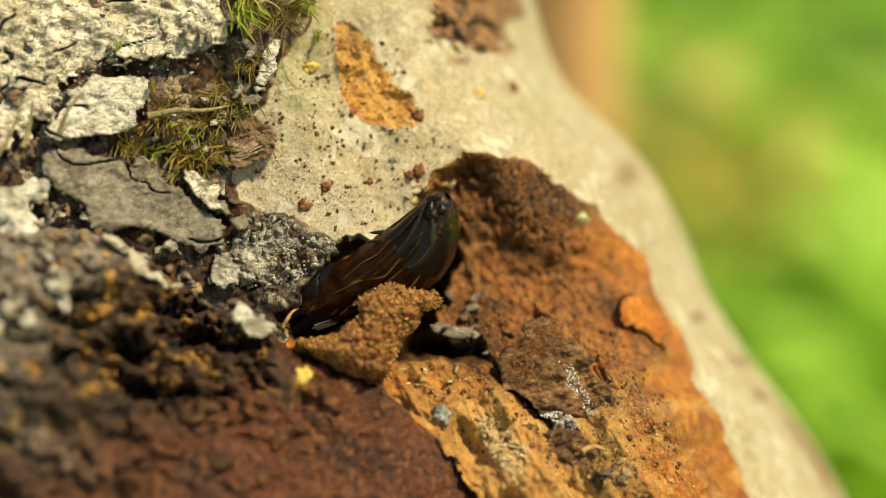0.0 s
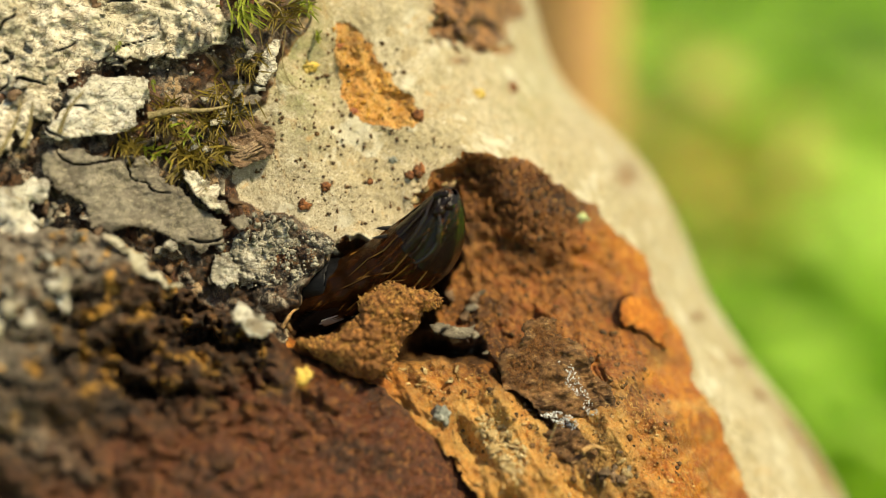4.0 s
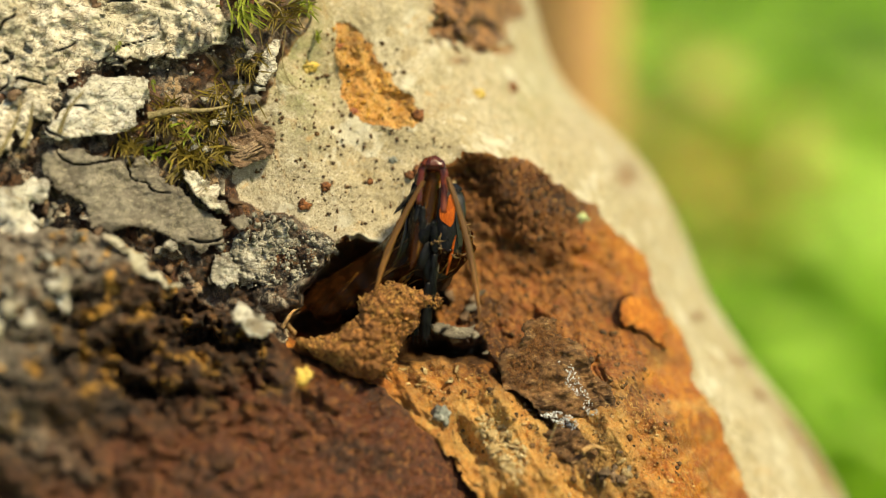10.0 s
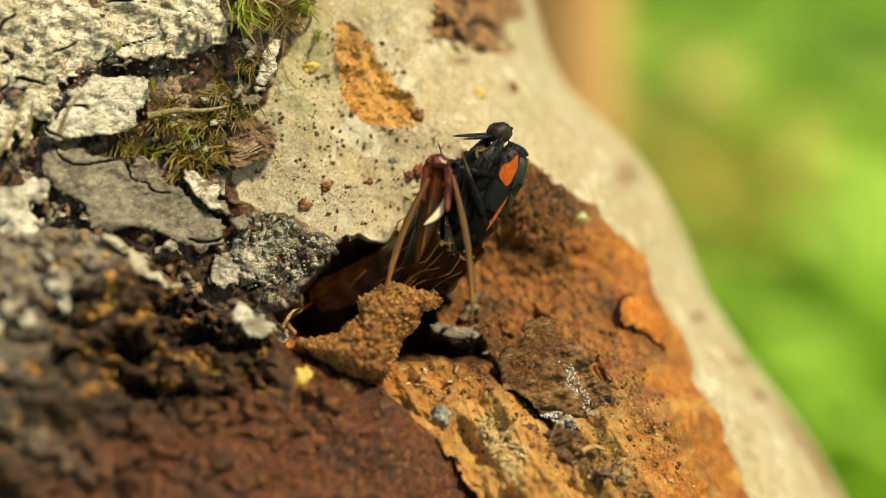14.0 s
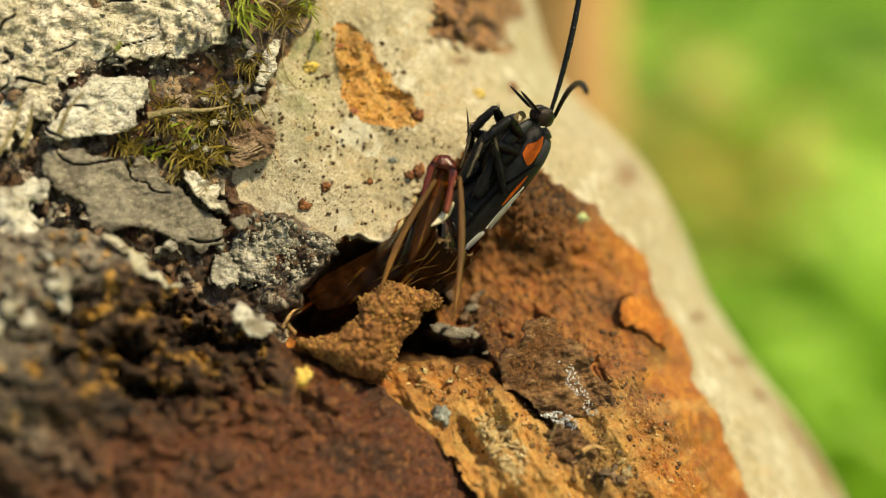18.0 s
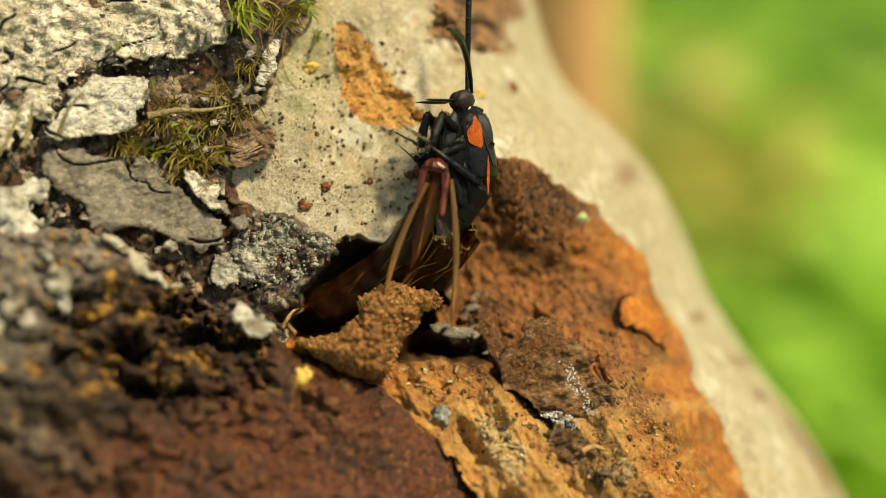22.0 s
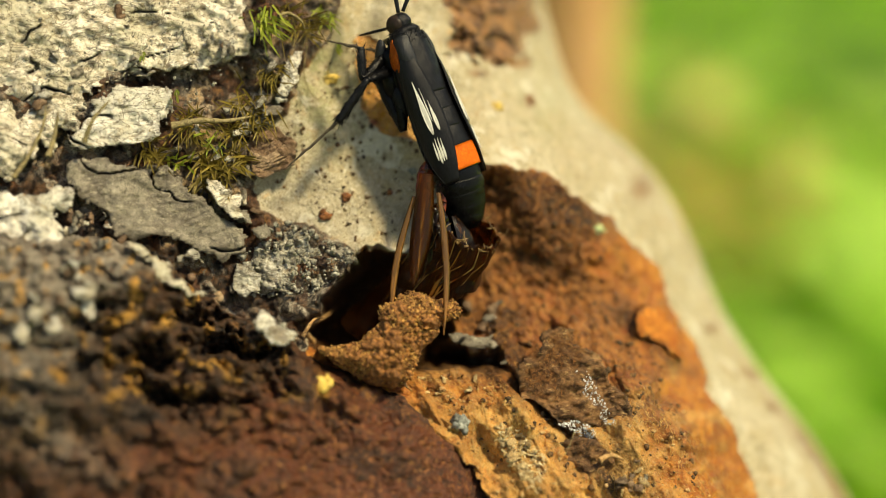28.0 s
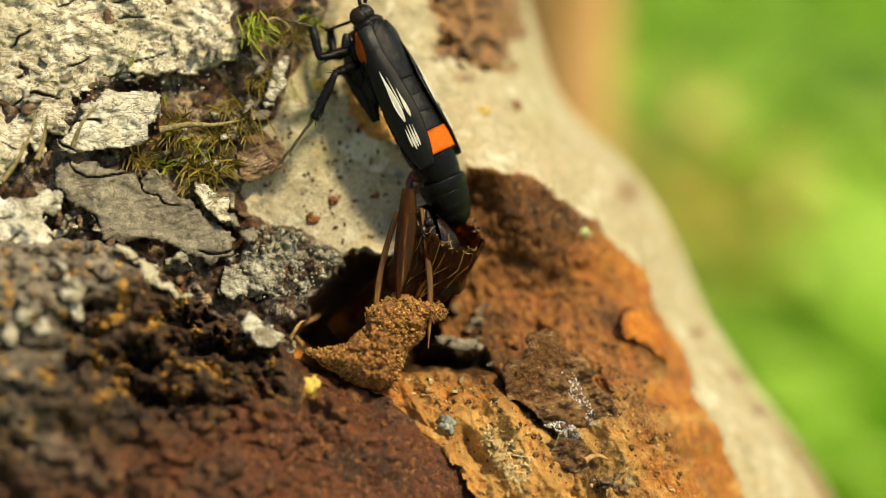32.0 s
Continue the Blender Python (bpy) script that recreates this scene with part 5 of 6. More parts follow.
SHELL_ROWS = [(0, 738, 444, 0.2, 48, 4), (3, 748, 438, 0.2, 48, 4), (4.5, 751, 436, 0.2, 48, 4), (6, 754, 434, 0.2, 47, 4), (7, 756, 430, 0.2, 45, 4), (8, 760, 424, 0.2, 40, 4),
              (9, 764, 416, 0.2, 37, 4), (9.5, 778, 416, 0.0, 38, 4), (10, 788, 408, 0, 39, 4), (11, 798, 412, 0, 41, 4), (13, 806, 412, 0, 42, 4),
              (17, 802, 408, 0, 42, 4), (20, 800, 404, 0, 40, 4), (22, 793, 400, 0, 36, 4), (23, 793, 405, 0, 33, 4), (25, 790, 394, 0, 28, 4),
              (28, 792, 385, 0, 26, 4), (32, 790, 385, 0, 26, 4)]


def shell_pose(row):
    t, x, y, h, a, e = row
    return stance(x, y, h, a, e + 24, 104)


pupa = thing("pupa_skin", "split amber-brown pupa skin sticking out of the burrow", "pupa")
case = part("case", skin_sheet(-7.5, 0.1, 0, 360, 0.3, 44, 72, seed=2), AMBER, pupa, "translucent amber pupa case with torn mouth")
for a0, a1, z0, z1, w in ((-58, -44, 0.0, -3.4, 0.035), (-34, -12, -0.2, -2.6, 0.022), (-22, -30, 0.0, -4.2, 0.045), (2, -10, -0.1, -3.0, 0.025), (20, 2, 0.0, -3.8, 0.05), (40, 30, -0.1, -2.4, 0.022)):
    part("wing_vein", skin_ridge([(z0, a0), (z0 * 0.7 + z1 * 0.3, a0 + 7), (z0 * 0.4 + z1 * 0.6, (a0 + a1) * 0.5 - 4), (z1, a1)], w), VEIN_SKIN, case, "pale raised line on the wing case")
b = arch([(-0.50, 2.5), (-0.56, 1.5), (-0.50, 0.8), (-0.28, 0.36), (0.05, 0.26), (0.36, 0.40), (0.58, 0.95), (0.68, 1.9), (0.70, 2.8)], 0.24, 0.15)
dome = ball(b, (0.02, 0.06, 0.66), 0.66, 0.34, 0.56, None, 4)
for v in dome:
    if v.co.z > 0.62 * MM:
        v.co.z = 0.62 * MM + (v.co.z - 0.62 * MM) * 0.35
        v.co.y -= 0.2 * MM
fluff(b, 0.05, 3.0)
face_flap = part("face_flap", b, FLAP_SKIN, pupa, "dark reddish face cap bent into a hood")
chest_flap = part("chest_flap", skin_sheet(0.0, 3.4, -85, 20, 0.0, 24, 26, seed=6, ridge=0.07), CAP_SKIN, pupa, "dark brown chest skin")
for pts, w in (([(2.9, -50), (2.3, -8), (1.5, 8), (0.6, 4), (-0.1, -4)], 0.19), ([(2.7, -70), (1.9, -45), (1.0, -36), (0.0, -32)], 0.12), ([(2.2, -30), (1.3, -18), (0.5, -16), (0.0, -18)], 0.06),
               ([(2.5, -62), (1.6, -58), (0.8, -55), (0.0, -54)], 0.06), ([(1.9, 16), (1.2, 14), (0.5, 12), (0.0, 10)], 0.05)):
    part("sheath_ridge", skin_ridge(pts, w, 0.05), RIDGE_SKIN, chest_flap, "glossy ridge of a limb sheath")
for z, a, r in ((2.45, -30, 0.34), (2.95, -5, 0.26), (2.75, -75, 0.30), (3.1, -55, 0.22), (2.1, 10, 0.2)):
    b = bmesh.new()
    ball(b, (skin_radius(z) * 0.86 * math.cos(radians(a)), skin_radius(z) * 0.86 * math.sin(radians(a)) - 0.085 * z * z, z), r, r, r * 1.2, None, 3)
    fluff(b, 0.05, 4.0)
    part("face_bump", b, CAP_SKIN, chest_flap, "wrinkled glossy bump of the face cap")
far_flap = part("chest_flap", skin_sheet(0.0, 3.4, -200, -95, 0.0, 24, 26, seed=8, ridge=0.07), CAP_SKIN, pupa, "dark brown chest skin")
back_flap = part("back_flap", skin_sheet(0.1, 3.4, 10, 170, 0.0, 20, 30, seed=7, ridge=0.02), CAP_SKIN, pupa, "dark brown back cap")
sheath_one = part("antenna_sheath", strip(6.6, 0.12, 0.06, -0.30), AMBER_STRIP, pupa, "long straw-brown antenna sheath")
sheath_two = part("antenna_sheath", strip(7.0, 0.12, 0.09, 0.25), STRAW, pupa, "long straw-brown antenna sheath")
wing_sheath = part("wing_sheath", strip(5.6, 0.42, 0.25, 0.1), AMBER_FILM, pupa, "loose amber wing sheath")

pale_lining = part("pale_lining", strip(1.6, 0.15, 0.08, 0.15), LINING, pupa, "torn cream-white inner lining")

rng = random.Random(31)
b = bmesh.new()
for k in range(44):
    a = rng.uniform(0, 2 * math.pi)
    p = Vector((math.cos(a) * skin_radius(0), math.sin(a) * skin_radius(0), rng.uniform(-0.25, 0.15)))
    d = Vector((-math.cos(a) * rng.uniform(0.0, 0.7) + rng.gauss(0, 0.5), -math.sin(a) * rng.uniform(0.0, 0.7) + rng.gauss(0, 0.5), rng.uniform(0.1, 0.8))).normalized()
    n, w = rng.uniform(0.25, 0.9), rng.uniform(0.03, 0.08)
    side = d.cross(p).normalized() * w
    up = side.cross(d).normalized() * 0.03
    mid = p + d * n * 0.5 + up * 5
    row = [b.verts.new(q * MM) for q in (p - side, p + side, p + up, mid - side * 0.7, mid + side * 0.7, mid + up, p + d * n)]
    for f in ((0, 1, 4, 3), (1, 2, 5, 4), (2, 0, 3, 5), (3, 4, 6), (4, 5, 6), (5, 3, 6)):
        b.faces.new([row[i] for i in f])
torn_edge = part("torn_edge", b, SHRED_SKIN, pupa, "frayed pale shreds round the torn mouth")

# --- moth ---
moth = thing("moth", "black clearwing moth with orange belt climbing out of its pupa skin", "moth")
BODY = [(2.05, 0.56), (1.8, 0.82), (1.4, 1.00), (0.6, 1.13), (-0.3, 1.20), (-1.0, 1.20), (-1.6, 1.19), (-2.2, 1.22), (-3.5, 1.30), (-5.0, 1.32), (-6.0, 1.26), (-7.0, 1.06), (-7.7, 0.78), (-8.1, 0.36)]


def body_radius(z):
    return float(np.interp(-z, [-p[0] for p in BODY], [p[1] for p in BODY]))


def body_tube(z0, z1, swell=0.0, extra=0.0, steps=14, fuzz=0.03):
    bm = bmesh.new()
    tube(bm, [((0, 0, z0 + (z1 - z0) * i / steps), (body_radius(z0 + (z1 - z0) * i / steps) + extra + swell * math.sin(math.pi * i / steps)),
               0.95 * (body_radius(z0 + (z1 - z0) * i / steps) + extra + swell * math.sin(math.pi * i / steps))) for i in range(steps + 1)], 36)
    fluff(bm, fuzz, 3.0)
    return bm


def over_body(bm, z0, z1, a0, a1, lift, steps=16, across=8, shape=None, thick=0.05, bulge=0.0):
    """A patch that lies over the body between two heights and two angles from the back's middle (degrees, left positive)."""
    rows = []
    for i in range(steps + 1):
        t = i / steps
        z = z0 + (z1 - z0) * t
        lo, hi = (a0, a1) if shape is None else shape(t)
        for low in (0, 1):
            row = []
            for k in range(across + 1):
                u = k / across
                a = radians(lo + (hi - lo) * u)
                r = body_radius(z) + (lift(t) if callable(lift) else lift) - low * thick + bulge * math.sin(u * math.pi) * math.sin(min(1, t * 1.3 + 0.15) * math.pi)
                row.append(bm.verts.new((MM * r * math.sin(a), MM * 0.95 * r * math.cos(a), MM * z)))
            rows.append(row)
    for i in range(steps):
        for k in range(across):
            o0, o1, n0, n1 = rows[2 * i], rows[2 * i + 2], rows[2 * i + 1], rows[2 * i + 3]
            bm.faces.new((o0[k], o0[k + 1], o1[k + 1], o1[k]))
            bm.faces.new((n0[k + 1], n0[k], n1[k], n1[k + 1]))
    for i in range(steps):
        for k in (0, across):
            bm.faces.new((rows[2 * i][k], rows[2 * i + 2][k], rows[2 * i + 3][k], rows[2 * i + 1][k]))
    for i in (0, steps):
        for k in range(across):
            bm.faces.new((rows[2 * i][k], rows[2 * i][k + 1], rows[2 * i + 1][k + 1], rows[2 * i + 1][k]))
    return bm


part("thorax", body_tube(2.0, -1.5, 0.0, 0.0, 22, 0.04), BLACK, moth, "black scaly thorax")
for side in (1, -1):
    part("side_patch", over_body(bmesh.new(), 1.65, 0.0, 84 * side, 122 * side, 0.06, 22, 10, shape=lambda t, s=side: (s * (96 - 10 * math.sin(3.1 * t) + 1.5 * math.sin(13 * t)), s * (99 + 30 * math.sin(0.05 + 3.0 * t ** 1.4) + 2 * math.sin(17 * t)))), SIDE_ORANGE, moth, "orange patch on the thorax side")
    part("side_stripe", over_body(bmesh.new(), -0.4, -2.4, 90 * side, 102 * side, 0.16, shape=lambda t, s=side: (s * (84 + 14 * t * t), s * (84 + 7 * math.sin(3.1 * t) + 14 * t * t))), SIDE_ORANGE, moth, "thin orange side stripe")
    part("shoulder_lobe", over_body(bmesh.new(), 1.7, -1.0, 40 * side, 84 * side, 0.04, 20, 12, bulge=0.22, shape=lambda t, s=side: (s * (40 + 4 * t), s * (90 - 26 * t * t))), GREY, moth, "smoky grey shoulder lobe")
b = bmesh.new()
ball(b, (0, -0.92, -0.1), 0.90, 0.85, 1.65, None, 4)
part("breast", b, GLOSS, moth, "glossy black breast")
for side in (1, -1):
    for z in (0.9, 0.1, -0.8):
        b = bmesh.new()
        ball(b, (0.5 * side, -1.10, z), 0.36, 0.5, 0.55, None, 3)
        part("leg_base", b, GLOSS, moth)
for side in (1, -1):
    for name, at, size, lean, material in (("fore_coxa", (0.62, -1.42, 0.95), (0.27, 0.36, 1.05), 22, GREY), ("mid_coxa", (0.80, -1.30, -0.35), (0.30, 0.40, 0.85), 14, GLOSS), ("hind_coxa", (0.70, -1.15, -1.35), (0.32, 0.42, 0.95), 6, BLACK)):
        b = bmesh.new()
        ball(b, (at[0] * side, at[1], at[2]), *size, pose(0, 0, 0, -lean, 0, 0), 3)
        fluff(b, 0.03, 4)
        part(name, b, material, moth, "flattened black upper leg pressed to the breast")
neck = bmesh.new()
tube(neck, [((0, 0, 1.6), 0.6, 0.6), ((0, 0.04, 1.75), 0.74, 0.72), ((0, 0.10, 1.95), 0.70, 0.70), ((0, 0.10, 2.15), 0.45, 0.45)], 40)
fluff(neck, 0.12, 7)
part("collar", neck, BLACK, moth, "ruffled black collar")

head = part("head", (lambda b: (ball(b, (0, 0, 0), 0.52, 0.56, 0.54, None, 4), fluff(b, 0.05, 4), b)[-1])(bmesh.new()), BLACK, moth, "black head")
for side in (1, -1):
    b = bmesh.new()
    ball(b, (0.30 * side, -0.14, 0.04), 0.31, 0.52, 0.50, None, 4)
    part("eye", b, EYE, head, "dark brown compound eye")
    b = bmesh.new()
    ball(b, (0.44 * side, -0.22, -0.46), 0.14, 0.22, 0.05, pose(0, 0, 0, 20, 0, 0), 2)
    part("cheek_mark", b, LINING, head, "small white mark below the eye")
    b = bmesh.new()
    tube(b, [((0.2 * side, -0.45, 0.25), 0.10, 0.12), ((0.26 * side, -0.72, 0.2), 0.23, 0.22), ((0.34 * side, -1.1, 0.36), 0.24, 0.22), ((0.42 * side, -1.65, 0.60), 0.20, 0.19), ((0.48 * side, -2.1, 0.80), 0.13, 0.12), ((0.5 * side, -2.3, 0.88), 0.03, 0.03)], 14)
    part("palp", b, BLACK, head, "pointed black palp")
b = bmesh.new()
last = None
for k in range(61):
    a, r = k / 60 * 4.6 * math.pi, 0.34 - 0.20 * k / 60
    c = Vector((0.08, -1.42 + r * math.cos(a), -0.42 + r * math.sin(a)))
    if k < 1:
        c = Vector((0.02, -0.5, -0.3))
    out = Vector((0, math.cos(a), math.sin(a)))
    row = [b.verts.new((c + out * 0.045 * math.cos(j * math.pi / 3) + Vector((0.045 * math.sin(j * math.pi / 3), 0, 0))) * MM) for j in range(6)]
    if last:
        for j in range(6):
            b.faces.new((last[j], last[(j + 1) % 6], row[(j + 1) % 6], row[j]))
    last = row
part("tongue", b, TONGUE, head, "coiled pale brown tongue")

SEGMENTS = [(-1.5, -2.5, BLACK, ""), (-2.4, -3.45, BLACK, ""), (-3.35, -4.45, BLACK, ""), (-4.35, -5.65, BLACK, ""),
            (-5.45, -7.1, GLOSS, ""), (-5.55, -6.3, GLOSS, ""), (-6.2, -6.95, GLOSS, ""), (-6.85, -7.5, GLOSS, ""), (-7.4, -8.1, GLOSS, "")]
abdomen, abdomen_end = None, None
for z0, z1, material, label in SEGMENTS:
    bm = body_tube(z0, z1, 0.012, -0.07 if z0 == -5.45 else 0.0, 8, 0.03)
    if abdomen is None:
        abdomen = part("abdomen", bm, material, moth, "black ringed abdomen with one orange belt")
    elif z0 > -5.5 and abdomen_end is None:
        part("abdomen_ring", bm, material, abdomen, label)
    elif abdomen_end is None:
        abdomen_end = part("abdomen_end", bm, material, moth, "glossy black rear of the abdomen")
    else:
        part("abdomen_ring", bm, material, abdomen_end, label)
part("belt", over_body(bmesh.new(), -4.4, -5.6, -50, 54, 0.07, 8, 24, thick=0.1), ORANGE, abdomen, "orange-red belt across the back")
WINGS = []
for side in (1, -1):
    fore = part("forewing", over_body(bmesh.new(), 0.9, -6.1, 0, 0, lambda t: 0.13 + 0.13 * math.sin(t * 2.2), 34, 14,
                lambda t, s=side: (s * (46 - (18 if s > 0 else 34) * math.sin(t * 2.6) + 16 * t ** 3), s * (70 + 37 * math.sin(min(1, 2.2 * t) * math.pi / 2) - 26 * t ** 5)), 0.06, 0.10), BLACK, moth, "short crumpled black forewing")
    for z0, z1, a0, a1, w in ((-0.7, -3.5, 67, 65, 5.6), (-1.8, -3.4, 52, 51, 3.2), (-1.1, -2.9, 59, 57.5, 1.0), (-3.75, -4.9, 56, 59, 1.9), (-3.7, -4.9, 61, 63.5, 2.0), (-3.7, -5.0, 66.5, 68.5, 2.0), (-3.85, -4.8, 72, 73.5, 1.6)):
        part("window", over_body(bmesh.new(), z0, z1, 0, 0, lambda t, p=z0, q=z1: 0.21 + 0.13 * math.sin((0.9 - p - (q - p) * t) / 7.0 * 2.2) + 0.07 * math.sin(math.pi * min(1, (0.9 - p - (q - p) * t) / 7.0 * 1.3 + 0.15)), 12, 3,
             lambda t, s=side, p=a0, q=a1, k=w, r=0 if side > 0 else -32: (s * (p + r + (q - p) * t - k * math.sin(0.12 + 2.75 * t ** 1.6)), s * (p + r + (q - p) * t + k * math.sin(0.12 + 2.75 * t ** 1.6))), 0.05), PANE, fore, "clear silvery wing window")
    WINGS.append(fore)
    hindwing = part("hindwing", over_body(bmesh.new(), 0.2, -4.2, 0, 0, lambda t: 0.05, 20, 8,
         lambda t, s=side: (s * (78 + 4 * t), s * (104 - 21 * t * t)), 0.05), BLACK, moth, "narrow black hindwing edge")
    WINGS.append(hindwing)


def antenna(side):
    b = bmesh.new()
    made = None
    for k in range(9):
        b = bmesh.new()
        width = lambda u: 0.085 + 0.05 * math.sin(min(u, 1) * 2.6) if u < 0.97 else 0.03
        tube(b, [((0, 0, 0.74 * t), 1.15 * width((k + t) / 9), 1.15 * width((k + t) / 9)) for t in np.linspace(-0.1, 1.1, 9)], 12)
        fluff(b, 0.012, 9)
        if made is None:
            made = [part("antenna", b, BLACK, moth, "long black antenna")]
        else:
            made.append(part("antenna_joint", b, BLACK, made[0]))
    return made


def hair(bm, root, way, length, width):
    """One stiff tapering hair; millimetres."""
    d = Vector(way).normalized()
    u = d.orthogonal().normalized()
    v = d.cross(u)
    tip = bm.verts.new((root + d * length) * MM)
    ring = [bm.verts.new((root + u * width * math.cos(a) + v * width * math.sin(a)) * MM) for a in (0, 2.1, 4.2)]
    for k in range(3):
        bm.faces.new((ring[k], ring[(k + 1) % 3], tip))


# tufts of hair-like scales on the collar, the breast and along the outer wing edges
rng = random.Random(77)
b = bmesh.new()
for _ in range(420):
    a = rng.uniform(0, 2 * math.pi)
    z = rng.uniform(1.2, 2.1)
    out = Vector((math.cos(a), math.sin(a), 0))
    hair(b, out * body_radius(z) * 0.96 + Vector((0, 0, z)), out * rng.uniform(0.3, 1.1) + Vector((rng.gauss(0, 0.3), rng.gauss(0, 0.3), rng.uniform(0.0, 0.9))), rng.uniform(0.08, 0.22), 0.03)
part("collar_hair", b, BLACK, moth, "ruffled black hair scales behind the head")
b = bmesh.new()
for _ in range(260):
    a = radians(rng.uniform(95, 265))
    z = rng.uniform(-1.5, 1.6)
    out = Vector((math.sin(a), 0.95 * math.cos(a), 0))
    hair(b, out * body_radius(z) * 0.98 + Vector((0, 0, z)), out * rng.uniform(0.1, 0.5) + Vector((rng.gauss(0, 0.2), rng.gauss(0, 0.2), -1)), rng.uniform(0.12, 0.3), 0.025)
part("breast_hair", b, BLACK, moth, "flat black hair scales on the thorax side")
for fore, side in ((WINGS[0], 1), (WINGS[2], -1)):
    b = bmesh.new()
    for _ in range(220):
        t = rng.uniform(0.05, 1.0)
        a = radians(side * (70 + 37 * math.sin(min(1, 2.2 * t) * math.pi / 2) - 26 * t ** 5))
        z = 0.9 - 7.0 * t
        r = body_radius(z) + 0.10 + 0.13 * math.sin(t * 2.2)
        hair(b, Vector((r * math.sin(a), 0.95 * r * math.cos(a), z)), Vector((math.cos(a) * side * 0.5, -math.sin(a) * side * 0.5 - 0.2, -1 + rng.gauss(0, 0.15))), rng.uniform(0.15, 0.38), 0.025)
    part("fringe", b, BLACK, fore, "short black fringe of scales")

LEG_SIZES = {"fore": (1.8, 1.6, 2.0, 0.30), "mid": (1.6, 2.5, 3.6, 0.29), "hind": (2.0, 2.8, 2.6, 0.38)}


def leg(kind):
    n1, n2, n3, w = LEG_SIZES[kind]
    made = None
    for name, n, w0, w1, material in (("leg", n1, w * 0.8, w * 0.7, GLOSS), ("shin", n2, w * 0.55, w * 0.75, BLACK), ("foot", n3, w * 0.26, w * 0.12, TARSUS)):
        b = bmesh.new()
        tube(b, [((0, 0, n * t), (w0 + (w1 - w0) * t) * (0.75 + 0.4 * math.sin(math.pi * (0.15 + 0.8 * t))), (w0 + (w1 - w0) * t) * (0.75 + 0.4 * math.sin(math.pi * (0.15 + 0.8 * t)))) for t in np.linspace(-0.02, 1.02, 14)], 14)
        fluff(b, 0.06, 5)
        if name == "shin":
            for a in (-1, 1):
                tube(b, [((0.1 * a, 0, n * 0.96), 0.05, 0.05), ((0.25 * a, 0.05, n * 1.16), 0.01, 0.01)], 6)
        if name != "foot":
            rng = random.Random(int(n * 100) + len(name))
            for _ in range((50 if kind == "fore" else 150) if name == "shin" else 40):
                a, z = rng.uniform(0, 2 * math.pi), rng.uniform(0.12, 1.0) * n
                out = Vector((math.cos(a), math.sin(a), 0))
                hair(b, out * (w0 + (w1 - w0) * z / n) * 0.95 + Vector((0, 0, z)), out * rng.uniform(0.25, 0.7) + Vector((rng.gauss(0, 0.1), rng.gauss(0, 0.1), 1)), rng.uniform(0.2, 0.5), 0.022)
        if name == "leg":
            made = [part(name, b, material, moth)]
        else:
            made.append(part(name, b, material, made[0]))
    return made


ANTENNAE = [antenna(1), antenna(-1)]
LEGS = {(kind, side): leg(kind) for kind in LEG_SIZES for side in (1, -1)}

MOTH_ROWS = [(9.5, 776, 410, 0.2, 8, 0, 120), (10, 780, 400, 0.2, 6, 0, 120), (11, 809, 393, 0, 9, 0, 120), (12, 834, 362, 0, 14, 0, 120),
             (13, 857, 341, -0.2, 20, 0, 120), (14, 879, 324, -0.4, 25, 0, 120), (14.5, 886, 313, -0.5, 27, 0, 120), (16.5, 928, 279, -1.0, 32, 0, 127),
             (17, 930, 287, -1.0, 36, 0, 127), (18, 914, 283, -1.0, 34, 0, 127), (19, 908, 274, -1.0, 32, 0, 127), (20, 894, 268, -1.0, 28, 0, 127),
             (20.5, 877, 268, -1.0, 18, 0, 127), (21, 858, 269, -1, 5, 0, 127), (22, 834, 266, -0.8, -7, 0, 120), (22.5, 797, 240, -0.5, -27, 2, 104),
             (23, 738, 216, -0.2, -36, 3, 84), (23.5, 712, 200, -0.1, -38, 4, 66), (24, 701, 184, 0, -36, 4, 58), (25, 695, 143, 0, -29, 4, 53), (25.5, 700, 132, 0, -27, 4, 51),
             (27.5, 700, 108, 0, -21, 4, 51), (28, 699, 98, 0, -20, 4, 51), (29, 699, 94, 0, -19, 4, 51), (30, 699, 94, 0, -18, 4, 51), (31, 691, 94, 0, -18, 4, 51),
             (31.6, 688, 94, 0, -18, 4, 51), (32, 664, 72, 0, -25, 4, 50)]
MOTH_POSES = [(r[0], shell_pose(r) @ Matrix.Translation((0, 0.22 * MM, -1.6 * MM))) for r in SHELL_ROWS if r[0] <= 9.01] + [(r[0], stance(*r[1:])) for r in MOTH_ROWS]


def pose_at(rows, t):
    """The pose between two rows."""
    for (t0, m0), (t1, m1) in zip(rows, rows[1:]):
        if t0 <= t <= t1:
            f = (t - t0) / (t1 - t0)
            return m0.lerp(m1, f)
    return rows[0][1] if t < rows[0][0] else rows[-1][1]


def sheet_way(d):
    """A direction on the sheet: steps to the right, steps down, mm to the lens."""
    return Vector((d[0] * STEP, -(d[2] if len(d) > 2 else 0.0), -d[1] * STEP)).normalized()


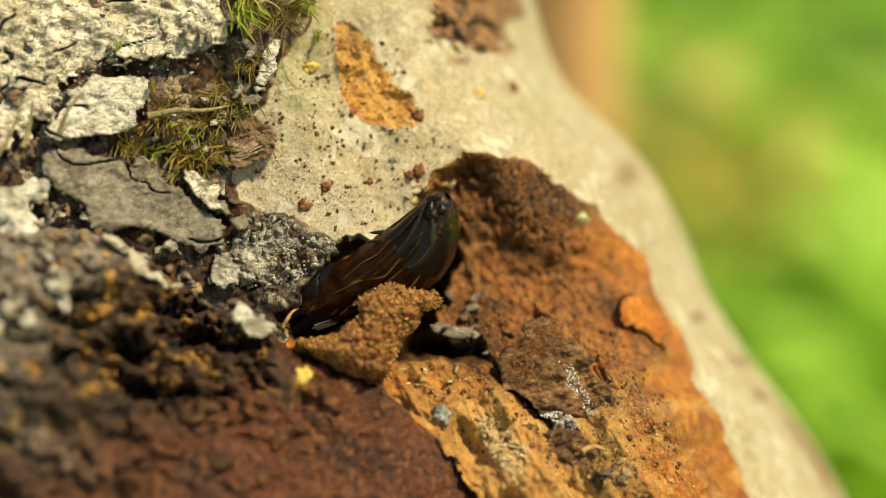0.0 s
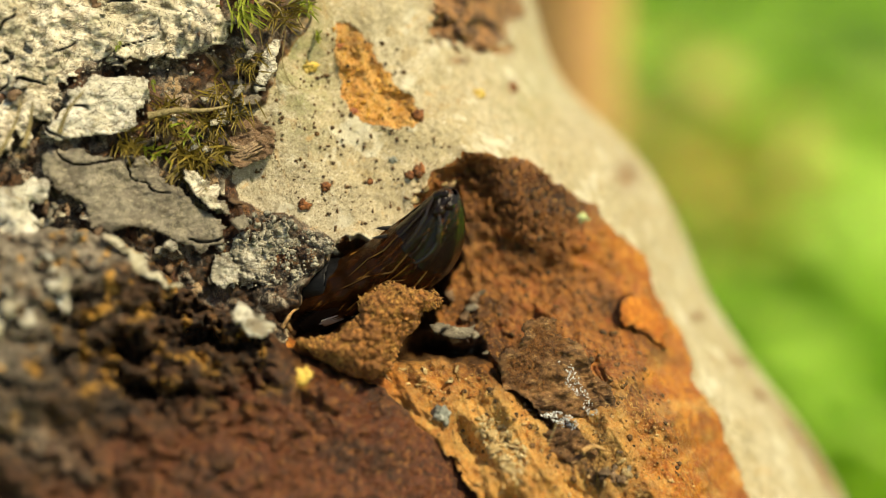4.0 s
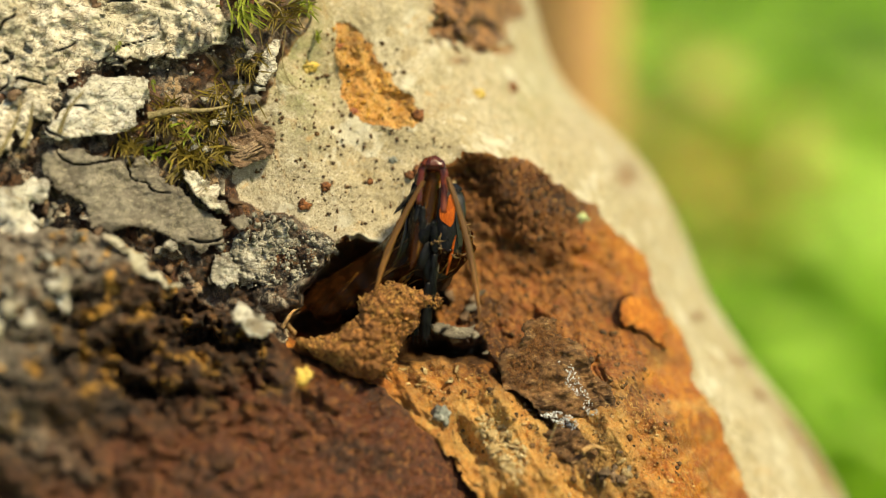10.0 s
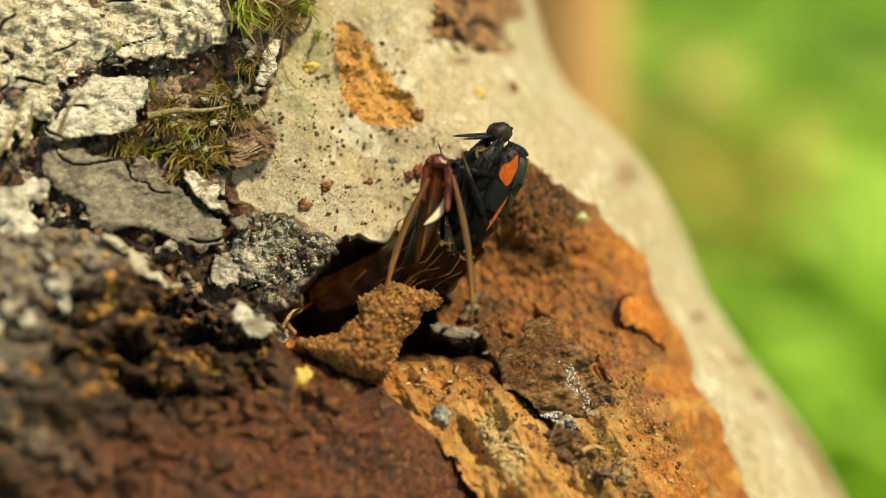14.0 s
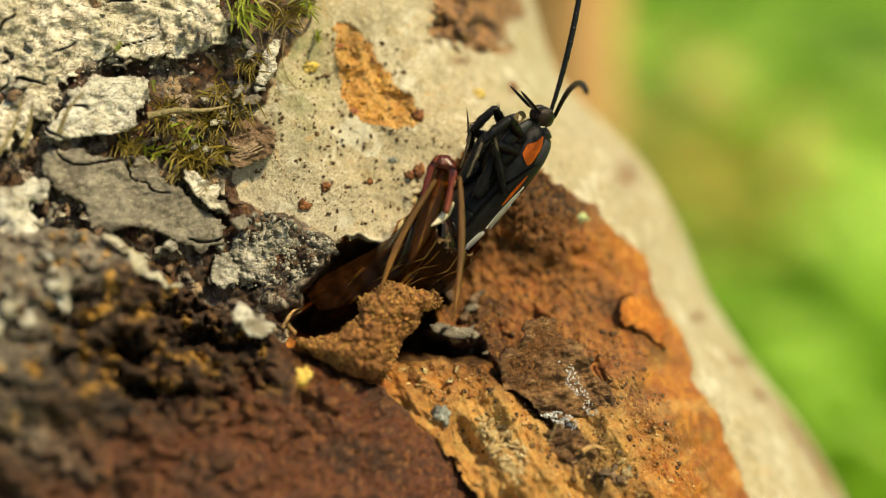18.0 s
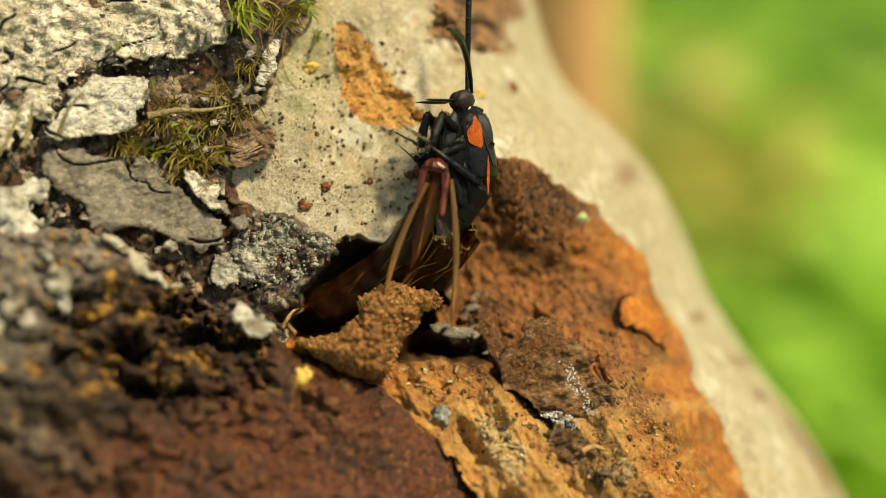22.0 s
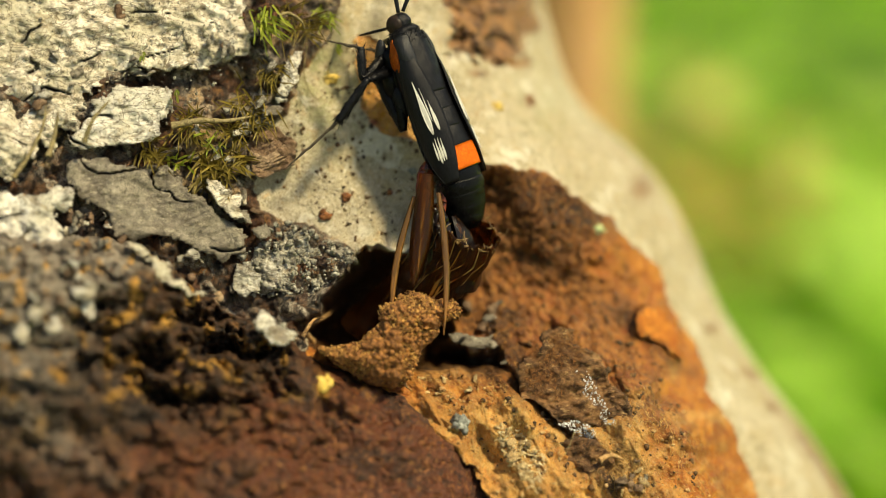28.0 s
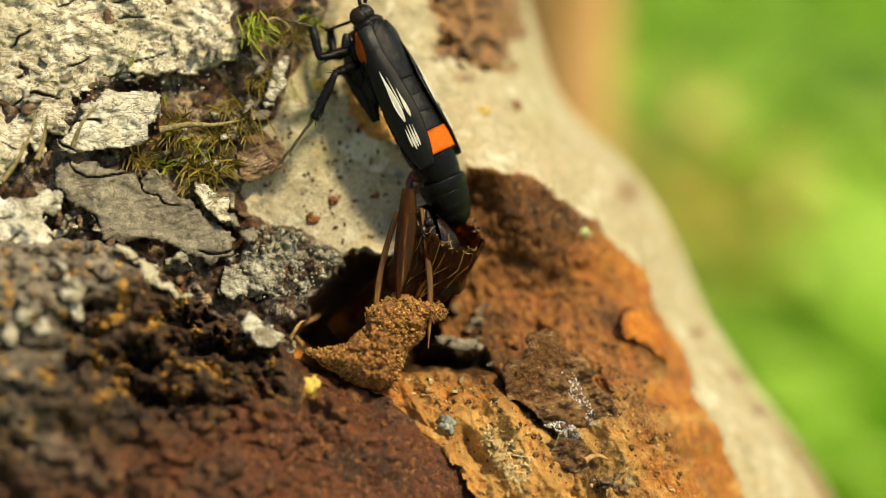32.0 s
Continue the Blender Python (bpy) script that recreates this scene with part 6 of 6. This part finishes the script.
HEAD_ROWS = [(0, 75), (9.1, 75), (10, 75), (11, 68), (13, 62), (14, 50), (14.6, 30), (16.5, 14), (20, 16), (22, 18), (23, 14), (25, 16), (28, 16), (32, 16)]
STRETCH_ROWS = [(25, 0.0), (28, 0.45), (31, 0.75), (32, 1.3)]
BEND_ROWS = [(22.5, -16), (23, -12), (24, -3), (25, 2), (28, 3), (32, 3)]
END_ROWS = [(24, -26), (25, -15), (28, -9), (32, -7)]
CASE_TIMES = (0, 3, 6, 8, 9, 9.5, 10, 11, 12, 13, 14, 15, 16, 17, 18, 19, 20, 20.5, 21, 22)


def into_case(t, z, depth):
    """The turn about the body's axis at height z that points the hind body at a place inside the skin of the pupa."""
    to = pose_at(MOTH_POSES, t).inverted() @ pose_at([(r[0], shell_pose(r)) for r in SHELL_ROWS], t) @ (Vector((0, -0.045 * depth * depth, -depth)) * MM)
    pivot = Vector((0, 0, z * MM))
    turn = Vector((0, 0, -1)).rotation_difference(to - pivot).to_matrix().to_4x4()
    return Matrix.Translation(pivot) @ turn @ Matrix.Translation(-pivot)


def end_to_case(t, m, depth):
    """The turn of the hind end behind z -5.6 that leads it down into the skin of the pupa."""
    to = (pose_at(MOTH_POSES, t) @ m).inverted() @ pose_at([(r[0], shell_pose(r)) for r in SHELL_ROWS], t) @ (Vector((0, -0.045 * depth * depth, -depth)) * MM)
    pivot = Vector((0, 0, -5.6 * MM))
    turn = Vector((0, 0, -1)).rotation_difference(to - pivot)
    if turn.angle > radians(80):
        turn = Quaternion(turn.axis, radians(80))
    return m @ Matrix.Translation(pivot) @ turn.to_matrix().to_4x4() @ Matrix.Translation(-pivot)


def about(z, degrees):
    """A turn about the cross axis at that height."""
    return Matrix.Translation((0, 0, z * MM)) @ pose(0, 0, 0, degrees) @ Matrix.Translation((0, 0, -z * MM))


def value_at(rows, t):
    return float(np.interp(t, [r[0] for r in rows], [r[1] for r in rows]))


# ways of the limbs: seconds, then the way of each piece from its root outwards
ANT_LEFT = [(15.2, (-10, -60, 1), (-40, -50, 1)), (16.5, (0, -90, 1), (4, -110, 1)), (17, (24, -90, 1), (12, -110, 0)), (18, (30, -62, 3), (10, 36, 3)), (20, (34, -56, 3), (12, 40, 3)),
            (21, (-20, -50, 3), (-24, 34, 3)), (22, (-10, -60, 2), (-30, -10, 3)), (22.5, (-60, -60, 0), (-70, -40, 0)), (23, (-70, -45, 0), (-75, -22, 0)),
            (24, (-105, -30, 0), (-110, -2, 0)), (25, (-42, -68, 0), (-40, -70, 0)), (27.5, (-15, -80, 0), (-10, -80, 0)), (32, (-20, -80, 0), (-10, -80, 0))]
ANT_RIGHT = [(15.2, (30, -70, 1), (20, -90, 0)), (16.5, (6, -110, 0), (0, -110, 0)), (17, (20, -100, 0), (8, -110, 0)), (19, (30, -100, 0), (20, -110, 0)), (20, (24, -100, 0), (18, -110, 0)),
             (20.5, (4, -110, 0), (8, -110, 0)), (22, (2, -110, 0), (2, -110, 0)), (23, (14, -95, 0), (32, -80, 0)), (24, (8, -95, 0), (28, -85, 0)), (25, (18, -80, 0), (10, -80, 0)), (32, (16, -80, 0), (10, -80, 0))]
FORE = [(15.5, (-40, -10, 1), (20, 50, .4), (-20, 60, 0)), (17, (-18, -22, 1.4), (-60, 44, 0.2), (-20, 40, 0)), (18, (-18, -22, 1.4), (-58, 46, 0.2), (-18, 42, 0)), (19, (-34, -30, 1.2), (-20, 30, .6), (-10, 40, .2)), (20, (-26, -26, 1.3), (-4, 34, .5), (-6, -34, .3)),
        (21, (-22, -24, 1.4), (-4, 34, .4), (-8, -30, .3)), (22, (-20, -20, 1.3), (-10, 30, .3), (-16, -10, .2)), (22.5, (-40, 40, 1), (-60, 30, 0), (-90, 40, -1)), (23, (-22, 60, 1), (-80, 14, 0), (-85, 34, -1)),
        (24, (-26, 52, 1), (-34, -48, 0), (-60, 16, -1)), (25, (-48, 53, 1), (-6, -66, 0), (-70, -36, -1)), (28, (-42, 50, 1), (-4, -66, 0), (-60, -16, -1)), (31, (-74, 35, 1), (-12, -62, 0), (-58, -24, -1)), (32, (-60, 20, 1), (-14, -60, 0), (-60, -20, -1))]
MIDDLE = [(24, (-16, 42, 1), (-4, 92, 0), (-30, 130, -1)), (25, (-32, 24, 1), (-22, 95, 0), (-75, 110, -1)), (28, (-34, 16, 1), (-52, 76, 0), (-110, 95, -1)), (32, (-32, 18, 1), (-40, 86, 0), (-84, 104, -1))]

# the loose sheaths: seconds, where their upper end hangs, and the way of each
SHEATHS = [(9.5, 779, 284, (-146, 255), (19, 290)), (10, 768, 274, (-109, 263), (62, 273)), (11, 763, 269, (-86, 278), (92, 268)), (13, 772, 272, (-87, 280), (70, 275)),
           (14, 776, 270, (-100, 280), (40, 285)), (17, 788, 272, (-125, 275), (-5, 290)), (19, 787, 272, (-123, 260), (-13, 285)), (21, 776, 276, (-100, 270), (0, 280)), (22, 774, 278, (-95, 268), (0, 280)),
           (23, 737, 310, (-65, 230), (2, 222)), (25, 713, 288, (-45, 268), (6, 250)), (28, 716, 283, (-46, 260), (10, 242)), (32, 710, 305, (-42, 240), (12, 220))]


def limb_rows(joints, ways, folded, lengths, between=(), still=14, tight=None, tuck=(0, 0, 0)):
    """Rows for a limb's pieces: root piece in the moth's space, the others in the root piece's space."""
    rows = [[] for _ in lengths]
    plan = [(0, tight), (12.0 if tight else 9.2, tight), (14.2 if tight else 10, None), (still, None)] + [(t, step) for t, step in between] + [(w[0], w[1:]) for w in ways]
    stops = []
    for t, dirs in plan:
        back = pose_at(MOTH_POSES, t).to_3x3().inverted()
        local = folded if dirs is None else dirs if dirs is tight else [Vector(dirs)] * len(lengths) if isinstance(dirs[0], float) else [back @ sheet_way(d) for d in dirs]
        stops.append((t, [Vector(d).normalized() for d in local]))
    # rows in between keep the pieces joined while they swing
    full = [stops[0]]
    for (t0, d0), (t1, d1) in zip(stops, stops[1:]):
        steps = 1 + int(max(math.degrees(p.angle(q)) for p, q in zip(d0, d1)) / 14)
        turns = [p.rotation_difference(q) for p, q in zip(d0, d1)]
        for k in range(1, steps + 1):
            f = k / steps
            ease = f * f * (3 - 2 * f)
            full.append((t0 + (t1 - t0) * f, [Quaternion().slerp(q, ease) @ p for p, q in zip(d0, turns)]))
    if full[-1][0] < 32:
        full.append((32, full[-1][1]))
    # each piece turns the shortest way from row to row
    spin = [aim((0, 0, 0), d).to_quaternion() for d in full[0][1]]
    before = full[0][1]
    for t, dirs in full:
        spin = [p.rotation_difference(d) @ q for p, d, q in zip(before, dirs, spin)]
        before = dirs
        at = (Vector(joints) + Vector(tuck) * min(1, max(0, (14.6 - t) / 0.6))) * MM
        inv = None
        for k, n in enumerate(lengths):
            m = Matrix.Translation(at) @ spin[k].to_matrix().to_4x4()
            if inv is None:
                inv = m.inverted()
                rows[0].append((t, m))
            else:
                rows[k].append((t, inv @ m))
            at = at + dirs[k] * n * MM
    return rows


def head_bow(a):
    """How far the head is tucked under the breast: 0 for a raised head, 1 for a folded one."""
    return min(1, max(0, (a - 25) / 25))


def motions():
    shell_rows = [(r[0], shell_pose(r)) for r in SHELL_ROWS]
    keyed(pupa, [(t, STAGE @ m) for t, m in shell_rows])
    keyed(moth, [(t, STAGE @ m) for t, m in MOTH_POSES])
    keyed(head, [(t, pose(0, (0.12 * (t > 22.5) - 0.08 - 0.9 * head_bow(a)) * MM, (2.52 - 0.2 * (t > 22.5) - 0.2 * head_bow(a)) * MM, a)) for t, a in HEAD_ROWS])
    bend = [(t, into_case(t, -1.5, 4.0)) for t in CASE_TIMES] + [(t, about(-1.5, a)) for t, a in BEND_ROWS]
    keyed(abdomen, bend)
    keyed(abdomen_end, [(t, end_to_case(t, m, 5.0 if t < 22 else 3.5) if t < 23.5 else m @ about(-5.6, value_at(END_ROWS, t)) @ pose(0, 0, -value_at(STRETCH_ROWS, t) * MM)) for t, m in bend])
    for wing in WINGS:
        keyed(wing, [(t, into_case(t, 0.4, 3.0)) for t in CASE_TIMES] + [(t, about(-1.4, a)) for t, a in BEND_ROWS])
    for pieces, ways, side in zip(ANTENNAE, (ANT_LEFT, ANT_RIGHT), (1, -1)):
        bowed = []
        for t, d1, d2 in ways:
            p, q = Vector((d1[0] * STEP, d1[1] * STEP, d1[2])).normalized(), Vector((d2[0] * STEP, d2[1] * STEP, d2[2])).normalized()
            mixed = [p.lerp(q, f).normalized() for f in np.linspace(-0.15, 1.15, 9)]
            bowed.append((t, *[(v.x / STEP, v.y / STEP, v.z) for v in mixed]))
        fold = [Vector((0.3 * side, -0.7, -1)), Vector((0.2 * side, -0.5, -1))] + [Vector((0.05 * side, -0.05, -1))] * 3 + [Vector((0.05 * side, 0.1, 1))] * 4
        for piece, r in zip(pieces, limb_rows((0.22 * side, 0.3, 2.9), bowed, fold, (0.74,) * 9, ((14.35, (0.1 * side, -1.0, -0.4)), (14.7, (0.15 * side, -0.8, 0.7))), tuck=(0, -1.0, -0.2))):
            keyed(piece, r)
    for kind, ways, hip in (("fore", FORE, (0.66, -1.2, 1.0)), ("mid", MIDDLE, (0.92, -1.0, 0.2)), ("hind", [], (0.6, -1.05, -0.8))):
        for side in (1, -1):
            mine = ways if side == 1 else [(w[0], *[(d[0] * 0.9 + 3, d[1] + 3, d[2] - 0.5) for d in w[1:]]) for w in ways]
            if side == -1 and kind == "mid":
                mine = []
            fold = {"fore": ((0.1, -0.12, -1), (0, -0.12, 1), (0, 0.1, -1)), "mid": ((0.16, -1, -0.2), (0.10, 0.75, -0.66), (-0.05, -0.75, 0.66)),
                    "hind": ((0.12, -0.20, -1), (-0.02, -0.15, 1), (0, 0.1, -1))}[kind]
            rows = limb_rows((hip[0] * side, hip[1], hip[2]), mine, [Vector((d[0] * side, d[1], d[2])) for d in fold], LEG_SIZES[kind][:3], (), 14 if kind == "fore" else 23, [Vector((0.1 * side, 0.12, -1)), Vector((-0.1 * side, 0.1, -1)), Vector((0, 0.1, 1))] if kind != "fore" else None)
            for piece, r in zip(LEGS[kind, side], rows):
                keyed(piece, r)
    # the caps open at 9.2 s
    closed = Matrix()
    cap, one, two = [(0, closed), (9.1, closed)], [], []
    flap = [(t, aim(Vector((0.1, -0.7, 1.7)) * MM, (0.1, 0.1, -1), (0.4, -1, 0))) for t in (0, 9.1)]
    for t in (0, 9.1):
        one.append((t, aim(Vector((1.25, -0.75, 1.6)) * MM, (0.06, -0.02, -1), (1, -0.4, 0))))
        two.append((t, aim(Vector((1.45, 0.1, 1.5)) * MM, (0.03, 0.02, -1), (1, 0, 0))))
    for t, x, y, w1, w2 in SHEATHS:
        inv = pose_at(shell_rows, t).inverted()
        back = 0.0 if t < 23 else 1.7 if t < 31 else 3.0
        one.append((t, inv @ aim(sheet(x - 18, y + 46, 2.1 - 0.5 * back), sheet_way((*w1, 0.2)), (0, -1, 0))))
        two.append((t, inv @ aim(sheet(x + 24, y + 40, 2.4 - 0.5 * back), sheet_way((*w2, 0.4)), (0, -1, 0))))
        flap.append((t, inv @ aim(sheet(x + 8 * back, y - 12 * back, 1.9 - back), sheet_way(((w1[0] + w2[0]) * 0.5, 270, 0.6)), (0, -1, 0))))
    cap += [(9.6, pose(0, 0.15 * MM, -2.6 * MM, 4)), (32, pose(0, 0.15 * MM, -2.9 * MM, 4))]
    keyed(chest_flap, [(0, closed), (9.1, closed), (9.6, pose(-0.1 * MM, -0.3 * MM, -2.4 * MM, 6)), (32, pose(-0.1 * MM, -0.3 * MM, -2.6 * MM, 6))])
    keyed(far_flap, [(0, closed), (9.1, closed), (9.6, pose(0.1 * MM, -0.3 * MM, -2.2 * MM, 6)), (32, pose(0.1 * MM, -0.3 * MM, -2.4 * MM, 6))])
    keyed(face_flap, flap)
    keyed(torn_edge, [(0, pose(0, 0, -3.6 * MM)), (9.0, pose(0, 0, -3.6 * MM)), (9.8, Matrix()), (32, Matrix())])
    hid = aim(Vector((0.3, -0.3, -3.0)) * MM, (0, 0, -1))
    out = [(t, pose_at(shell_rows, t).inverted() @ aim(sheet(x + 12, y + 84, 1.7), sheet_way((-60, 70, 0.3)), (0, -1, 0))) for t, x, y, _, _ in SHEATHS if 13 <= t <= 21]
    keyed(pale_lining, [(0, hid), (11.5, hid), *out, (23, hid), (32, hid)])
    keyed(back_flap, cap)
    keyed(sheath_one, one)
    keyed(sheath_two, two)
    film = [(t, inv_pose @ aim(sheet(x + 2, y + 6, 1.5), sheet_way((w1[0] * 0.7 + w2[0] * 0.3, 265, 0.2)), (0, -1, 0))) for t, x, y, w1, w2 in SHEATHS if t >= 10 for inv_pose in [pose_at(shell_rows, t).inverted()]]
    keyed(wing_sheath, [(0, aim(Vector((1.2, -0.9, 0)) * MM, (-0.05, 0.1, -1), (1, -0.6, 0))), (9.2, aim(Vector((1.2, -0.9, 0)) * MM, (-0.05, 0.1, -1), (1, -0.6, 0))),
                        *film])


# ---- the ground and the green behind ----
LAWN = blade_green("grass", (0.20, 0.45, 0.025), (0.37, 0.65, 0.05), 0.5)
LEAF = blade_green("broad_leaf", (0.15, 0.38, 0.025), (0.34, 0.60, 0.06), 0.5)
STRAW_GRASS = blade_green("dry_grass", (0.62, 0.44, 0.12), (0.76, 0.60, 0.22), 0.4)


def stem_bark():
    m = Mat("stem_bark")
    n, f = m.noise(0.3, 4, 0.6, stretch=(1, 1, 0.3)), m.noise(3, 4, 0.7)
    c = m.mix(m.ramp(n, 0.35, 0.65), (0.70, 0.36, 0.14), (0.85, 0.50, 0.24))
    c = m.mix(m.ramp(f, 0.58, 0.7, 0, 0.5), c, (0.40, 0.20, 0.08))
    m.bump(f, 0.5, 0.2)
    return m.done(c, 0.8)


STEM = stem_bark()
EYE_POINT = STAGE @ Vector((0, -REACH * MM, 0))


def beyond(x, y, far):
    """The point a distance behind the sheet, seen past its place (x, y)."""
    p = STAGE @ sheet(x, y)
    return EYE_POINT + (p - EYE_POINT).normalized() * far


def on_ground(x, y):
    p = STAGE @ sheet(x, y)
    w = (p - EYE_POINT).normalized()
    return EYE_POINT + w * (-EYE_POINT.z / w.z)


def soil():
    m = Mat("soil")
    n, f = m.noise(0.004, 4), m.noise(0.05, 4)
    c = m.mix(m.ramp(n, 0.35, 0.65), (0.15, 0.33, 0.025), (0.29, 0.51, 0.04))
    c = m.mix(m.ramp(f, 0.6, 0.72, 0, 0.5), c, (0.26, 0.20, 0.08))
    parts = m.node("ShaderNodeSeparateXYZ")
    m.link(m.co, parts.inputs[0])
    away = m.node("ShaderNodeVectorMath")
    away.operation = "DISTANCE"
    m.put(away.inputs[0], m.co)
    away.inputs[1].default_value = (-100, -950, 0)
    # unseen brown patch below and behind the lens, added to cut green bounce light
    bounce_cut = m.ramp(m.calc("ADD", m.calc("MULTIPLY", away.outputs["Value"], 0.0004), m.calc("MULTIPLY", m.noise(0.003, 5, 0.65), 0.3)), 0.60, 0.72, 1, 0)
    c = m.mix(m.ramp(m.noise(0.0012, 5, 0.65), 0.48, 0.62, 0, 0.75), c, (0.20, 0.28, 0.05))
    c = m.mix(bounce_cut, c, m.mix(m.ramp(f, 0.4, 0.65), (0.07, 0.05, 0.034), (0.17, 0.12, 0.08)))
    m.bump(f, 0.6, 10)
    return m.done(c, 0.9)


bm = bmesh.new()
bmesh.ops.create_grid(bm, x_segments=160, y_segments=160, size=1)
for v in bm.verts:
    r = max(abs(v.co.x), abs(v.co.y))
    v.co *= 0.02 + 1.5 * r + 900 * r ** 6
    q = v.co
    v.co.z = 0.03 * noise.noise(Vector((q.x * 1.3, q.y * 1.3, 0))) * min(1, q.length) if q.length < 30 else 0.0
ground = part("ground", bm, soil())
tagged(ground, "grassy ground behind the trunk", "ground", kind="structure")


def grass_patch(name, spots, material, label, seed, tall=(0.03, 0.09), width=0.004):
    rng = random.Random(seed)
    bm = bmesh.new()
    for p in spots:
        for _ in range(3):
            root = Vector((p.x + rng.gauss(0, 0.02), p.y + rng.gauss(0, 0.02), -0.02))
            n = rng.uniform(*tall)
            a = rng.uniform(0, 2 * math.pi)
            lean = Vector((math.cos(a), math.sin(a), 0)) * n * rng.uniform(0.1, 0.7)
            side = Vector((-math.sin(a), math.cos(a), 0)) * width * rng.uniform(0.6, 1.4)
            last = None
            for k in range(5):
                t = k / 4
                mid = root + Vector((0, 0, n * (t - 0.25 * t * t))) + lean * t * t
                w = side * (1 - t ** 2)
                row = (bm.verts.new(mid - w), bm.verts.new(mid + w))
                if last:
                    bm.faces.new((last[0], last[1], row[1], row[0]))
                last = row
    ob = part(name, bm, material)
    return tagged(ob, label, "grass", kind="stuff")


def leaf_patch(name, spots, material, label, seed, size=(0.02, 0.05)):
    rng = random.Random(seed)
    bm = bmesh.new()
    for p in spots:
        n = rng.uniform(*size)
        turn = Euler((rng.uniform(-0.2, 0.9), rng.uniform(-0.5, 0.5), rng.uniform(0, 6.28))).to_matrix()
        last = None
        for k in range(6):
            t = k / 5
            w = 0.45 * n * math.sin(math.pi * (0.06 + 0.92 * t)) ** 0.8
            row = [bm.verts.new(Vector(p) + turn @ Vector((u * w, n * (t - 0.5), 0.12 * n * abs(u) - 0.3 * n * t * t))) for u in (-1, 0, 1)]
            if last:
                for a in (0, 1):
                    bm.faces.new((last[a], last[a + 1], row[a + 1], row[a]))
            last = row
    ob = part(name, bm, material)
    return tagged(ob, label, "plant", kind="stuff")


rng_b = random.Random(44)
spots = [on_ground(rng_b.uniform(700, 1800), rng_b.uniform(-160, 1100)) for _ in range(2600)]
for _ in range(3600):
    a, r = rng_b.uniform(0, 2 * math.pi), 4.5 * math.sqrt(rng_b.random())
    p = Vector((r * math.cos(a), r * math.sin(a), 0))
    # the added brown patch stays free of grass
    if (p - Vector((-0.1, -0.95, 0))).length > 1.25 and not (p.y > 0.1 and abs(p.x) < 0.75 * p.y):
        spots.append(p)
grass_patch("grass", spots, LAWN, "sunlit green grass far out of focus", 45)
dry = []
for _ in range(70):
    k = rng_b.gauss(0, 1)
    dry.append(on_ground(1260 + 90 * k + rng_b.gauss(0, 25), 335 + 45 * k + rng_b.gauss(0, 30)))
grass_patch("dry_grass", dry, STRAW_GRASS, "patch of dry brownish grass", 46, (0.06, 0.14), 0.006)
leaves = [on_ground(rng_b.uniform(1000, 1700), rng_b.uniform(-100, 950)) + Vector((0, 0, rng_b.uniform(0.04, 0.16))) for _ in range(700)]
leaf_patch("low_plants", leaves, LEAF, "broad green leaves among the grass", 47)

# clumps of lighter, darker and withered leaves give the blur its blots
PALE_LEAF = blade_green("pale_leaf", (0.41, 0.70, 0.10), (0.60, 0.84, 0.20), 0.5)
DEEP_LEAF = blade_green("deep_leaf", (0.10, 0.24, 0.03), (0.20, 0.38, 0.05), 0.4)
for x, y, far, wide, count, material, label in (
        (1425, 245, 0.75, 0.026, 130, PALE_LEAF, "clump of pale green leaves"), (1210, 40, 0.80, 0.030, 40, PALE_LEAF, "clump of pale green leaves"), (1300, 470, 0.70, 0.035, 90, PALE_LEAF, "clump of pale green leaves"),
        (1510, 520, 0.65, 0.035, 110, PALE_LEAF, "clump of pale green leaves"), (1545, 130, 0.80, 0.022, 80, DEEP_LEAF, "clump of deep green leaves"), (1340, 150, 0.85, 0.026, 60, DEEP_LEAF, "clump of deep green leaves"),
        (1548, 590, 0.62, 0.028, 90, PALE_LEAF, "clump of pale green leaves"), (1320, 190, 0.80, 0.030, 50, DEEP_LEAF, "clump of deep green leaves"), (1310, 365, 0.70, 0.034, 32, STRAW_GRASS, "clump of withered brown leaves"), (1410, 410, 0.68, 0.032, 32, STRAW_GRASS, "clump of withered brown leaves"),
        (1150, 230, 0.66, 0.026, 18, STRAW_GRASS, "clump of withered brown leaves")):
    mid = beyond(x, y, far)
    leaf_patch("leaf_clump", [mid + Vector((rng_b.gauss(0, wide), rng_b.gauss(0, wide), rng_b.gauss(0, wide * 0.7))) for _ in range(count)], material, label, int(x + y), (0.012, 0.026))

# a brown stem behind the trunk
stem = thing("stem", "thin brown plant stem behind the trunk", "stem")
stem.matrix_world = Matrix()
low, top = beyond(1018, 420, 0.36), beyond(958, -260, 0.32)
low = low + (low - top).normalized() * 0.25
bm = bmesh.new()
last = None
for k in range(25):
    t = k / 24
    c = low.lerp(top, t) + Vector((0.006 * math.sin(t * 7), 0, 0))
    r = 0.0125 - 0.0006 * t + 0.0004 * math.sin(t * 31)
    row = [bm.verts.new(c + Vector((r * math.cos(a * math.pi / 8), r * math.sin(a * math.pi / 8), 0))) for a in range(16)]
    if last:
        for a in range(16):
            bm.faces.new((last[a], last[(a + 1) % 16], row[(a + 1) % 16], row[a]))
    last = row
part("stalk", bm, STEM, stem)
for t in (0.3, 0.55, 0.78):
    c = low.lerp(top, t) + Vector((0.006 * math.sin(t * 7), 0, 0))
    bm = bmesh.new()
    bmesh.ops.create_uvsphere(bm, u_segments=16, v_segments=8, radius=1, matrix=Matrix.Translation(c) @ Matrix.Diagonal((0.0128, 0.0128, 0.0036, 1)))
    part("node", bm, STEM, stem, "swollen brown stem node")

motions()
